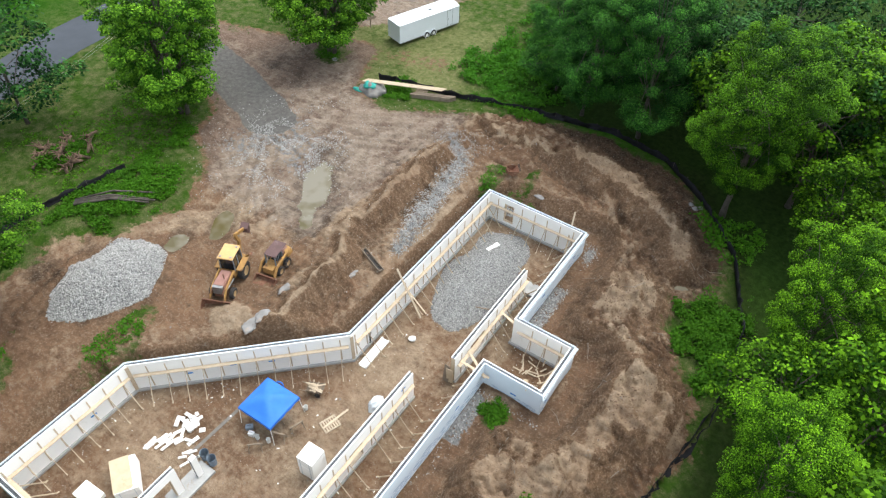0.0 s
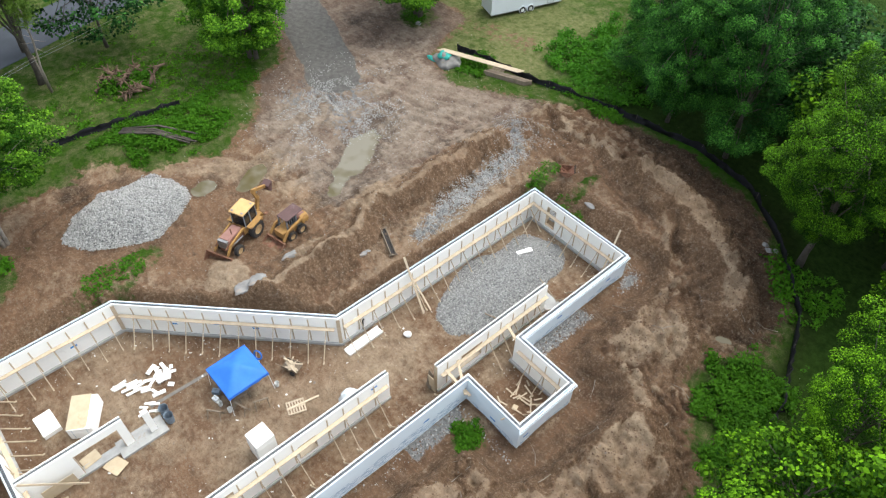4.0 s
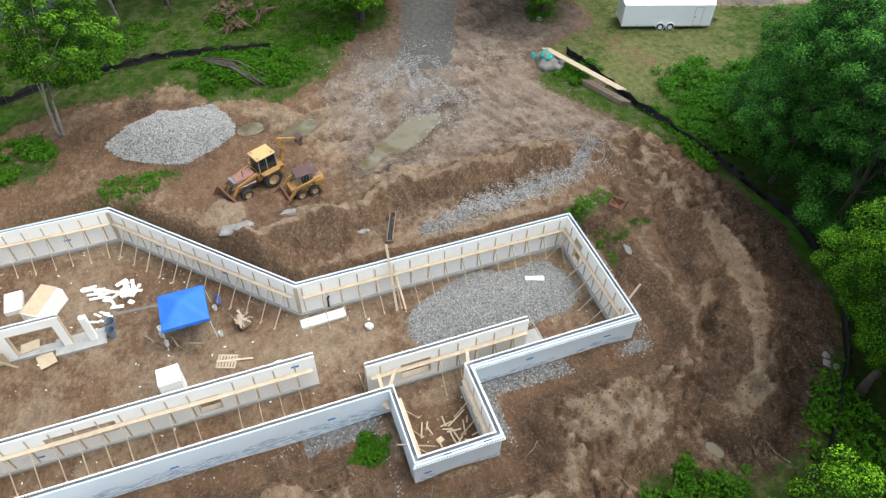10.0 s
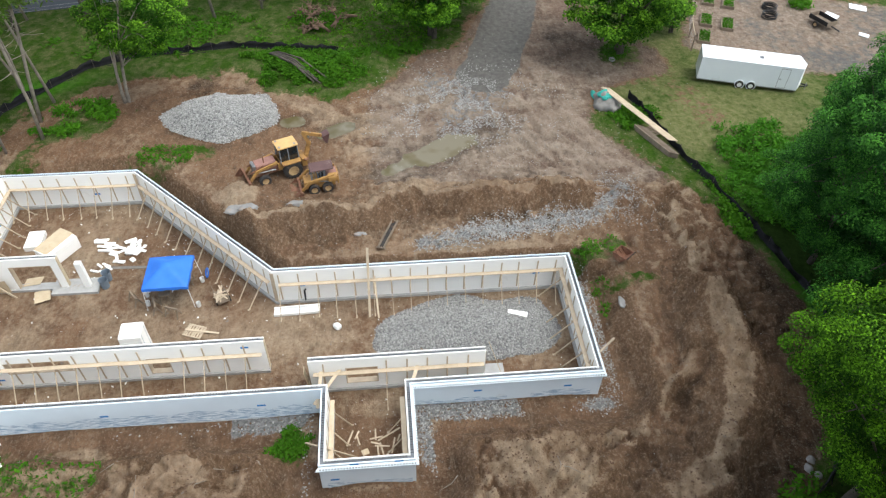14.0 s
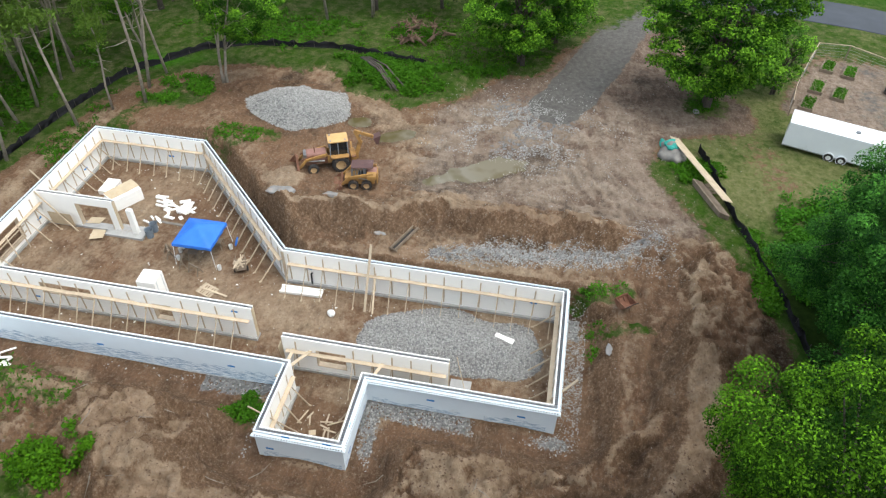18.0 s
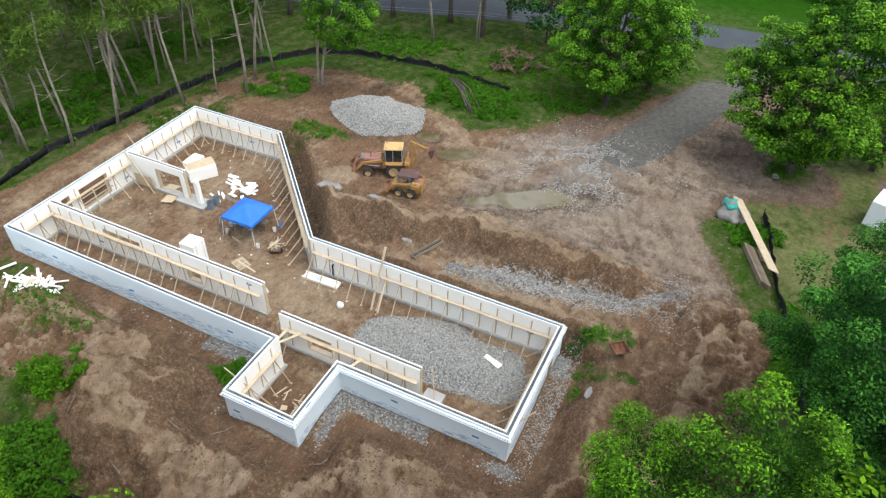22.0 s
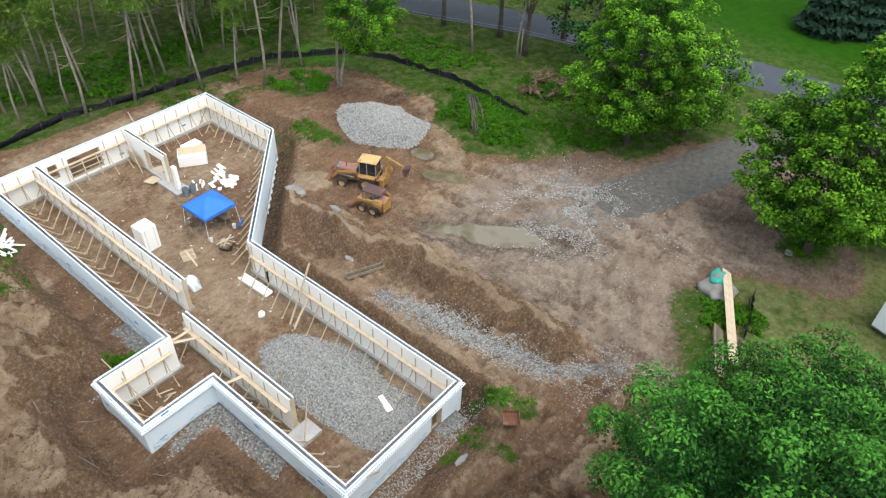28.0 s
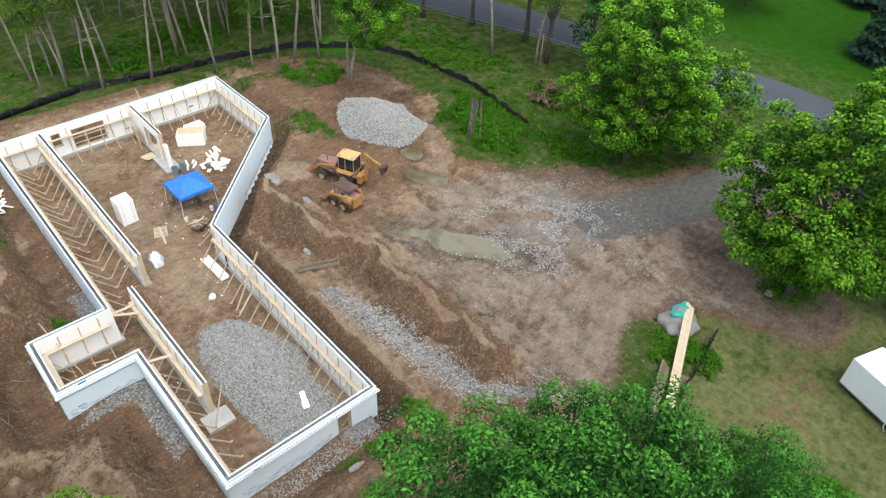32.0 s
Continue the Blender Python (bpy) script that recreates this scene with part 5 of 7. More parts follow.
def pine_tree(seed, high):
    rr = random.Random(seed)
    root = thing("pine_tree", Matrix(), "tall thin pine with a bare pale trunk and sparse crown", "tree", "pine wood")
    tip = Vector((rr.uniform(-1.6, 1.6), rr.uniform(-1.6, 1.6), 0))
    bend = [tip * k / 5 + Vector((rr.uniform(-0.12, 0.12) * k, rr.uniform(-0.12, 0.12) * k, high * k / 5)) for k in range(6)]
    bend[0].z = -0.3
    Geo().tube(bend, [0.15, 0.115, 0.1, 0.085, 0.06, 0.02], 7).make("trunk", PINE_BARK, root, smooth=True)
    limbs, tips = Geo(), []
    for k in range(30):
        h = rr.uniform(0.34, 0.98) * high
        i = min(int(h / high * 5), 4)
        p = bend[i].lerp(bend[i + 1], h / high * 5 - i)
        a, reach = rr.uniform(0, 6.283), rr.uniform(0.9, 2.3) * (1.15 - 0.6 * h / high)
        tip = p + Vector((math.cos(a) * reach, math.sin(a) * reach, rr.uniform(-0.1, 0.5)))
        limbs.tube([p, p.lerp(tip, 0.5) + Vector((0, 0, -0.08)), tip], [0.03, 0.02, 0.008], 4, False)
        if h > 0.5 * high:
            tips += [tip, p.lerp(tip, 0.6)]
    limbs.make("limb", PINE_BARK, root)
    rng = np.random.default_rng(seed)
    c = np.repeat(np.array([tuple(t) for t in tips]), 78, 0) + rng.normal(0, 0.42, (78 * len(tips), 3)) * np.array([1.2, 1.2, 0.55])
    nor = rng.normal(size=c.shape) * 0.6 + np.array([0, 0, 0.6])
    nor /= np.linalg.norm(nor, axis=1)[:, None]
    v, f = leaf_arrays(c, nor, 0.105, rng, 3.2)
    leaves("crown", v, f, LEAF_PINE, root)
    return root


pines = [pine_tree(50 + k, 14.5 + 0.8 * k) for k in range(4)]
rr = random.Random(7)
spots = [(0.3, -30.3), (-2.2, -27.6), (-6.8, -26.9), (-12.6, -24.0), (-15.9, -22.6), (-17.6, -20.3), (-20.0, -21.2), (-4.6, -31.5), (-1.8, -30.0), (-11.3, -30.4), (-12.0, -29.4), (-14.8, -29.4), (0.6, -33.4), (-0.2, -32.0), (-23.0, -20.9), (-37.8, -9.2), (-39.7, -4.6), (-9.0, -29.0)]
while len(spots) < 84:
    x, y = rr.uniform(-40, 12), rr.uniform(-52, -27)
    if y < -30 - 0.12 * x - (8 if x > 4 else 0) + (6 if x < -24 else 0) and all(math.hypot(x - a, y - b) > 1.6 for a, b in spots):
        spots.append((x, y))
for k, (x, y) in enumerate(spots):
    plant(pines[k % 4], [(x, y, rr.uniform(0.85, 1.15), rr.uniform(0, 360))], used)


def spruce_tree(seed, high):
    rr = random.Random(seed)
    root = thing("spruce_tree", Matrix(), "dark blue-green spruce on the lawn across the road", "tree", "spruces")
    Geo().tube([(0, 0, -0.3), (0, 0, high * 0.5), (0, 0, high)], [0.28, 0.16, 0.02], 7).make("trunk", BARK, root, smooth=True)
    rng = np.random.default_rng(seed)
    n = 5200
    h = rng.uniform(0.05, 1, n) ** 1.3
    tier = 0.75 + 0.25 * np.sin(h * 60)
    r = (1 - h) * high * 0.30 * tier * np.sqrt(rng.uniform(0.3, 1, n)) + 0.1
    a = rng.uniform(0, 6.283, n)
    c = np.stack([r * np.cos(a), r * np.sin(a), h * high - 0.18 * r], 1)
    nor = np.stack([np.cos(a) * 0.5, np.sin(a) * 0.5, np.full(n, 0.8)], 1) + rng.normal(0, 0.3, (n, 3))
    nor /= np.linalg.norm(nor, axis=1)[:, None]
    v, f = leaf_arrays(c, nor, 0.34, rng, 1.9)
    leaves("crown", v, f, LEAF_SPRUCE, root)
    return root


spruces = [spruce_tree(60, 12), spruce_tree(61, 10)]
plant(spruces[0], [(-73.0, 18.5, 1.25, 40), (-78, 30, 1.25, 0), (-82, 38, 1.2, 70), (-80, 22, 1.2, 10), (-90, 10, 1.2, 0)], used)
plant(spruces[1], [(-75.0, 21.5, 1.25, 10), (-76, 37, 1.1, 50), (-84, 31, 1.2, 200), (-86, 46, 1.2, 30)], used)
plant(mid[2], [(-66, -4, 1.1, 30), (-70, -16, 1.2, 200), (-62, -26, 1.2, 90), (-58, -40, 1.1, 10)], used)
plant(dark[1], [(-43.8, 2.6, 1.15, 20), (-64, -14, 1.2, 20), (-60, -34, 1.2, 120), (-72, -30, 1.2, 0), (-75, 0, 1.2, 0), (-20, -58, 1.1, 0), (-32, -52, 1.1, 90), (-8, -60, 1.15, 40), (5, -56, 1.1, 10), (-44, -46, 1.1, 33), (16, -50, 1.0, 77), (-50, -34, 1.1, 5)], used)


# ---- weeds and shrubs ----
def weeds(name, cx, cy, rx, ry, count, leaf, high, label, material=None, ok=None, tufts=7):
    rng = np.random.default_rng(int(abs(cx * 31 + cy * 17)) + count)
    k = count // tufts
    a, r = rng.uniform(0, 6.283, k), np.sqrt(rng.uniform(0, 1, k))
    tx, ty = cx + np.cos(a) * r * rx, cy + np.sin(a) * r * ry
    keep = vnoise(tx * 0.7, ty * 0.7, 77) * 0.8 + vnoise(tx * 1.9, ty * 1.9, 79) * 0.4 > 0.34 + 0.66 * r**1.6
    keep &= signed(tx, ty, OUTLINE) > 0.35
    if ok:
        keep &= ok(tx, ty)
    tx, ty = tx[keep], ty[keep]
    tall = high * (0.35 + 0.9 * vnoise(tx * 0.9, ty * 0.9, 78))
    n = len(tx) * tufts
    x, y = np.repeat(tx, tufts) + rng.normal(0, leaf * 1.3, n), np.repeat(ty, tufts) + rng.normal(0, leaf * 1.3, n)
    z = np.repeat(land(tx, ty), tufts) + np.repeat(tall, tufts) * rng.uniform(0.05, 1, n)
    nor = rng.normal(size=(n, 3)) * 0.5 + np.array([0, 0, 0.8])
    nor /= np.linalg.norm(nor, axis=1)[:, None]
    v, f = leaf_arrays(np.stack([x, y, z], 1), nor, leaf, rng, 2.0)
    return tagged(leaves(name, v, f, material or LEAF_WEED), label, "weeds", "weeds", "stuff")


weeds("weeds", -26.4, 1.2, 3.4, 6.4, 18000, 0.13, 0.5, "rank green weeds covering the earth bank")
weeds("weeds", -20.5, -18.5, 3.6, 4.2, 8000, 0.13, 0.5, "tall green weeds at the edge of the pine wood", ok=lambda x, y: signed(x, y, SOIL) < 3)
weeds("weeds", -12.0, -23.5, 9.0, 2.4, 7000, 0.12, 0.45, "green undergrowth along the silt fence")
weeds("weeds", 11.7, 1.5, 1.3, 1.5, 2600, 0.1, 0.35, "patch of fresh weeds in the wall's corner")
weeds("weeds", -1.1, 21.6, 1.6, 2.6, 1000, 0.10, 0.25, "patch of weeds beyond the north wall")
weeds("weeds", 3.5, 21.6, 4.4, 1.0, 1700, 0.09, 0.22, "weeds in the wheel ruts")
weeds("weeds", 21.6, 15.6, 4.2, 6.5, 26000, 0.13, 0.75, "green shrubs and weeds below the spoil heap", ok=lambda x, y: signed(x, y, SOIL) > -0.3)
weeds("weeds", 22.5, -3.5, 3.6, 7.5, 15000, 0.13, 0.9, "green shrubs at the foot of the spoil heap", ok=lambda x, y: signed(x, y, SOIL) > -0.6)
weeds("weeds", 17.6, -6.8, 2.0, 3.2, 9000, 0.12, 1.3, "dark leafy bushes at the foot of the spoil heap", LEAF_MID)
weeds("weeds", 13.2, -13.0, 3.0, 8.0, 3500, 0.1, 0.22, "sparse weeds on bare earth")
weeds("weeds", -14.0, -9.0, 2.6, 4.0, 3200, 0.1, 0.25, "sparse weeds beside the gravel heap")
weeds("weeds", -17.2, 28.6, 2.4, 3.0, 5500, 0.13, 0.5, "green weeds round the planks and boulder")
weeds("weeds", -28.2, 31.0, 2.0, 2.0, 2600, 0.11, 0.35, "grass tuft round the tree's foot")
THICKET = [(-14.9, 35.6), (-15.2, 41.0), (-14.2, 47.0), (-13.0, 55.0), (-5, 55), (-3.0, 42), (0.0, 37), (-6, 34.2), (-10.5, 35.2)]
for cx, cy, rx, ry in ((-8.5, 39.0, 11.0, 9.0), (-9.5, 49.5, 9.5, 11.0)):
    weeds("weeds", cx, cy, rx, ry, 42000, 0.15, 0.8, "dense green thicket beside the track", LEAF_THICKET, ok=lambda x, y: signed(x, y, THICKET) < 0.4)
weeds("weeds", -29.5, 10.0, 2.4, 2.5, 3000, 0.13, 0.5, "weeds along the end of the bank")
weeds("weeds", -5.5, 33.0, 6.0, 1.2, 4000, 0.13, 0.45, "weeds along the silt fence")
weeds("weeds", 19.0, 27.5, 4.0, 4.0, 5000, 0.14, 0.5, "weeds along the silt fence")
weeds("grass", -35.0, 6.0, 10.0, 14.0, 20000, 0.12, 0.14, "rough mown grass beside the driveway", LEAF_MID, ok=lambda x, y: (signed(x, y, SOIL) > 1) & (line_dist(x, y, DRIVE) > 3.5))
weeds("weeds", -14.0, -34.0, 22.0, 7.0, 26000, 0.17, 0.5, "green undergrowth on the pine wood's floor", ok=lambda x, y: signed(x, y, SOIL) > 2)
weeds("weeds", -35.0, -14.0, 6.0, 12.0, 14000, 0.15, 0.35, "green undergrowth on the wood's edge", ok=lambda x, y: signed(x, y, SOIL) > 3)
weeds("weeds", -28.6, 0.0, 3.0, 9.5, 18000, 0.13, 0.4, "rank green weeds on the earth bank")

# crumbs of foam strewn along the inner walls
n = 5200
x, y = rng.uniform(-11, 14, n), rng.uniform(-20.9, 19.4, n)
d = signed(x, y, OUTLINE)
keep = (d < -0.5) & (rng.random(n) < np.exp(-np.abs(d + 0.9) / 0.8) + 0.06)
x, y = x[keep], y[keep]
stones("foam_crumbs", x, y, land(x, y) + 0.01, rng.uniform(0.012, 0.05, len(x)) * rng.uniform(0.5, 1.2, len(x)), "crumbs of white foam strewn along the walls", "crumbs", 0.5, FOAM)


# ---- silt fence ----
def silt_fence(path, label, high=0.8):
    pts = []
    for (ax, ay), (bx, by) in zip(path[:-1], path[1:]):
        n = max(1, round(math.hypot(bx - ax, by - ay) / 0.55))
        pts += [(ax + (bx - ax) * k / n, ay + (by - ay) * k / n) for k in range(n)]
    pts.append(path[-1])
    root = thing("silt_fence", Matrix(), label, "fence", "silt fences")
    rr, g, vs = random.Random(len(pts)), Geo(), []
    for k, (x, y) in enumerate(pts):
        z, sag = ground_at(x, y), rr.uniform(0.6, 1.0) if k % 4 else 1.0
        jx, jy, ox, oy = rr.uniform(-0.07, 0.07), rr.uniform(-0.07, 0.07), rr.uniform(-0.35, 0.35), rr.uniform(-0.35, 0.35)
        vs += [(x + ox * 0.6 + 0.3, y + oy * 0.6, z + 0.03), (x, y, z - 0.05), (x + jx, y + jy, z + 0.5 * high), (x + jx * 2, y + jy * 2, z + high * sag), (x + jx * 2 + 0.02, y + jy * 2 + 0.02, z + high * sag), (x + jx + 0.02, y + jy + 0.02, z + 0.5 * high)]
    g.add(vs, [(6 * k + j, 6 * k + j + 1, 6 * k + 7 + j, 6 * k + 6 + j) for k in range(len(pts) - 1) for j in range(5)])
    g.make("cloth", FABRIC, root, "slack black geotextile", smooth=True)
    for k in range(0, len(pts), 4):
        x, y = pts[k]
        z = ground_at(x, y)
        Geo().box(x - 0.02, x + 0.02, y + 0.03, y + 0.07, z - 0.2, z + high + 0.04).make("stake", BARK, root)
    return root


silt_fence([(13, -26.4), (9, -27.2), (5.5, -27.8), (-1, -28.6), (-7, -27.3), (-15, -26.2), (-21.5, -24.8), (-28.5, -19.6), (-30.6, -15), (-31.5, -6.5), (-30.0, 3.6)], "sagging black silt fence along the pine wood")
silt_fence([(-20.4, 29.6), (-17.4, 30.4), (-13.2, 31.2), (-8.2, 32.4), (-3.2, 33.8), (4.8, 35.3), (11, 34.2), (16, 30.4), (20.5, 25.2), (23.5, 17.8), (24.2, 12), (23.6, 6.5), (22.6, 1.5), (22, -4)], "black silt fence curving round the spoil heaps")


# ---- earth-moving machines ----
def wheel(parent, x, y, r, w):
    hub = Geo().ring((x, y, r), (0, 1, 0), [(-w * 0.28, 0.03), (-w * 0.28, r * 0.30), (-w * 0.42, r * 0.52), (-w * 0.42, r * 0.58), (w * 0.42, r * 0.58), (w * 0.42, r * 0.52), (w * 0.28, r * 0.30), (w * 0.28, 0.03)]).make("wheel", RIM, parent, "dusty cream wheel rim", smooth=False)
    t = Geo().ring((x, y, r), (0, 1, 0), [(-w * 0.45, r * 0.57), (-w * 0.5, r * 0.72), (-w * 0.48, r * 0.9), (-w * 0.36, r * 0.97), (w * 0.36, r * 0.97), (w * 0.48, r * 0.9), (w * 0.5, r * 0.72), (w * 0.45, r * 0.57)], 26)
    for k in range(18):
        a = 2 * math.pi * k / 18
        for s in (-1, 1):
            m = Matrix.Translation((x, y, r)) @ pose(0, 0, 0, 0, math.degrees(a) + s * 5, 0) @ Matrix.Translation((0, s * w * 0.22, r * 0.965)) @ pose(0, 0, 0, 0, 0, s * 28)
            t.box(-r * 0.06, r * 0.06, -w * 0.24, w * 0.24, -0.02, r * 0.05, m)
    t.make("tyre", TYRE, hub, "muddy black lugged tyre")
    return hub


def scoop(w, d, h, t=0.03):
    """A bucket open forwards (+x), its back at x = 0."""
    g = Geo()
    prof = [(d, 0.0), (0.12 * d, 0.0), (0.0, 0.16 * h), (0.0, 0.8 * h), (0.22 * d, h)]
    for (x0, z0), (x1, z1) in zip(prof[:-1], prof[1:]):
        dx, dz = x1 - x0, z1 - z0
        n = math.hypot(dx, dz)
        nx, nz = dz / n * t, -dx / n * t
        g.add([(x0, -w / 2, z0), (x1, -w / 2, z1), (x1, w / 2, z1), (x0, w / 2, z0), (x0 + nx, -w / 2, z0 + nz), (x1 + nx, -w / 2, z1 + nz), (x1 + nx, w / 2, z1 + nz), (x0 + nx, w / 2, z0 + nz)], [(3, 2, 1, 0), (4, 5, 6, 7), (0, 1, 5, 4), (1, 2, 6, 5), (2, 3, 7, 6), (3, 0, 4, 7)])
    for s in (-1, 1):
        y = s * w / 2
        side = [(d, 0.0), (0.12 * d, 0.0), (0.0, 0.16 * h), (0.0, 0.8 * h), (0.22 * d, h), (0.75 * d, 0.35 * h)]
        vs = [(x, y - t / 2, z) for x, z in side] + [(x, y + t / 2, z) for x, z in side]
        g.add(vs, [tuple(range(6))[::-1], tuple(range(6, 12))] + [(i, (i + 1) % 6, 6 + (i + 1) % 6, 6 + i) for i in range(6)])
    return g


def backhoe(m):
    """Forward is +x; the rear axle stands at the origin."""
    r = thing("backhoe_loader", m, "old yellow backhoe loader, muddy, bucket lowered on bare earth", "backhoe")
    Geo().box(-0.9, 2.75, -0.34, 0.34, 0.55, 0.95).make("chassis", RUST, r, bevel=0.03)
    hood = Geo().extrude([(-0.42, 0.95), (0.42, 0.95), (0.42, 1.5), (0.34, 1.62), (-0.34, 1.62), (-0.42, 1.5)], 1.05, 2.55)
    hood.make("hood", FADED_RED, r, "faded brown engine hood", bevel=0.03)
    Geo().box(2.55, 2.78, -0.40, 0.40, 0.85, 1.58).make("grille", STEEL, r, "grey radiator grille", bevel=0.03)
    Geo().tube([(1.9, 0.24, 1.6), (1.9, 0.24, 2.15)], [0.045, 0.045], 10).make("exhaust", RUST, r)
    for s in (-1, 1):
        wheel(r, 0.0, s * 0.85, 0.70, 0.44)
        wheel(r, 2.15, s * 0.80, 0.43, 0.32)
        Geo().extrude([(s * 0.62, 1.36), (s * 1.08, 1.36), (s * 1.08, 1.44), (s * 0.62, 1.44)], -0.68, 0.72).make("fender", YELLOW, r, "yellow rear mudguard")
        Geo().extrude([(s * 0.5, 0.75), (s * 0.56, 0.75), (s * 0.56, 1.4), (s * 0.5, 1.4)], -0.55, 0.95).make("side_plate", YELLOW, r)
    cab = Geo().box(-0.7, 0.75, -0.6, 0.6, 1.2, 1.32).make("cab", YELLOW, r, "yellow cab with dark windows", bevel=0.02)
    for x, y in ((-0.67, -0.58), (-0.67, 0.58), (0.72, -0.58), (0.72, 0.58), (0.08, -0.585), (0.08, 0.585)):
        Geo().beam((x, y, 1.3), (x * 0.94, y * 0.94, 2.5), 0.07, 0.07).make("cab_post", DARK_GREY, cab, "dark cab post")
    for x0, x1, y0, y1 in ((-0.62, 0.04, 0.565, 0.57), (0.12, 0.66, 0.565, 0.57), (-0.62, 0.04, -0.57, -0.565), (0.12, 0.66, -0.57, -0.565), (0.70, 0.705, -0.52, 0.52), (-0.66, -0.655, -0.52, 0.52)):
        Geo().box(x0, x1, y0, y1, 1.34, 2.46).make("window", GLASS_DARK, cab, "dark glass pane")
    Geo().box(-0.74, 0.82, -0.62, 0.62, 2.5, 2.61).make("roof", ROOF_YELLOW, cab, "pale yellow cab roof", bevel=0.05)
    for k in ((0.62, 0.42), (0.62, -0.42), (-0.5, 0.42)):
        Geo().box(k[0] - 0.06, k[0] + 0.06, k[1] - 0.09, k[1] + 0.09, 2.61, 2.66).make("roof_lamp", STEEL, cab)
    for s in (-1, 1):
        arm = Geo().beam((0.95, s * 0.56, 1.5), (2.6, s * 0.56, 1.18), 0.11, 0.22).beam((2.55, s * 0.56, 1.24), (3.25, s * 0.56, 0.45), 0.11, 0.2)
        arm.make("loader_arm", YELLOW, r, "yellow loader arm", bevel=0.01)
        Geo().tube([(1.2, s * 0.56, 0.95), (2.45, s * 0.56, 1.05)], [0.055, 0.04], 8).make("lift_ram", STEEL, r)
        Geo().beam((2.0, s * 0.46, 1.5), (3.05, s * 0.46, 1.12), 0.07, 0.1).make("tilt_link", RUST, r)
    b = scoop(2.15, 0.85, 0.78).make("front_bucket", RUST, r, "rusty wide front bucket, teeth on the ground")
    b.location = (3.2, 0, 0.02)
    for k in range(8):
        Geo().box(0.82, 1.0, -1.0 + k * 0.285 - 0.04, -1.0 + k * 0.285 + 0.04, -0.015, 0.03).make("tooth", RUST, b)
    # rear hoe folded up
    Geo().box(-1.25, -0.85, -0.55, 0.55, 0.45, 1.15).make("hoe_frame", YELLOW, r, bevel=0.03)
    Geo().box(-1.5, -1.2, -0.17, 0.17, 0.55, 1.2).make("swing_post", YELLOW, r, bevel=0.02)
    boom = Geo().beam((-1.4, 0, 1.05), (-1.75, 0, 2.1), 0.2, 0.3).beam((-1.72, 0, 2.0), (-1.35, 0, 3.0), 0.18, 0.26)
    boom.make("boom", YELLOW, r, "yellow cranked boom", bevel=0.015)
    Geo().beam((-1.3, 0, 3.02), (-2.75, 0, 2.32), 0.17, 0.24).make("dipper", YELLOW, r, "yellow dipper arm", bevel=0.015)
    Geo().tube([(-1.62, 0, 2.3), (-1.95, 0, 2.86)], [0.06, 0.04], 8).make("crowd_ram", STEEL, r)
    hb = scoop(0.6, 0.62, 0.7).make("hoe_bucket", MAROON, r, "dark toothed digging bucket")
    hb.matrix_local = Matrix.Translation((-2.72, 0, 2.3)) @ pose(0, 0, 0, 0, 200, 0)
    for s in (-1, 1):
        Geo().beam((-1.05, s * 0.5, 0.95), (-1.05, s * 1.12, 1.5), 0.12, 0.12).make("stabiliser", YELLOW, r)
        Geo().box(-1.2, -0.9, s * 1.12 - 0.13, s * 1.12 + 0.13, 1.47, 1.52).make("stabiliser_pad", RUST, r)
    return r


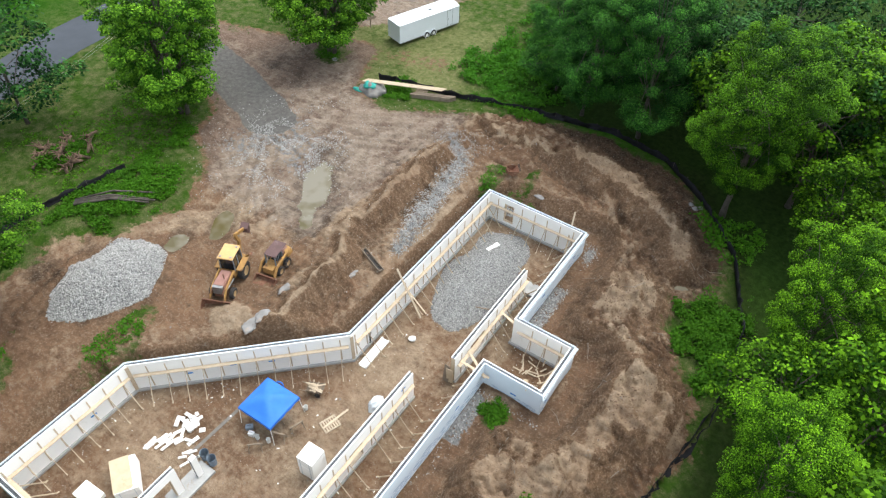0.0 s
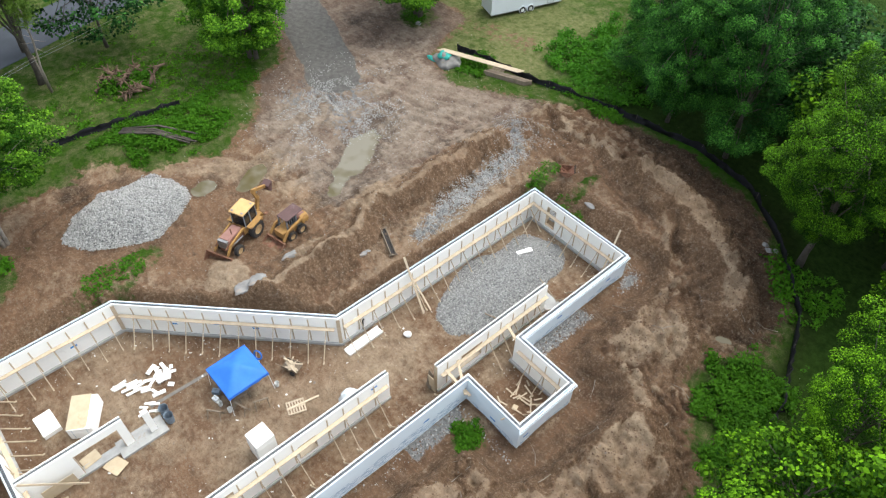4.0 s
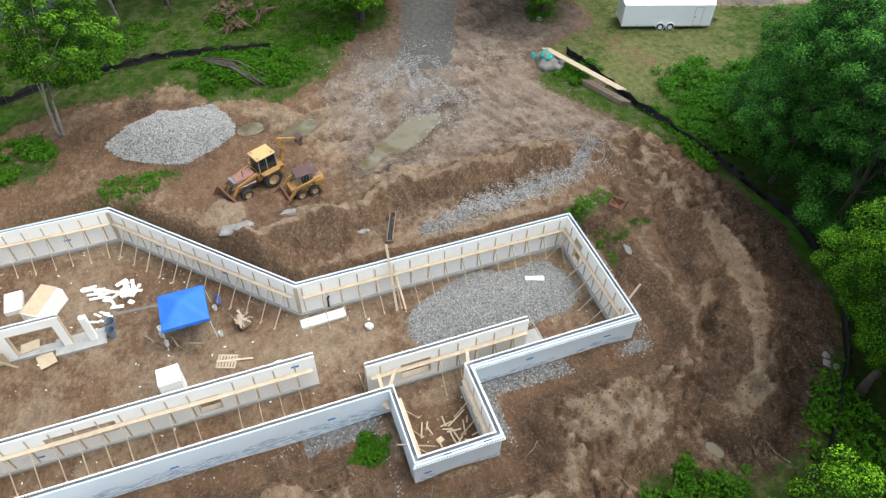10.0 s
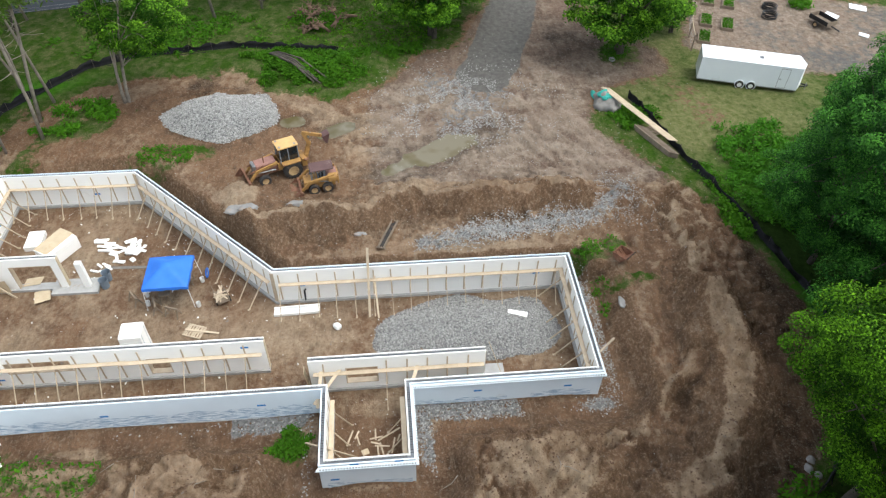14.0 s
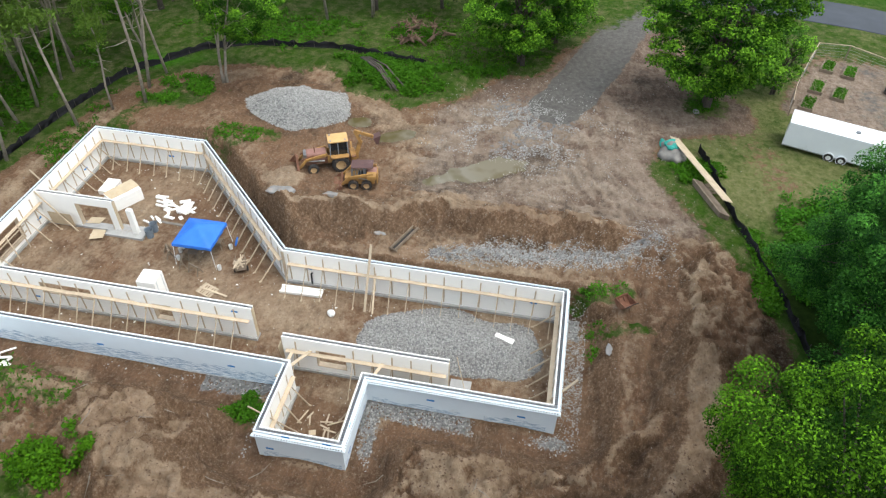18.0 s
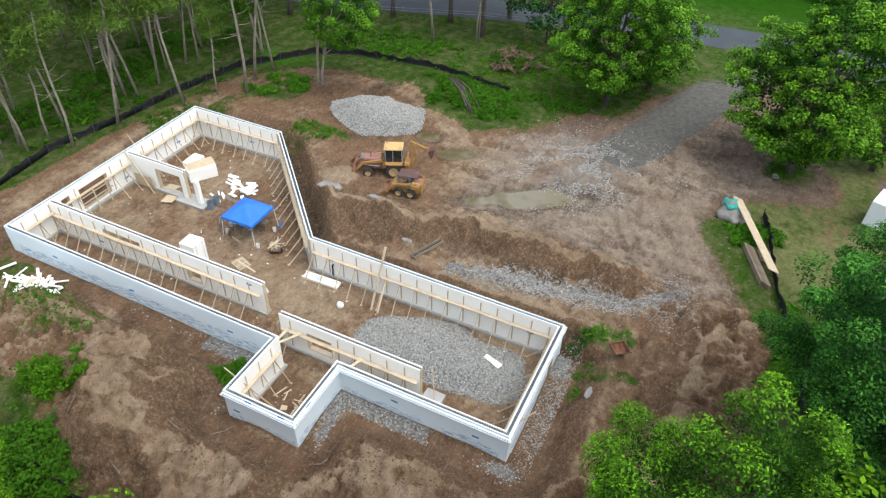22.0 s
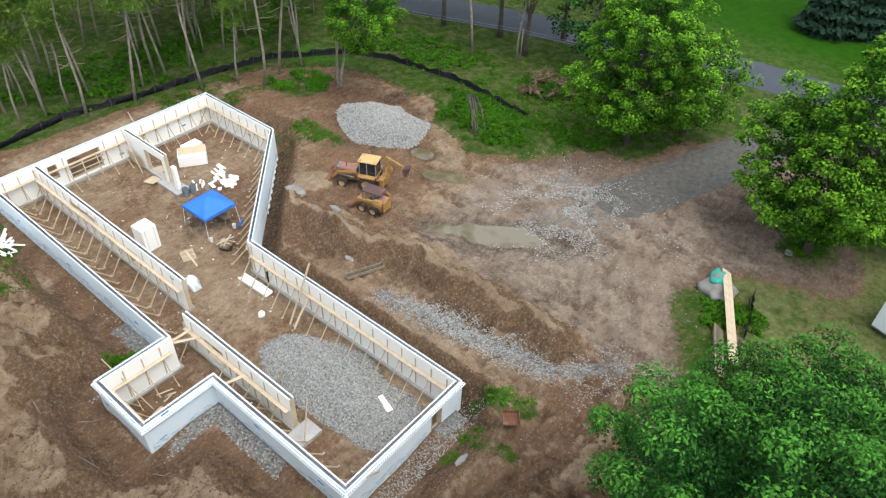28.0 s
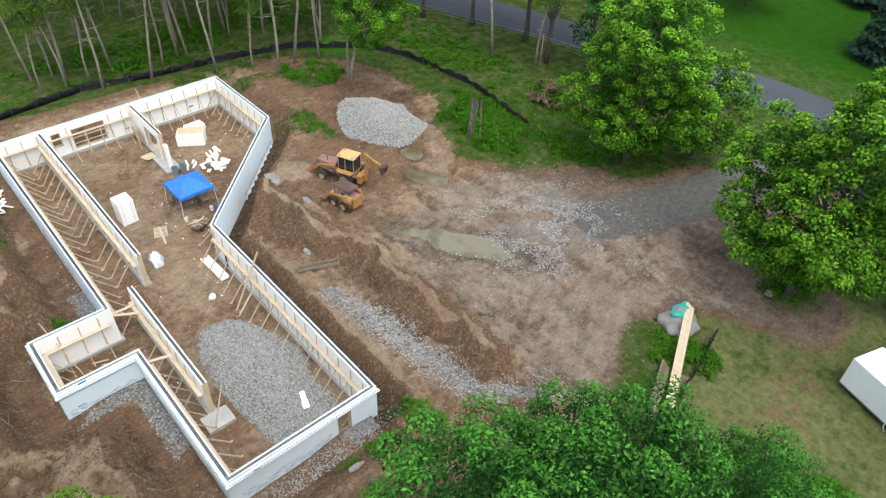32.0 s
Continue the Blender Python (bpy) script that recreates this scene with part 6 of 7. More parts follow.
def skid_steer(m):
    r = thing("skid_steer", m, "small faded yellow skid-steer loader, rusty, parked beside the backhoe", "skid steer")
    Geo().extrude([(-0.46, 0.35), (0.46, 0.35), (0.46, 0.95), (-0.46, 0.95)], -1.05, 1.15).make("body", YELLOW, r, bevel=0.04)
    for s in (-1, 1):
        for x in (-0.46, 0.52):
            wheel(r, x, s * 0.66, 0.40, 0.29)
        Geo().extrude([(s * 0.47, 0.95), (s * 0.8, 0.95), (s * 0.8, 1.32), (s * 0.47, 1.5)], -1.2, -0.55).make("rear_tower", YELLOW, r, "yellow lift-arm tower", bevel=0.03)
        arm = Geo().beam((-1.0, s * 0.68, 1.42), (0.75, s * 0.68, 1.1), 0.14, 0.2).beam((0.72, s * 0.68, 1.18), (1.35, s * 0.68, 0.5), 0.14, 0.18)
        arm.make("lift_arm", YELLOW, r, bevel=0.012)
        Geo().tube([(-0.75, s * 0.6, 0.8), (0.3, s * 0.66, 1.12)], [0.05, 0.035], 8).make("lift_ram", STEEL, r)
    for x, y in ((-0.35, -0.42), (-0.35, 0.42), (0.62, -0.42), (0.62, 0.42)):
        Geo().beam((x, y, 0.95), (x * 0.95, y, 1.84), 0.06, 0.06).make("cage_post", DARK_GREY, r, "dark cage post")
    Geo().box(-1.02, 0.62, -0.52, 0.52, 1.84, 1.9).make("cage_roof", MAROON, r, "brown cage roof", bevel=0.02)
    Geo().box(-0.42, -0.38, -0.4, 0.4, 0.95, 1.84).make("rear_screen", DARK_GREY, r)
    for s in (-1, 1):
        for k in range(5):
            Geo().box(-0.3 + k * 0.2, -0.26 + k * 0.2, s * 0.42 - 0.01, s * 0.42 + 0.01, 0.97, 1.84).make("mesh_bar", DARK_GREY, r)
    Geo().box(-0.3, 0.15, -0.28, 0.28, 0.95, 1.1).make("seat", BLACK, r, bevel=0.03)
    Geo().box(-1.25, -0.5, -0.45, 0.45, 0.95, 1.3).make("engine_cover", FADED_RED, r, "faded brown engine cover", bevel=0.04)
    Geo().box(-1.32, -1.22, -0.5, 0.5, 0.45, 1.3).make("rear_door", YELLOW, r, bevel=0.03)
    b = scoop(1.75, 0.75, 0.5).make("bucket", RUST, r, "rusty bucket flat on the ground")
    b.location = (1.35, 0, 0.02)
    return r


backhoe(pose(-12.05, 0.1, ground_at(-12, 0) - 0.06, 0, 0, -66) @ Matrix.Scale(1.04, 4))
skid_steer(pose(-9.75, 2.55, ground_at(-9.7, 2.4) - 0.03, 0, 0, -78) @ Matrix.Scale(1.05, 4))


# ---- the canopy and what stands under it ----
can = thing("pop_up_canopy", pose(-1.18, -7.15, FLOOR, 0, 0, 1), "bright blue pop-up canopy standing on the earth floor", "canopy")
half, eave, peak = 1.45, 1.95, 2.75
g, n, vs = Geo(), 12, []
for i in range(n + 1):
    for j in range(n + 1):
        u, v = -1 + 2 * i / n, -1 + 2 * j / n
        e = max(abs(u), abs(v))
        sag = 0.10 * math.sin(math.pi * e) * (1 - abs(abs(u) - abs(v))) - 0.13 * math.sin(math.pi * e) * (abs(abs(u) - abs(v)))
        edge = 0.06 * (1 - (min(abs(u), abs(v))) ** 2) if e > 0.99 else 0
        vs.append((u * half, v * half, eave + (peak - eave) * (1 - e) + sag + edge * 0.5))
g.add(vs, [(i * (n + 1) + j, (i + 1) * (n + 1) + j, (i + 1) * (n + 1) + j + 1, i * (n + 1) + j + 1) for i in range(n) for j in range(n)])
g.make("roof_cloth", BLUE_CLOTH, can, "blue cloth roof, slightly sagging", smooth=True)
for k, (ax, ay, bx, by) in enumerate(((-1, -1, 1, -1), (1, -1, 1, 1), (1, 1, -1, 1), (-1, 1, -1, -1))):
    v, vs = Geo(), []
    for i in range(13):
        s = i / 12
        x, y = (ax + (bx - ax) * s) * half, (ay + (by - ay) * s) * half
        wv = 0.02 * math.sin(s * 19 + k)
        vs += [(x * 1.002, y * 1.002, eave + 0.03 + 0.02 * math.sin(math.pi * s)), (x * 1.01 + wv, y * 1.01 + wv, eave - 0.2 + 0.02 * math.sin(s * 25))]
    v.add(vs, [(2 * i, 2 * i + 1, 2 * i + 3, 2 * i + 2) for i in range(12)])
    v.make("valance", BLUE_CLOTH, can)
    Geo().tube([(ax * half * 0.97, ay * half * 0.97, eave + 0.0), (ax * half * 1.06, ay * half * 1.06, 0.0)], [0.022, 0.022], 6).make("leg", WHITE_PLASTIC, can, "thin white leg")
    Geo().tube([(ax * half * 0.97, ay * half * 0.97, eave - 0.05), (bx * half * 0.97, by * half * 0.97, eave - 0.05)], [0.014, 0.014], 5).make("eave_bar", STEEL, can)


def work_table(x, y, turn, w, d, h, label):
    t = thing("work_table", pose(x, y, FLOOR, 0, 0, turn), label, "table")
    Geo().box(-w / 2, w / 2, -d / 2, d / 2, h - 0.04, h).make("tabletop", OLD_WOOD, t, bevel=0.006)
    for a, b in ((-1, -1), (1, -1), (1, 1), (-1, 1)):
        Geo().beam((a * w * 0.44, b * d * 0.4, h - 0.04), (a * w * 0.5, b * d * 0.5, 0), 0.04, 0.06).make("leg", OLD_WOOD, t)
    Geo().box(-w * 0.42, w * 0.42, -0.02, 0.02, 0.25, 0.31).make("stretcher", OLD_WOOD, t)


work_table(-0.9, -7.6, 5, 1.6, 0.75, 0.8, "rough dark wooden work table under the canopy")
work_table(-1.9, -6.6, 92, 1.2, 0.6, 0.75, "rough dark wooden work table under the canopy")


def sawhorse(x, y, turn):
    t = thing("sawhorse", pose(x, y, FLOOR, 0, 0, turn), "grey weathered timber sawhorse standing on earth", "sawhorse", "sawhorses")
    Geo().box(-0.5, 0.5, -0.045, 0.045, 0.66, 0.75).make("beam", OLD_WOOD, t, bevel=0.004)
    for a in (-0.4, 0.4):
        for b in (-1, 1):
            Geo().beam((a, b * 0.03, 0.7), (a * 1.1, b * 0.28, 0), 0.04, 0.085).make("leg", OLD_WOOD, t)
        Geo().beam((a, -0.14, 0.4), (a, 0.14, 0.4), 0.03, 0.07).make("tie", OLD_WOOD, t)


sawhorse(0.35, -8.1, 20)
sawhorse(0.9, -6.9, 70)
sawhorse(-0.4, -9.6, 40)


def bucket(x, y, mat, label, r=0.15, h=0.36, m=None):
    t = thing("bucket", m or pose(x, y, FLOOR), label, "bucket", "buckets")
    Geo().ring((0, 0, 0), (0, 0, 1), [(0.0, 0.01), (0.0, r * 0.86), (h, r), (h + 0.01, r * 1.05), (h - 0.01, r * 1.06), (h - 0.03, r * 0.96), (0.03, r * 0.8), (0.03, 0.01)], 16).make("pail", mat, t)
    Geo().tube([(r * math.cos(a), r * math.sin(a) * 0.25 - 0.02, h - 0.02 - abs(math.sin(a)) * 0.12) for a in (0, 0.6, 1.2, 1.9, 2.5, 3.14)], [0.006] * 6, 4).make("handle", STEEL, t)


for x, y in ((-0.9, -8.95), (0.25, -5.35), (-2.0, -5.45), (-0.1, -8.7)):
    bucket(x, y, WHITE_PLASTIC, "white plastic pail on the earth floor")
for x, y in ((-2.7, -11.95), (-2.0, -11.95)):
    bucket(x, y, GREY_PLASTIC, "blue-grey plastic drum beside the door post", 0.3, 0.75)
hose = thing("hose_coil", pose(-2.45, -5.15, FLOOR + 0.38, 68, 0, 20), "coil of bright blue hose leaning by the canopy", "hose")
Geo().ring((0, 0, 0), (0, 0, 1), [(0.05 * math.cos(a), 0.32 + 0.06 * math.sin(a)) for a in (0, 1.05, 2.1, 3.14, 4.2, 5.2, 6.283)], 22).make("coil", BLUE_CLOTH, hose, smooth=True)
box_spots = ((-1.4, -9.0, 0.42, 0.3, WHITE_PLASTIC, 15), (-1.9, -8.7, 0.5, 0.28, GREY_PLASTIC, 40), (-2.3, -7.4, 0.45, 0.4, DARK_GREY, 5))
for x, y, w, h, mat, turn in box_spots:
    t = thing("tool_box", pose(x, y, FLOOR, 0, 0, turn), "plastic tool box standing beneath the canopy's edge", "tool box", "tool boxes")
    Geo().box(-w / 2, w / 2, -w / 3, w / 3, 0, h).make("body", mat, t, bevel=0.02)
    Geo().box(-w / 2 - 0.01, w / 2 + 0.01, -w / 3 - 0.01, w / 3 + 0.01, h, h + 0.04).make("lid", mat, t, bevel=0.01)
    Geo().tube([(-0.1, 0, h + 0.04), (-0.1, 0, h + 0.1), (0.1, 0, h + 0.1), (0.1, 0, h + 0.04)], [0.012] * 4, 6).make("handle", BLACK, t)

# wheelbarrow-like cart with split timber
cart = thing("timber_cart", pose(-0.15, -3.85, FLOOR, 0, 0, 25), "low cart heaped with offcuts of timber", "cart")
Geo().box(-0.6, 0.6, -0.38, 0.38, 0.35, 0.41).make("bed", OLD_WOOD, cart, bevel=0.01)
for s in (-1, 1):
    Geo().box(-0.6, 0.6, s * 0.38 - 0.02, s * 0.38 + 0.02, 0.41, 0.6).make("side_board", OLD_WOOD, cart)
    Geo().ring((0.25, s * 0.45, 0.2), (0, 1, 0), [(-0.05, 0.02), (-0.05, 0.17), (-0.03, 0.2), (0.03, 0.2), (0.05, 0.17), (0.05, 0.02)], 14).make("wheel", TYRE, cart)
    Geo().beam((-0.55, s * 0.3, 0.36), (-1.1, s * 0.34, 0.5), 0.04, 0.05).make("handle", OLD_WOOD, cart)
for k in range(16):
    t = thing("timber_offcut", pose(-0.15 + rnd(-0.35, 0.35), -3.85 + rnd(-0.25, 0.25), FLOOR + 0.47 + 0.022 * k, rnd(-6, 6), rnd(-8, 8), rnd(0, 180)), "short pale timber offcut on the cart", "offcut", "timber offcuts")
    w = rnd(0.25, 0.5)
    Geo().box(-w, w, -0.045, 0.045, 0, 0.04).make("piece", LUMBER, t)
board = thing("plywood_offcut", pose(0.35, -3.55, FLOOR, -62, 0, 30), "square plywood offcut leaning on the cart", "board")
Geo().box(-0.3, 0.3, 0, 0.5, 0, 0.018).make("sheet", PLY, board)


# ---- stacks, boards, foam ----
def foam_stack(x, y, turn, w, d, layers, each, label, wrapped=True):
    t = thing("foam_block_stack", pose(x, y, FLOOR, 0, 0, turn), label, "foam stack", "foam stacks")
    for k in range(layers):
        Geo().box(-w / 2 + rnd(-0.01, 0.01), w / 2 + rnd(-0.01, 0.01), -d / 2 + rnd(-0.01, 0.01), d / 2 + rnd(-0.01, 0.01), k * each + 0.004, (k + 1) * each).make("foam_block", FOAM, t, bevel=0.015)
    if wrapped:
        for s in (-0.3, 0.3):
            Geo().box(s * w - 0.02, s * w + 0.02, -d / 2 - 0.015, d / 2 + 0.015, 0, layers * each + 0.006).make("strap", PLASTIC, t, "plastic strap")
    return t


foam_stack(3.75, -8.45, 3, 1.25, 1.3, 5, 0.42, "tall strapped stack of white foam form blocks")
foam_stack(-6.75, -18.0, 3, 1.7, 1.1, 2, 0.2, "low wrapped bundle of white foam forms")
st = foam_stack(-5.5, -15.95, 57, 1.5, 2.45, 3, 0.36, "stack of white foam forms under a plywood sheet")
ply = thing("plywood_sheet", pose(-5.65, -16.1, FLOOR + 1.09, 1, 1, 59), "plywood sheet lying on the foam stack", "plywood", "plywood sheets")
Geo().box(-0.61, 0.61, -1.22, 1.22, 0, 0.02).make("sheet", PLY, ply)
for x, y, turn, a, w, h in ((-2.75, -16.9, 8, -14, 1.1, 1.0), (-1.75, -18.9, 0, -86, 1.9, 1.2), (-1.35, -15.9, 20, -8, 1.0, 1.3)):
    t = thing("plywood_sheet", pose(x, y, 0.0 if a < -50 else FLOOR + 0.12, 0, a, turn), "plywood sheet leaning by the door opening", "plywood", "plywood sheets")
    Geo().box(-h / 2 if a > -50 else 0, h / 2 if a > -50 else h, -w / 2, w / 2, 0, 0.02).make("sheet", PLY, t)


def foam_scrap(x, y, z, turn, w, d, h, tilt=0.0):
    t = thing("foam_offcut", pose(x, y, z, tilt, tilt * 0.7, turn), "white foam offcut lying on the earth", "foam offcut", "foam offcuts")
    g = Geo().box(-w / 2, w / 2, -d / 2, d / 2, 0, h)
    if w > 0.5:
        for k in range(int(w / 0.2)):
            g.box(-w / 2 + 0.05 + k * 0.2, -w / 2 + 0.12 + k * 0.2, -d / 4, d / 4, h, h + 0.02)
    g.make("foam", FOAM, t)


rr = random.Random(3)
for k in range(34):
    foam_scrap(-5.4 + rr.gauss(0, 0.5), -10.75 + rr.gauss(0, 0.42), FLOOR + 0.01 + 0.012 * k * (k < 20), rr.uniform(0, 180), rr.uniform(0.25, 0.9), rr.uniform(0.12, 0.3), 0.07, rr.uniform(-9, 9))
for k in range(11):
    foam_scrap(-6.7 + 0.17 * k + rr.uniform(-0.08, 0.08), -13.6 + 0.17 * k + rr.uniform(-0.4, 0.5), FLOOR + 0.0 + 0.06 * (k % 2), 80 + rr.uniform(-16, 16), rr.uniform(0.6, 1.1), 0.17, 0.1)
for k in range(7):
    foam_scrap(-3.6 + rr.gauss(0, 0.5), -12.6 + rr.gauss(0, 0.5), FLOOR, 60 + rr.uniform(-20, 20), rr.uniform(0.4, 0.8), 0.14, 0.1)
foam_scrap(2.75, 15.6, ground_at(2.75, 15.6), 72, 0.95, 0.32, 0.12, 3)
foam_scrap(2.95, 16.15, ground_at(2.95, 16.15), 72, 0.5, 0.4, 0.1, 2)
bag = thing("paper_sack", pose(2.82, 3.9, FLOOR, 0, 0, 40), "crumpled white sack on the earth floor", "sack")
bm = bmesh.new()
bmesh.ops.create_icosphere(bm, subdivisions=3, radius=0.26)
for v in bm.verts:
    v.co = Vector((v.co.x * 1.2, v.co.y * 0.9, max(v.co.z, -0.18) * 0.8)) * (1 + 0.22 * noise.noise(v.co * 6))
    v.co.z += 0.14
me = bpy.data.meshes.new("sack")
bm.to_mesh(me)
bm.free()
me.materials.append(WHITE_PLASTIC)
new("sack", me).parent = bag
tray = thing("foam_trough", pose(1.22, 1.2, FLOOR, 0, 0, 92), "long white foam trough on the floor beside the wall", "foam trough")
Geo().box(-1.5, 1.5, -0.32, 0.32, 0, 0.09).make("base", FOAM, tray, bevel=0.01)
for s in (-1, 1):
    Geo().box(-1.5, 1.5, s * 0.29 - 0.05, s * 0.29 + 0.05, 0.09, 0.24).make("side", FOAM, tray, bevel=0.01)
Geo().box(-0.9, 0.7, -0.2, 0.22, 0.09, 0.11).make("plastic_scrap", PLASTIC, tray)
pipe = thing("drain_pipe", pose(0.42, 1.75, 0), "short black pipe standing against the wall", "pipe")
Geo().tube([(0, 0, FLOOR), (0, 0.02, 0.95), (0.02, 0.12, 1.1)], [0.06, 0.06, 0.06], 12).make("tube", BLACK, pipe, smooth=True)


def pallet(x, y, z, turn, mat, label):
    t = thing("pallet", pose(x, y, z, 0, 0, turn), label, "pallet", "pallets")
    for k in range(7):
        Geo().box(-0.6 + k * 0.185, -0.6 + k * 0.185 + 0.095, -0.5, 0.5, 0.1, 0.122).make("slat", mat, t)
    for y0 in (-0.5, -0.045, 0.41):
        Geo().box(-0.6, 0.61, y0, y0 + 0.09, 0.02, 0.1).make("bearer", mat, t)
    for k in (0, 3, 6):
        Geo().box(-0.6 + k * 0.185, -0.6 + k * 0.185 + 0.095, -0.5, 0.5, 0.0, 0.02).make("slat", mat, t)


pallet(2.45, -5.3, FLOOR, 70, LUMBER, "pale wooden pallet lying on the earth")
pallet(-15.2, 30.4, ground_at(-15.2, 30.4), 20, OLD_WOOD, "weathered pallet among weeds")


def long_board(a, b, w, h, label, mat=LUMBER, up=(0, 0, 1), name="timber_board"):
    t = thing(name, Matrix.Translation(a), label, "timber", "timber boards")
    Geo().beam((0, 0, 0), Vector(b) - Vector(a), w, h, up).make("board", mat, t)
    return t


long_board((2.3, -5.9, FLOOR + 0.14), (2.75, -3.7, FLOOR + 0.1), 0.14, 0.04, "pale board lying across the pallet")
long_board((2.08, 6.02, FLOOR), (-0.16, 6.11, 4.05), 0.16, 0.045, "long pale raking prop leaning over the wall", name="raking_prop")
long_board((2.2, 6.6, FLOOR), (0.35, 6.45, 1.9), 0.12, 0.04, "raking prop against the wall brace", name="raking_prop")
long_board((8.6, 17.6, FLOOR), (7.9, 20.3, 3.6), 0.13, 0.05, "long prop leaning over the north wall", name="raking_prop")
long_board((12.2, 5.2, FLOOR), (13.1, 2.75, 3.35), 0.1, 0.05, "prop leaning over the bay wall", up=(1, 0, 0), name="raking_prop")
long_board((-3.6, -19.4, FLOOR), (-3.4, -21.5, 3.6), 0.12, 0.05, "prop leaning over the south wall", up=(1, 0, 0), name="raking_prop")
long_board((-1.4, -17.6, FLOOR), (-1.85, -20.4, 2.9), 0.14, 0.05, "raking prop by the room wall", up=(1, 0, 0), name="raking_prop")
for k in range(7):
    x, y, a = rr.uniform(10.6, 13.0), rr.uniform(4.2, 7.6), rr.uniform(0, 3.14)
    w = rr.uniform(0.3, 0.8)
    long_board((x - w * math.cos(a), y - w * math.sin(a), FLOOR + 0.03), (x + w * math.cos(a), y + w * math.sin(a), FLOOR + 0.05), 0.09, 0.04, "short timber offcut on the bay's earth floor", name="timber_offcut")
t = thing("timber_block", pose(11.9, 5.6, FLOOR, 0, 0, 20), "square plywood offcut on the bay floor", "offcut")
Geo().box(-0.17, 0.17, -0.2, 0.2, 0, 0.02).make("sheet", PLY, t)
# walers that cross between the store wall and the bay
for a, b in (((7.35, 3.2, 1.78), (10.1, 3.1, 1.78)), ((7.4, 4.4, 1.82), (9.9, 2.9, 1.86)), ((7.4, 8.9, 1.76), (9.3, 8.3, 1.76))):
    long_board(a, b, 0.2, 0.045, "pale timber tie plank between two walls", name="tie_plank")
for k, (x, y, z, turn, tall) in enumerate(((7.35, 2.35, 0, 4, 1.9), (7.0, 2.25, 0, -8, 1.7))):
    t = thing("timber_bulkhead", pose(x, y, FLOOR, 6 - 14 * k, 0, turn), "plywood stop board at the end of the wall", "board")
    Geo().box(-0.26, 0.26, -0.02, 0.02, 0, tall).make("sheet", PLY if k == 0 else OLD_WOOD, t)
pad = thing("concrete_pad", pose(7.45, 13.45, FLOOR), "grey concrete pad at the end of the store wall", "pad", "", "structure")
Geo().box(-0.85, 0.85, -0.55, 0.75, -0.05, 0.26).make("slab", CONCRETE, pad, bevel=0.02)
long_board((7.9, 14.1, 0.0), (6.6, 13.2, 2.3), 0.07, 0.04, "prop leaning on the wall end", up=(0, 1, 0), name="raking_prop")
long_board((5.2, 9.2, 0.2), (6.3, 9.6, 0.22), 0.1, 0.04, "weathered board on the gravel", OLD_WOOD)
# strip footing for a wall not yet built
t = thing("strip_footing", pose(-3.7, -9.9, FLOOR, 0, 0, 88), "buried grey concrete strip across the floor", "footing", "", "structure")
Geo().box(-2.6, 2.4, -0.13, 0.13, -0.1, 0.02).make("strip", OLD_CONCRETE, t)
for k in range(9):
    x = 4.6 + 0.12 * (k % 3)
    long_board((x, -17.2 + 0.1 * k, FLOOR + 0.03 + 0.045 * (k // 3)), (x + 0.03, -13.4 + 0.15 * k, FLOOR + 0.03 + 0.045 * (k // 3)), 0.1, 0.04, "weathered board stacked along the hall wall", OLD_WOOD)
# sills and trestle inside the south opening
for z in (0.9, 1.45):
    long_board((0.3, -20.3, z), (3.3, -20.3, z), 0.04, 0.09, "timber rail across the wall opening", name="opening_rail")
for x in (0.9, 2.2):
    long_board((x, -20.05, FLOOR), (x, -20.3, 1.9), 0.09, 0.04, "timber stud in the wall opening", name="opening_stud")


def rumpled(name, x, y, z, rx, ry, high, mat, label, category, seed, sub=4):
    t = thing(name, pose(x, y, z), label, category)
    bm = bmesh.new()
    bmesh.ops.create_icosphere(bm, subdivisions=sub, radius=1.0)
    off = Vector((seed * 3.7, seed * 1.3, 0))
    for v in bm.verts:
        p = v.co.copy()
        f = 1 + 0.32 * noise.noise(p * 1.3 + off) + 0.16 * noise.noise(p * 3.4 + off) + 0.06 * noise.noise(p * 9 + off)
        v.co = Vector((p.x * rx * f, p.y * ry * f, max(p.z * high * f, -0.2)))
    for f in bm.faces:
        f.smooth = True
    me = bpy.data.meshes.new("lump")
    bm.to_mesh(me)
    bm.free()
    me.materials.append(mat)
    ob = new("lump", me)
    ob.parent = t
    return t


rumpled("plastic_heap", 4.15, -2.25, FLOOR, 0.5, 0.7, 0.75, PLASTIC, "crumpled heap of grey plastic sheeting", "plastic", 1)
rumpled("concrete_spill", -6.7, -3.3, ground_at(-6.7, -3.3) - 0.02, 0.55, 0.75, 0.16, CRUST, "pale hardened concrete spill on earth", "concrete", 2)
rumpled("concrete_spill", -6.3, -2.3, ground_at(-6.3, -2.3) - 0.02, 0.55, 0.65, 0.2, CRUST, "pale hardened concrete spill on earth", "concrete", 3)
rumpled("concrete_spill", -7.3, 1.0, ground_at(-7.3, 1.0) - 0.02, 0.3, 0.75, 0.2, CRUST, "pale hardened concrete spill on earth", "concrete", 4)
rumpled("concrete_spill", -4.3, 5.6, ground_at(-4.3, 5.6) - 0.02, 0.3, 0.6, 0.12, CRUST, "pale hardened concrete spill on earth", "concrete", 5)
rumpled("boulder", -19.5, 27.4, ground_at(-19.5, 27.4) - 0.1, 1.5, 1.25, 1.05, BOULDER, "large grey boulder-like gravel mound among weeds", "boulder", 6)
rumpled("netting_heap", -19.75, 27.15, ground_at(-19.6, 27.3) + 0.72, 0.75, 0.6, 0.38, TEAL, "teal netting bundled on the boulder", "netting", 7)
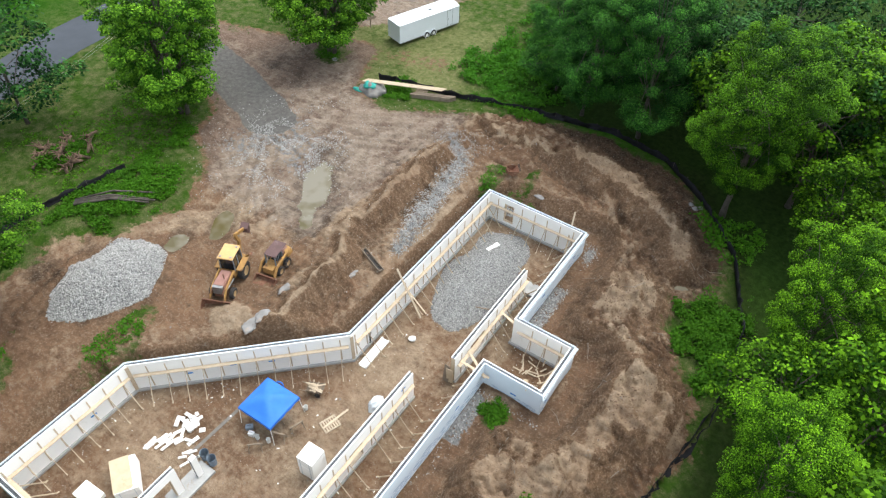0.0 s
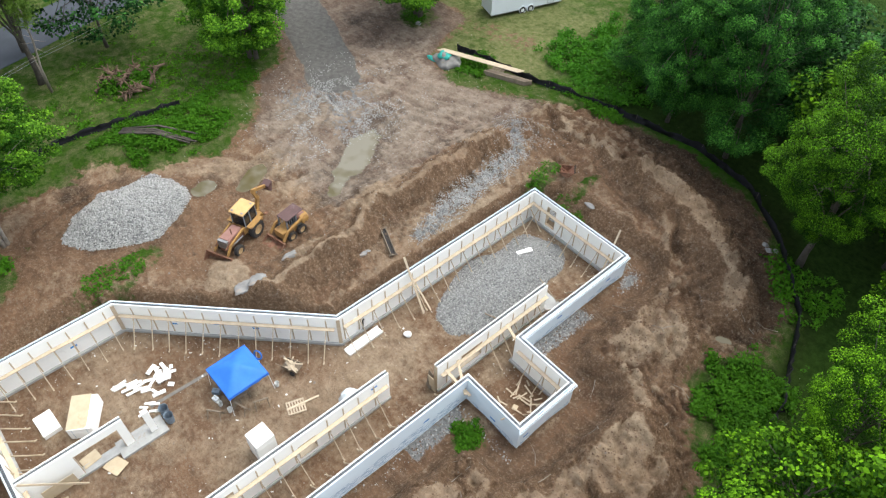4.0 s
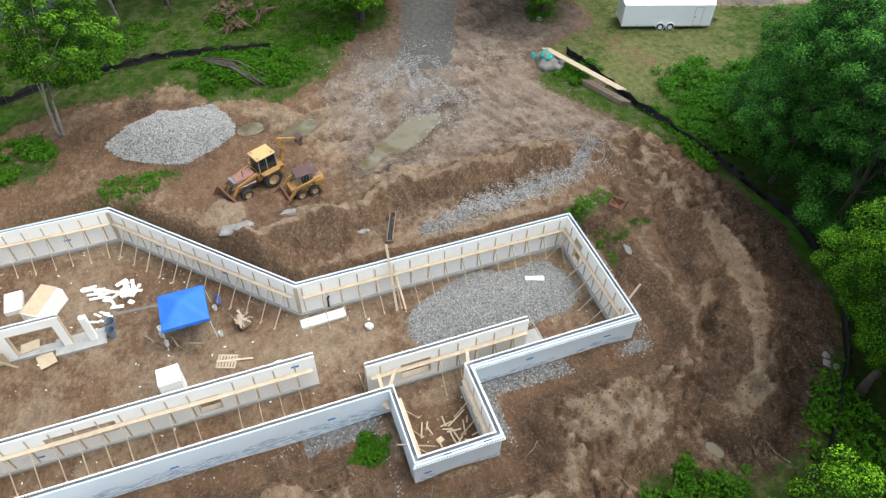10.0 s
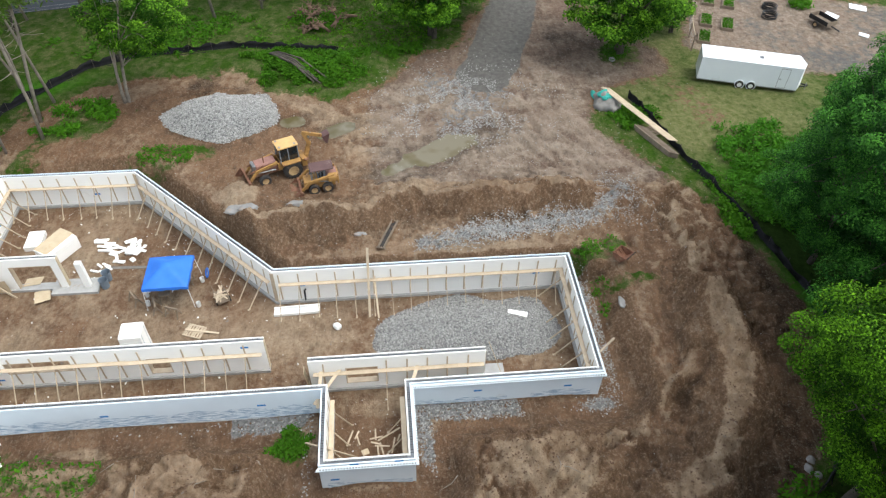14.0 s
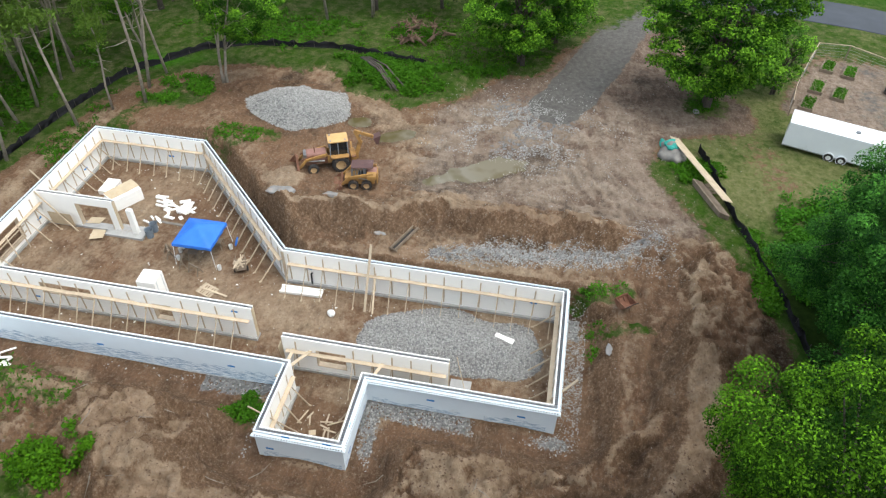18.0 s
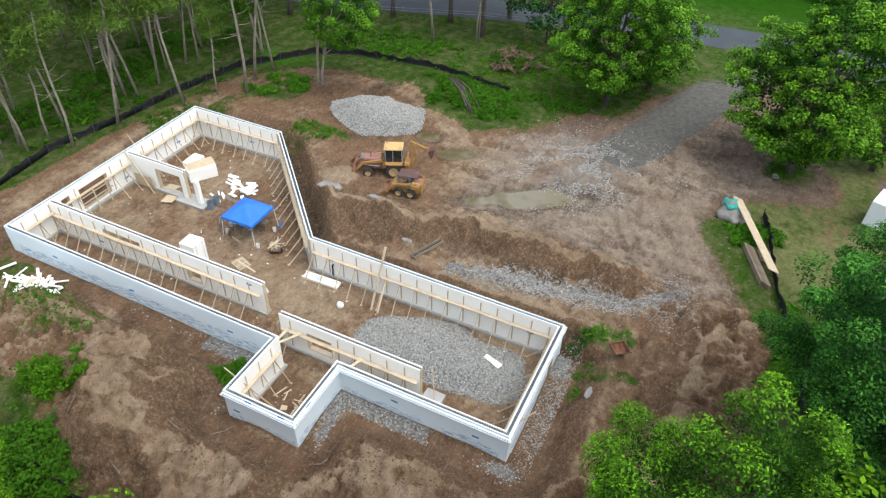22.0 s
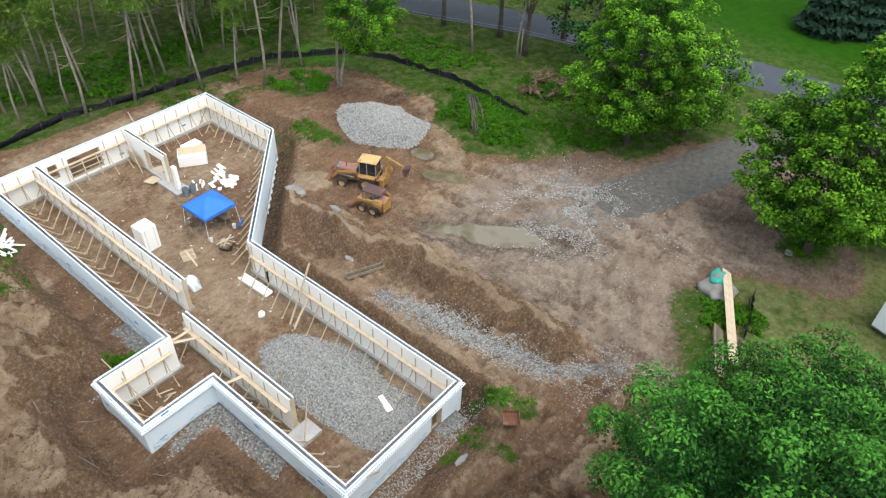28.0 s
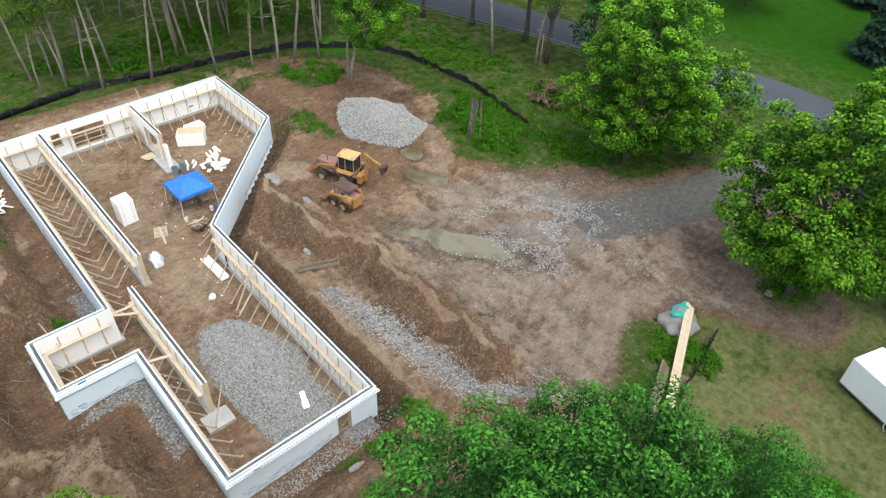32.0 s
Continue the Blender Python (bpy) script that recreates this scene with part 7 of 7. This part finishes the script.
rumpled("netting_heap", -20.9, 26.6, ground_at(-20.9, 26.6) + 0.02, 0.7, 0.25, 0.2, TEAL, "trailing strip of teal netting", "netting", 8)
rumpled("pale_rock", 15.7, 29.2, ground_at(15.7, 29.2), 0.3, 0.25, 0.22, CRUST, "pale broken rock by the silt fence", "rock", 9, 3)
rumpled("pale_rock", 15.2, 29.6, ground_at(15.2, 29.6), 0.25, 0.3, 0.2, CRUST, "pale broken rock by the silt fence", "rock", 10, 3)
rumpled("pale_rock", 16.1, 29.6, ground_at(16.1, 29.6), 0.22, 0.2, 0.2, CRUST, "pale broken rock by the silt fence", "rock", 11, 3)
rumpled("pale_rock", -27.0, 29.9, ground_at(-27.0, 29.9), 0.28, 0.28, 0.32, CRUST, "pale rock beside the tree's foot", "rock", 12, 3)
rumpled("pale_rock", 3.6, 22.4, ground_at(3.6, 22.4), 0.5, 0.3, 0.14, CRUST, "broken pale concrete in the rut", "rock", 13, 3)

# timber trough form by the trench
form = thing("timber_form", pose(-3.9, 7.5, max(ground_at(-3.9 - 1.4 * k, 7.5 + 0.6 * k) for k in (-1, -0.5, 0, 0.5, 1)) - 0.05, 0, 0, 158), "long narrow timber form box on bare earth", "form")
for s in (-1, 1):
    Geo().box(-1.45, 1.45, s * 0.2 - 0.025, s * 0.2 + 0.025, 0.02, 0.3).make("side", OLD_WOOD, form, bevel=0.004)
    Geo().box(s * 1.45 - 0.025, s * 1.45 + 0.025, -0.34, 0.34, 0.06, 0.16).make("end", OLD_WOOD, form)
Geo().box(-1.42, 1.42, -0.17, 0.17, 0.02, 0.06).make("floor", TYRE, form, "dark floor of the form")

# planks resting on the boulder
za = ground_at(-19.5, 27.4)
for k in range(6):
    y0 = 0.13 * k
    long_board((-20.6 + y0 * 0.35, 27.35 + y0 * 0.9 - 0.3, za + 1.02 + 0.012 * (k % 2)), (-12.9 + y0 * 0.35, 31.1 + y0 * 0.9 - 0.3, ground_at(-13, 31) + 0.72 + 0.012 * (k % 2)), 0.125, 0.06, "pale plank resting on the boulder and a timber stack", LUMBER if k < 4 else PLY)
for k in range(18):
    lay, i = divmod(k, 6)
    long_board((-15.6 + 0.13 * i * 0.45, 28.75 + 0.13 * i * 0.9, ground_at(-13.6, 30) + 0.06 + 0.17 * lay), (-11.6 + 0.13 * i * 0.45, 30.5 + 0.13 * i * 0.9, ground_at(-13.6, 30) + 0.06 + 0.17 * lay), 0.12, 0.14, "weathered stacked plank among weeds", OLD_WOOD)

# loose digging bucket in the rut
rb = thing("digging_bucket", pose(0.25, 23.2, ground_at(0.25, 23.2) + 0.02, 0, -52, 40), "rusty toothed digging bucket lying in the rut", "bucket")
shell = scoop(0.95, 0.8, 0.85, 0.04).make("shell", RUST, rb, "rusty red-brown steel shell")
for k in range(5):
    Geo().box(0.76, 1.0, -0.44 + k * 0.205, -0.38 + k * 0.205, -0.02, 0.035).make("tooth", TYRE, shell, "dark worn tooth")
for y in (-0.18, 0.18):
    Geo().box(-0.16, 0.12, y - 0.025, y + 0.025, 0.35, 0.8).make("ear", RUST, shell)

# dark poles on the green bank
for k in range(5):
    o = 0.17 * k
    p0, p1 = (-29.2 + o, -2.1 - o * 0.9), (-24.6 + o, 2.4 - o * 0.9 + rr.uniform(-0.5, 0.4))
    t = thing("felled_pole", Matrix(), "dark weathered pole lying on the weedy bank", "log", "felled poles")
    Geo().tube([(p0[0], p0[1], ground_at(*p0) + 0.35), ((p0[0] + p1[0]) / 2, (p0[1] + p1[1]) / 2, ground_at((p0[0] + p1[0]) / 2, (p0[1] + p1[1]) / 2) + 0.5), (p1[0], p1[1], ground_at(*p1) + 0.3)], [0.10, 0.09, 0.07], 8).make("pole", BARK, t, smooth=True)

# dead sticks strewn on the spoil
for k in range(26):
    x, y = rr.uniform(11.5, 21), rr.uniform(-8, 24)
    if signed(np.array([x]), np.array([y]), SOIL)[0] > -0.5 or signed(np.array([x]), np.array([y]), OUTLINE)[0] < 1.0:
        continue
    a, q = rr.uniform(0, 6.28), rr.uniform(0.4, 1.1)
    t = thing("dead_stick", Matrix(), "bare dead stick lying on the spoil heap", "stick", "dead sticks")
    ends = [(x + math.cos(a) * q * e, y + math.sin(a) * q * e + 0.15 * (1 - e * e)) for e in (-1, 0, 1)]
    Geo().tube([(u, v, ground_at(u, v) + 0.04) for u, v in ends], [0.03, 0.024, 0.012], 5).make("stick", PINE_BARK, t, smooth=True)

# heap of grubbed-up roots
root_heap = thing("root_heap", pose(-36.0, 1.6, ground_at(-36, 1.6)) @ Matrix.Scale(1.3, 4), "heap of grubbed-up stumps and roots on the grass", "root heap")
for k in range(20):
    g, a, r = Geo(), rr.uniform(0, 6.28), 1.9 * math.sqrt(rr.random())
    c = Vector((math.cos(a) * r, math.sin(a) * r * 1.25, rr.uniform(0.15, 1.1 - 0.35 * r)))
    ax = Vector((rr.uniform(-1, 1), rr.uniform(-1, 1), rr.uniform(-0.2, 0.6))).normalized()
    g.tube([c - ax * rr.uniform(0.3, 0.7), c, c + ax * 0.25], [0.09, 0.13, 0.18], 8)
    stump = g.make("stump", ROOTS, root_heap, smooth=True)
    for j in range(9):
        d = (ax * 0.4 + Vector((rr.uniform(-1, 1), rr.uniform(-1, 1), rr.uniform(-0.5, 1.2)))).normalized()
        q = rr.uniform(0.4, 0.85)
        Geo().tube([c + ax * 0.2, c + ax * 0.25 + d * 0.5 * q, c + ax * 0.2 + d * q + Vector((rr.uniform(-0.2, 0.2), rr.uniform(-0.2, 0.2), -0.08))], [0.07, 0.045, 0.012], 5).make("root", ROOTS, stump, smooth=True)
weeds("weeds", -36.0, 1.6, 2.8, 3.0, 5200, 0.13, 1.0, "weeds grown through the root heap")

# scrap foam dumped outside the south-east corner
for k in range(60):
    x, y = 11.9 + rr.gauss(0, 0.75), -16.2 + rr.gauss(0, 1.1)
    if x < 10.2:
        continue
    foam_scrap(x, y, ground_at(x, y) + 0.02 + rr.uniform(0, 0.3), rr.uniform(0, 180), rr.uniform(0.5, 1.5), rr.uniform(0.1, 0.25), 0.07, rr.uniform(-12, 12))
t = thing("plywood_sheet", pose(12.3, -14.9, ground_at(12.3, -14.9) + 0.3, 10, 6, 30), "plywood offcut on the foam scrap", "plywood", "plywood sheets")
Geo().box(-0.4, 0.4, -0.5, 0.5, 0, 0.02).make("sheet", PLY, t)
for k in range(70):
    x, y = rr.uniform(-10, 9), rr.uniform(-20, 17)
    if signed(np.array([x]), np.array([y]), OUTLINE)[0] < -0.6 and not (0 < x < 7 and y > 6):
        foam_scrap(x, y, FLOOR + 0.005, rr.uniform(0, 180), rr.uniform(0.06, 0.2), rr.uniform(0.05, 0.1), 0.03)


for k in range(14):
    x, y, a = rr.uniform(10.6, 13.3), rr.uniform(4.2, 7.5), rr.uniform(0, 180)
    long_board((x, y, FLOOR + 0.03 + 0.012 * k), (x + rr.uniform(0.3, 1.1) * math.cos(radians(a)), y + rr.uniform(0.3, 1.1) * math.sin(radians(a)), FLOOR + 0.05 + 0.012 * k), 0.09, 0.035, "short pale timber offcut on the bay floor")


# ---- wrap and plastic sheets at the foot of the outer walls ----
def wrap(key, a, b, low, high, label, mat=WRAP_PRINT, name="wall_wrap"):
    _, m, _ = WALLS[key]
    t = thing(name, m, label, "membrane", "wall membranes", "structure")
    n = max(2, int((b - a) / 0.3))
    vs = []
    for i in range(n + 1):
        s = a + (b - a) * i / n
        top = high + 0.10 * math.sin(s * 2.3) + 0.05 * math.sin(s * 7)
        for y, z in ((-0.006, top), (-0.012, (top + low) / 2), (-0.016 - 0.02 * math.sin(s * 5) ** 2, low + 0.12), (-0.03 - (0.16 if name == "plastic_sheet" else 0.02) * math.sin(s * 3.1) ** 2, low)):
            vs.append((s, y, z))
    g = Geo().add(vs, [(4 * i + j, 4 * i + j + 1, 4 * i + 5 + j, 4 * i + 4 + j) for i in range(n) for j in range(3)])
    g.make("sheet", mat, t, smooth=True)


wrap("east", 1.0, 23.6, 0.5, 1.4, "blue-grey printed waterproof membrane on the wall's foot")
wrap("garage_east", 0.3, 5.6, 0.2, 0.95, "blue-grey printed waterproof membrane on the wall's foot")
wrap("garage_east", 7.0, 10.6, 0.5, 1.15, "blue-grey printed waterproof membrane on the wall's foot")
wrap("bay_north", 0.2, 4.2, 0.15, 0.9, "blue-grey printed waterproof membrane on the wall's foot")
wrap("bay_east", 0.3, 4.8, 0.35, 0.85, "blue-grey printed waterproof membrane on the wall's foot")
wrap("bay_south", 0.6, 4.3, 0.35, 0.8, "blue-grey printed waterproof membrane on the wall's foot")
wrap("north", 0.6, 6.3, 0.4, 1.05, "blue-grey printed waterproof membrane on the wall's foot")
wrap("east", 1.2, 21.0, 0.22, 0.72, "loose clear plastic sheet along the wall's foot", PLASTIC, "plastic_sheet")
wrap("garage_east", 0.5, 4.9, 0.18, 0.7, "loose clear plastic sheet along the wall's foot", PLASTIC, "plastic_sheet")
wrap("diagonal", 6.5, 15.2, 0.12, 0.6, "loose grey plastic sheet along the wall's foot", PLASTIC, "plastic_sheet")


# ---- trailer, yard and garden ----
def box_trailer(m):
    t = thing("cargo_trailer", m, "long white enclosed cargo trailer parked on grass", "trailer")
    L, w, z0, z1 = 4.4, 1.22, 0.42, 2.62
    Geo().extrude([(-w, z0), (w, z0), (w, z1 - 0.06), (w - 0.08, z1), (-w + 0.08, z1), (-w, z1 - 0.06)], -L, L).make("body", TRAILER_WHITE, t, bevel=0.015)
    nose = Geo().add([(L, -w, z0), (L, w, z0), (L + 0.55, 0, z0), (L, -w, z1), (L, w, z1), (L + 0.45, 0, z1 - 0.1)], [(2, 1, 0), (3, 4, 5), (0, 2, 5, 3), (2, 1, 4, 5), (1, 0, 3, 4)])
    nose.make("nose", TRAILER_WHITE, t, "white V-nose")
    for s in (-1, 1):
        Geo().box(-L, L, s * w - 0.02, s * w + 0.02, z0 - 0.05, z0 + 0.03).make("skirt_trim", STEEL, t)
        Geo().box(-L, L, s * (w - 0.03) - 0.03, s * (w - 0.03) + 0.03, z1 - 0.05, z1 + 0.01).make("roof_trim", TRAILER_WHITE, t)
        for x in (-0.55, 0.45):
            wh = Geo().ring((x, s * (w + 0.02), 0.36), (0, 1, 0), [(-0.1, 0.02), (-0.1, 0.3), (-0.07, 0.36), (0.07, 0.36), (0.1, 0.3), (0.1, 0.2)], 18).make("wheel", TYRE, t)
            Geo().ring((x, s * (w + 0.02), 0.36), (0, 1, 0), [(s * 0.09, 0.02), (s * 0.11, 0.1), (s * 0.1, 0.21)], 16).make("rim", WHITE_PLASTIC, wh, "white wheel rim")
        for x in (-0.55, 0.45):
            Geo().ring((x, s * (w + 0.03), 0.42), (0, 1, 0), [(-0.11, 0.4), (0.11, 0.4), (0.11, 0.43), (-0.11, 0.43), (-0.11, 0.4)], 18).make("fender", TRAILER_WHITE, t)
    door = Geo().box(2.6, 3.35, w + 0.004, w + 0.014, 0.55, 2.4).make("side_door", TRAILER_WHITE, t)
    for x0, x1, a, b in ((2.57, 2.6, 0.52, 2.43), (3.35, 3.38, 0.52, 2.43), (2.6, 3.35, 0.52, 0.55), (2.6, 3.35, 2.4, 2.43)):
        Geo().box(x0, x1, w + 0.002, w + 0.02, a, b).make("door_trim", STEEL, door)
    Geo().box(2.68, 2.78, w + 0.014, w + 0.05, 1.35, 1.42).make("handle", BLACK, door)
    Geo().box(0.7, 1.05, -0.18, 0.18, z1, z1 + 0.08).make("roof_vent", DARK_GREY, t, "dark roof vent", bevel=0.01)
    Geo().beam((L + 0.1, -0.5, 0.4), (L + 1.2, 0, 0.42), 0.08, 0.1).beam((L + 0.1, 0.5, 0.4), (L + 1.2, 0, 0.42), 0.08, 0.1).make("tongue", BLACK, t)
    Geo().tube([(L + 1.0, 0.12, 0.75), (L + 1.0, 0.12, 0.0)], [0.04, 0.04], 8).make("jack", STEEL, t)
    return t


box_trailer(pose(-22.75, 41.4, ground_at(-22.7, 41.4) - 0.02, 0, 0, 72) @ Matrix.Diagonal((1, -1, 1, 1)))


def garden_bed(x, y):
    z = ground_at(x, y)
    t = thing("garden_bed", pose(x, y, z, 0, 0, 157), "raised timber garden bed with young plants", "garden bed", "garden beds")
    for s in (-1, 1):
        Geo().box(-1.25, 1.25, s * 0.62 - 0.03, s * 0.62 + 0.03, -0.05, 0.32).make("side_board", OLD_WOOD, t)
        Geo().box(s * 1.25 - 0.03, s * 1.25 + 0.03, -0.62, 0.62, -0.05, 0.32).make("end_board", OLD_WOOD, t)
    Geo().box(-1.22, 1.22, -0.59, 0.59, -0.05, 0.24).make("soil", OLD_WOOD, t, "dark garden soil")
    rg = np.random.default_rng(int(abs(x * 10)))
    n = 500
    c = np.stack([rg.uniform(-1.15, 1.15, n), rg.uniform(-0.5, 0.5, n), 0.24 + rg.uniform(0, 0.35, n) * rg.random(n)], 1)
    nor = rg.normal(size=(n, 3)) * 0.5 + np.array([0, 0, 0.8])
    nor /= np.linalg.norm(nor, axis=1)[:, None]
    v, f = leaf_arrays(c, nor, 0.1, rg, 2.0)
    tagged(leaves("planting", v, f, LEAF_WEED, t), kind="stuff")


for x, y in ((-39.2, 44.1), (-38.3, 46.0), (-34.5, 42.1), (-33.5, 44.0), (-31.0, 40.6)):
    garden_bed(x, y)
gf = thing("garden_fence", Matrix(), "light wire garden fence on timber posts", "fence")
fence_pts = [(-28.6, 38.4), (-31.3, 39.1), (-34.6, 40.3), (-37.8, 41.6), (-41.4, 43.1), (-41.4, 46.2), (-38.6, 49.8)]
for x, y in fence_pts:
    Geo().box(x - 0.05, x + 0.05, y - 0.05, y + 0.05, ground_at(x, y) - 0.2, ground_at(x, y) + 1.7).make("post", OLD_WOOD, gf)
for (ax, ay), (bx, by) in zip(fence_pts[:-1], fence_pts[1:]):
    for h in (0.3, 0.6, 0.9, 1.2, 1.5):
        Geo().tube([(ax, ay, ground_at(ax, ay) + h), (bx, by, ground_at(bx, by) + h)], [0.012, 0.012], 4).make("wire", STEEL, gf)
    Geo().beam((ax, ay, ground_at(ax, ay) + 1.65), (bx, by, ground_at(bx, by) + 1.65), 0.05, 0.08).make("rail", LUMBER, gf)
for x, y in ((-35.1, 49.3), (-37.0, 50.1)):
    t = thing("pipe_coil", pose(x, y, ground_at(x, y)), "coil of black drain pipe lying in the yard", "pipe coil", "pipe coils")
    for k in range(5):
        Geo().ring((rr.uniform(-0.05, 0.05), rr.uniform(-0.05, 0.05), 0.06 + 0.1 * k), (0, 0, 1), [(0.05 * math.cos(a), 0.75 - 0.06 * (k % 2) + 0.05 * math.sin(a)) for a in (0, 1.05, 2.1, 3.14, 4.2, 5.2, 6.283)], 26).make("turn", BLACK, t, smooth=True)
ut = thing("utility_trailer", pose(-32.9, 54.0, ground_at(-33, 54), 0, 0, 20), "small dark utility trailer in the yard", "trailer")
Geo().box(-1.2, 1.2, -0.7, 0.7, 0.5, 0.58).make("bed", OLD_WOOD, ut)
for s in (-1, 1):
    Geo().box(-1.2, 1.2, s * 0.7 - 0.02, s * 0.7 + 0.02, 0.58, 1.0).make("side", BLACK, ut)
    Geo().box(s * 1.2 - 0.02, s * 1.2 + 0.02, -0.7, 0.7, 0.58, 1.0).make("end", OLD_WOOD, ut)
    wheel(ut, 0.0, s * 0.88, 0.33, 0.2)
Geo().beam((1.2, 0, 0.5), (2.3, 0, 0.45), 0.08, 0.1).make("tongue", BLACK, ut)
for x, y, w in ((-34.9, 56.2, 0.7), (-36.5, 60, 0.9), (-30.5, 57.5, 0.5)):
    t = thing("sheet_scrap", pose(x, y, ground_at(x, y) + 0.05, 4, 3, rr.uniform(0, 90)), "pale sheet scrap lying in the yard", "scrap", "yard scraps")
    Geo().box(-w, w, -w * 0.6, w * 0.6, 0, 0.06).make("sheet", TRAILER_WHITE, t)
weeds("weeds", -38.0, 54.0, 3.5, 2.2, 3500, 0.16, 0.8, "green weeds at the yard's edge")
# power line on the verge
for x, y in ((-40.5, -4.6), (-46, 16), (-33, -30)):
    t = thing("utility_post", pose(x, y, ground_at(x, y)), "thin grey utility post on the verge", "post", "utility posts")
    Geo().tube([(0, 0, -0.3), (0, 0, 3.6 if y > -20 else 6)], [0.07, 0.055], 8).make("pole", PINE_BARK, t, smooth=True)
    Geo().box(-0.04, 0.04, -0.3, 0.3, 3.3, 3.38).make("crossarm", OLD_WOOD, t)
for dz in (3.4, 3.1):
    t = thing("overhead_wire", Matrix(), "thin overhead wire between posts", "wire", "overhead wires")
    pts = [(-33, -30), (-36.8, -17), (-40.5, -4.6), (-43.3, 5.5), (-46, 16)]
    Geo().tube([(x, y, 1.3 + dz - (0.35 if k % 2 else 0)) for k, (x, y) in enumerate(pts)], [0.014] * 5, 4).make("wire", STEEL, t)
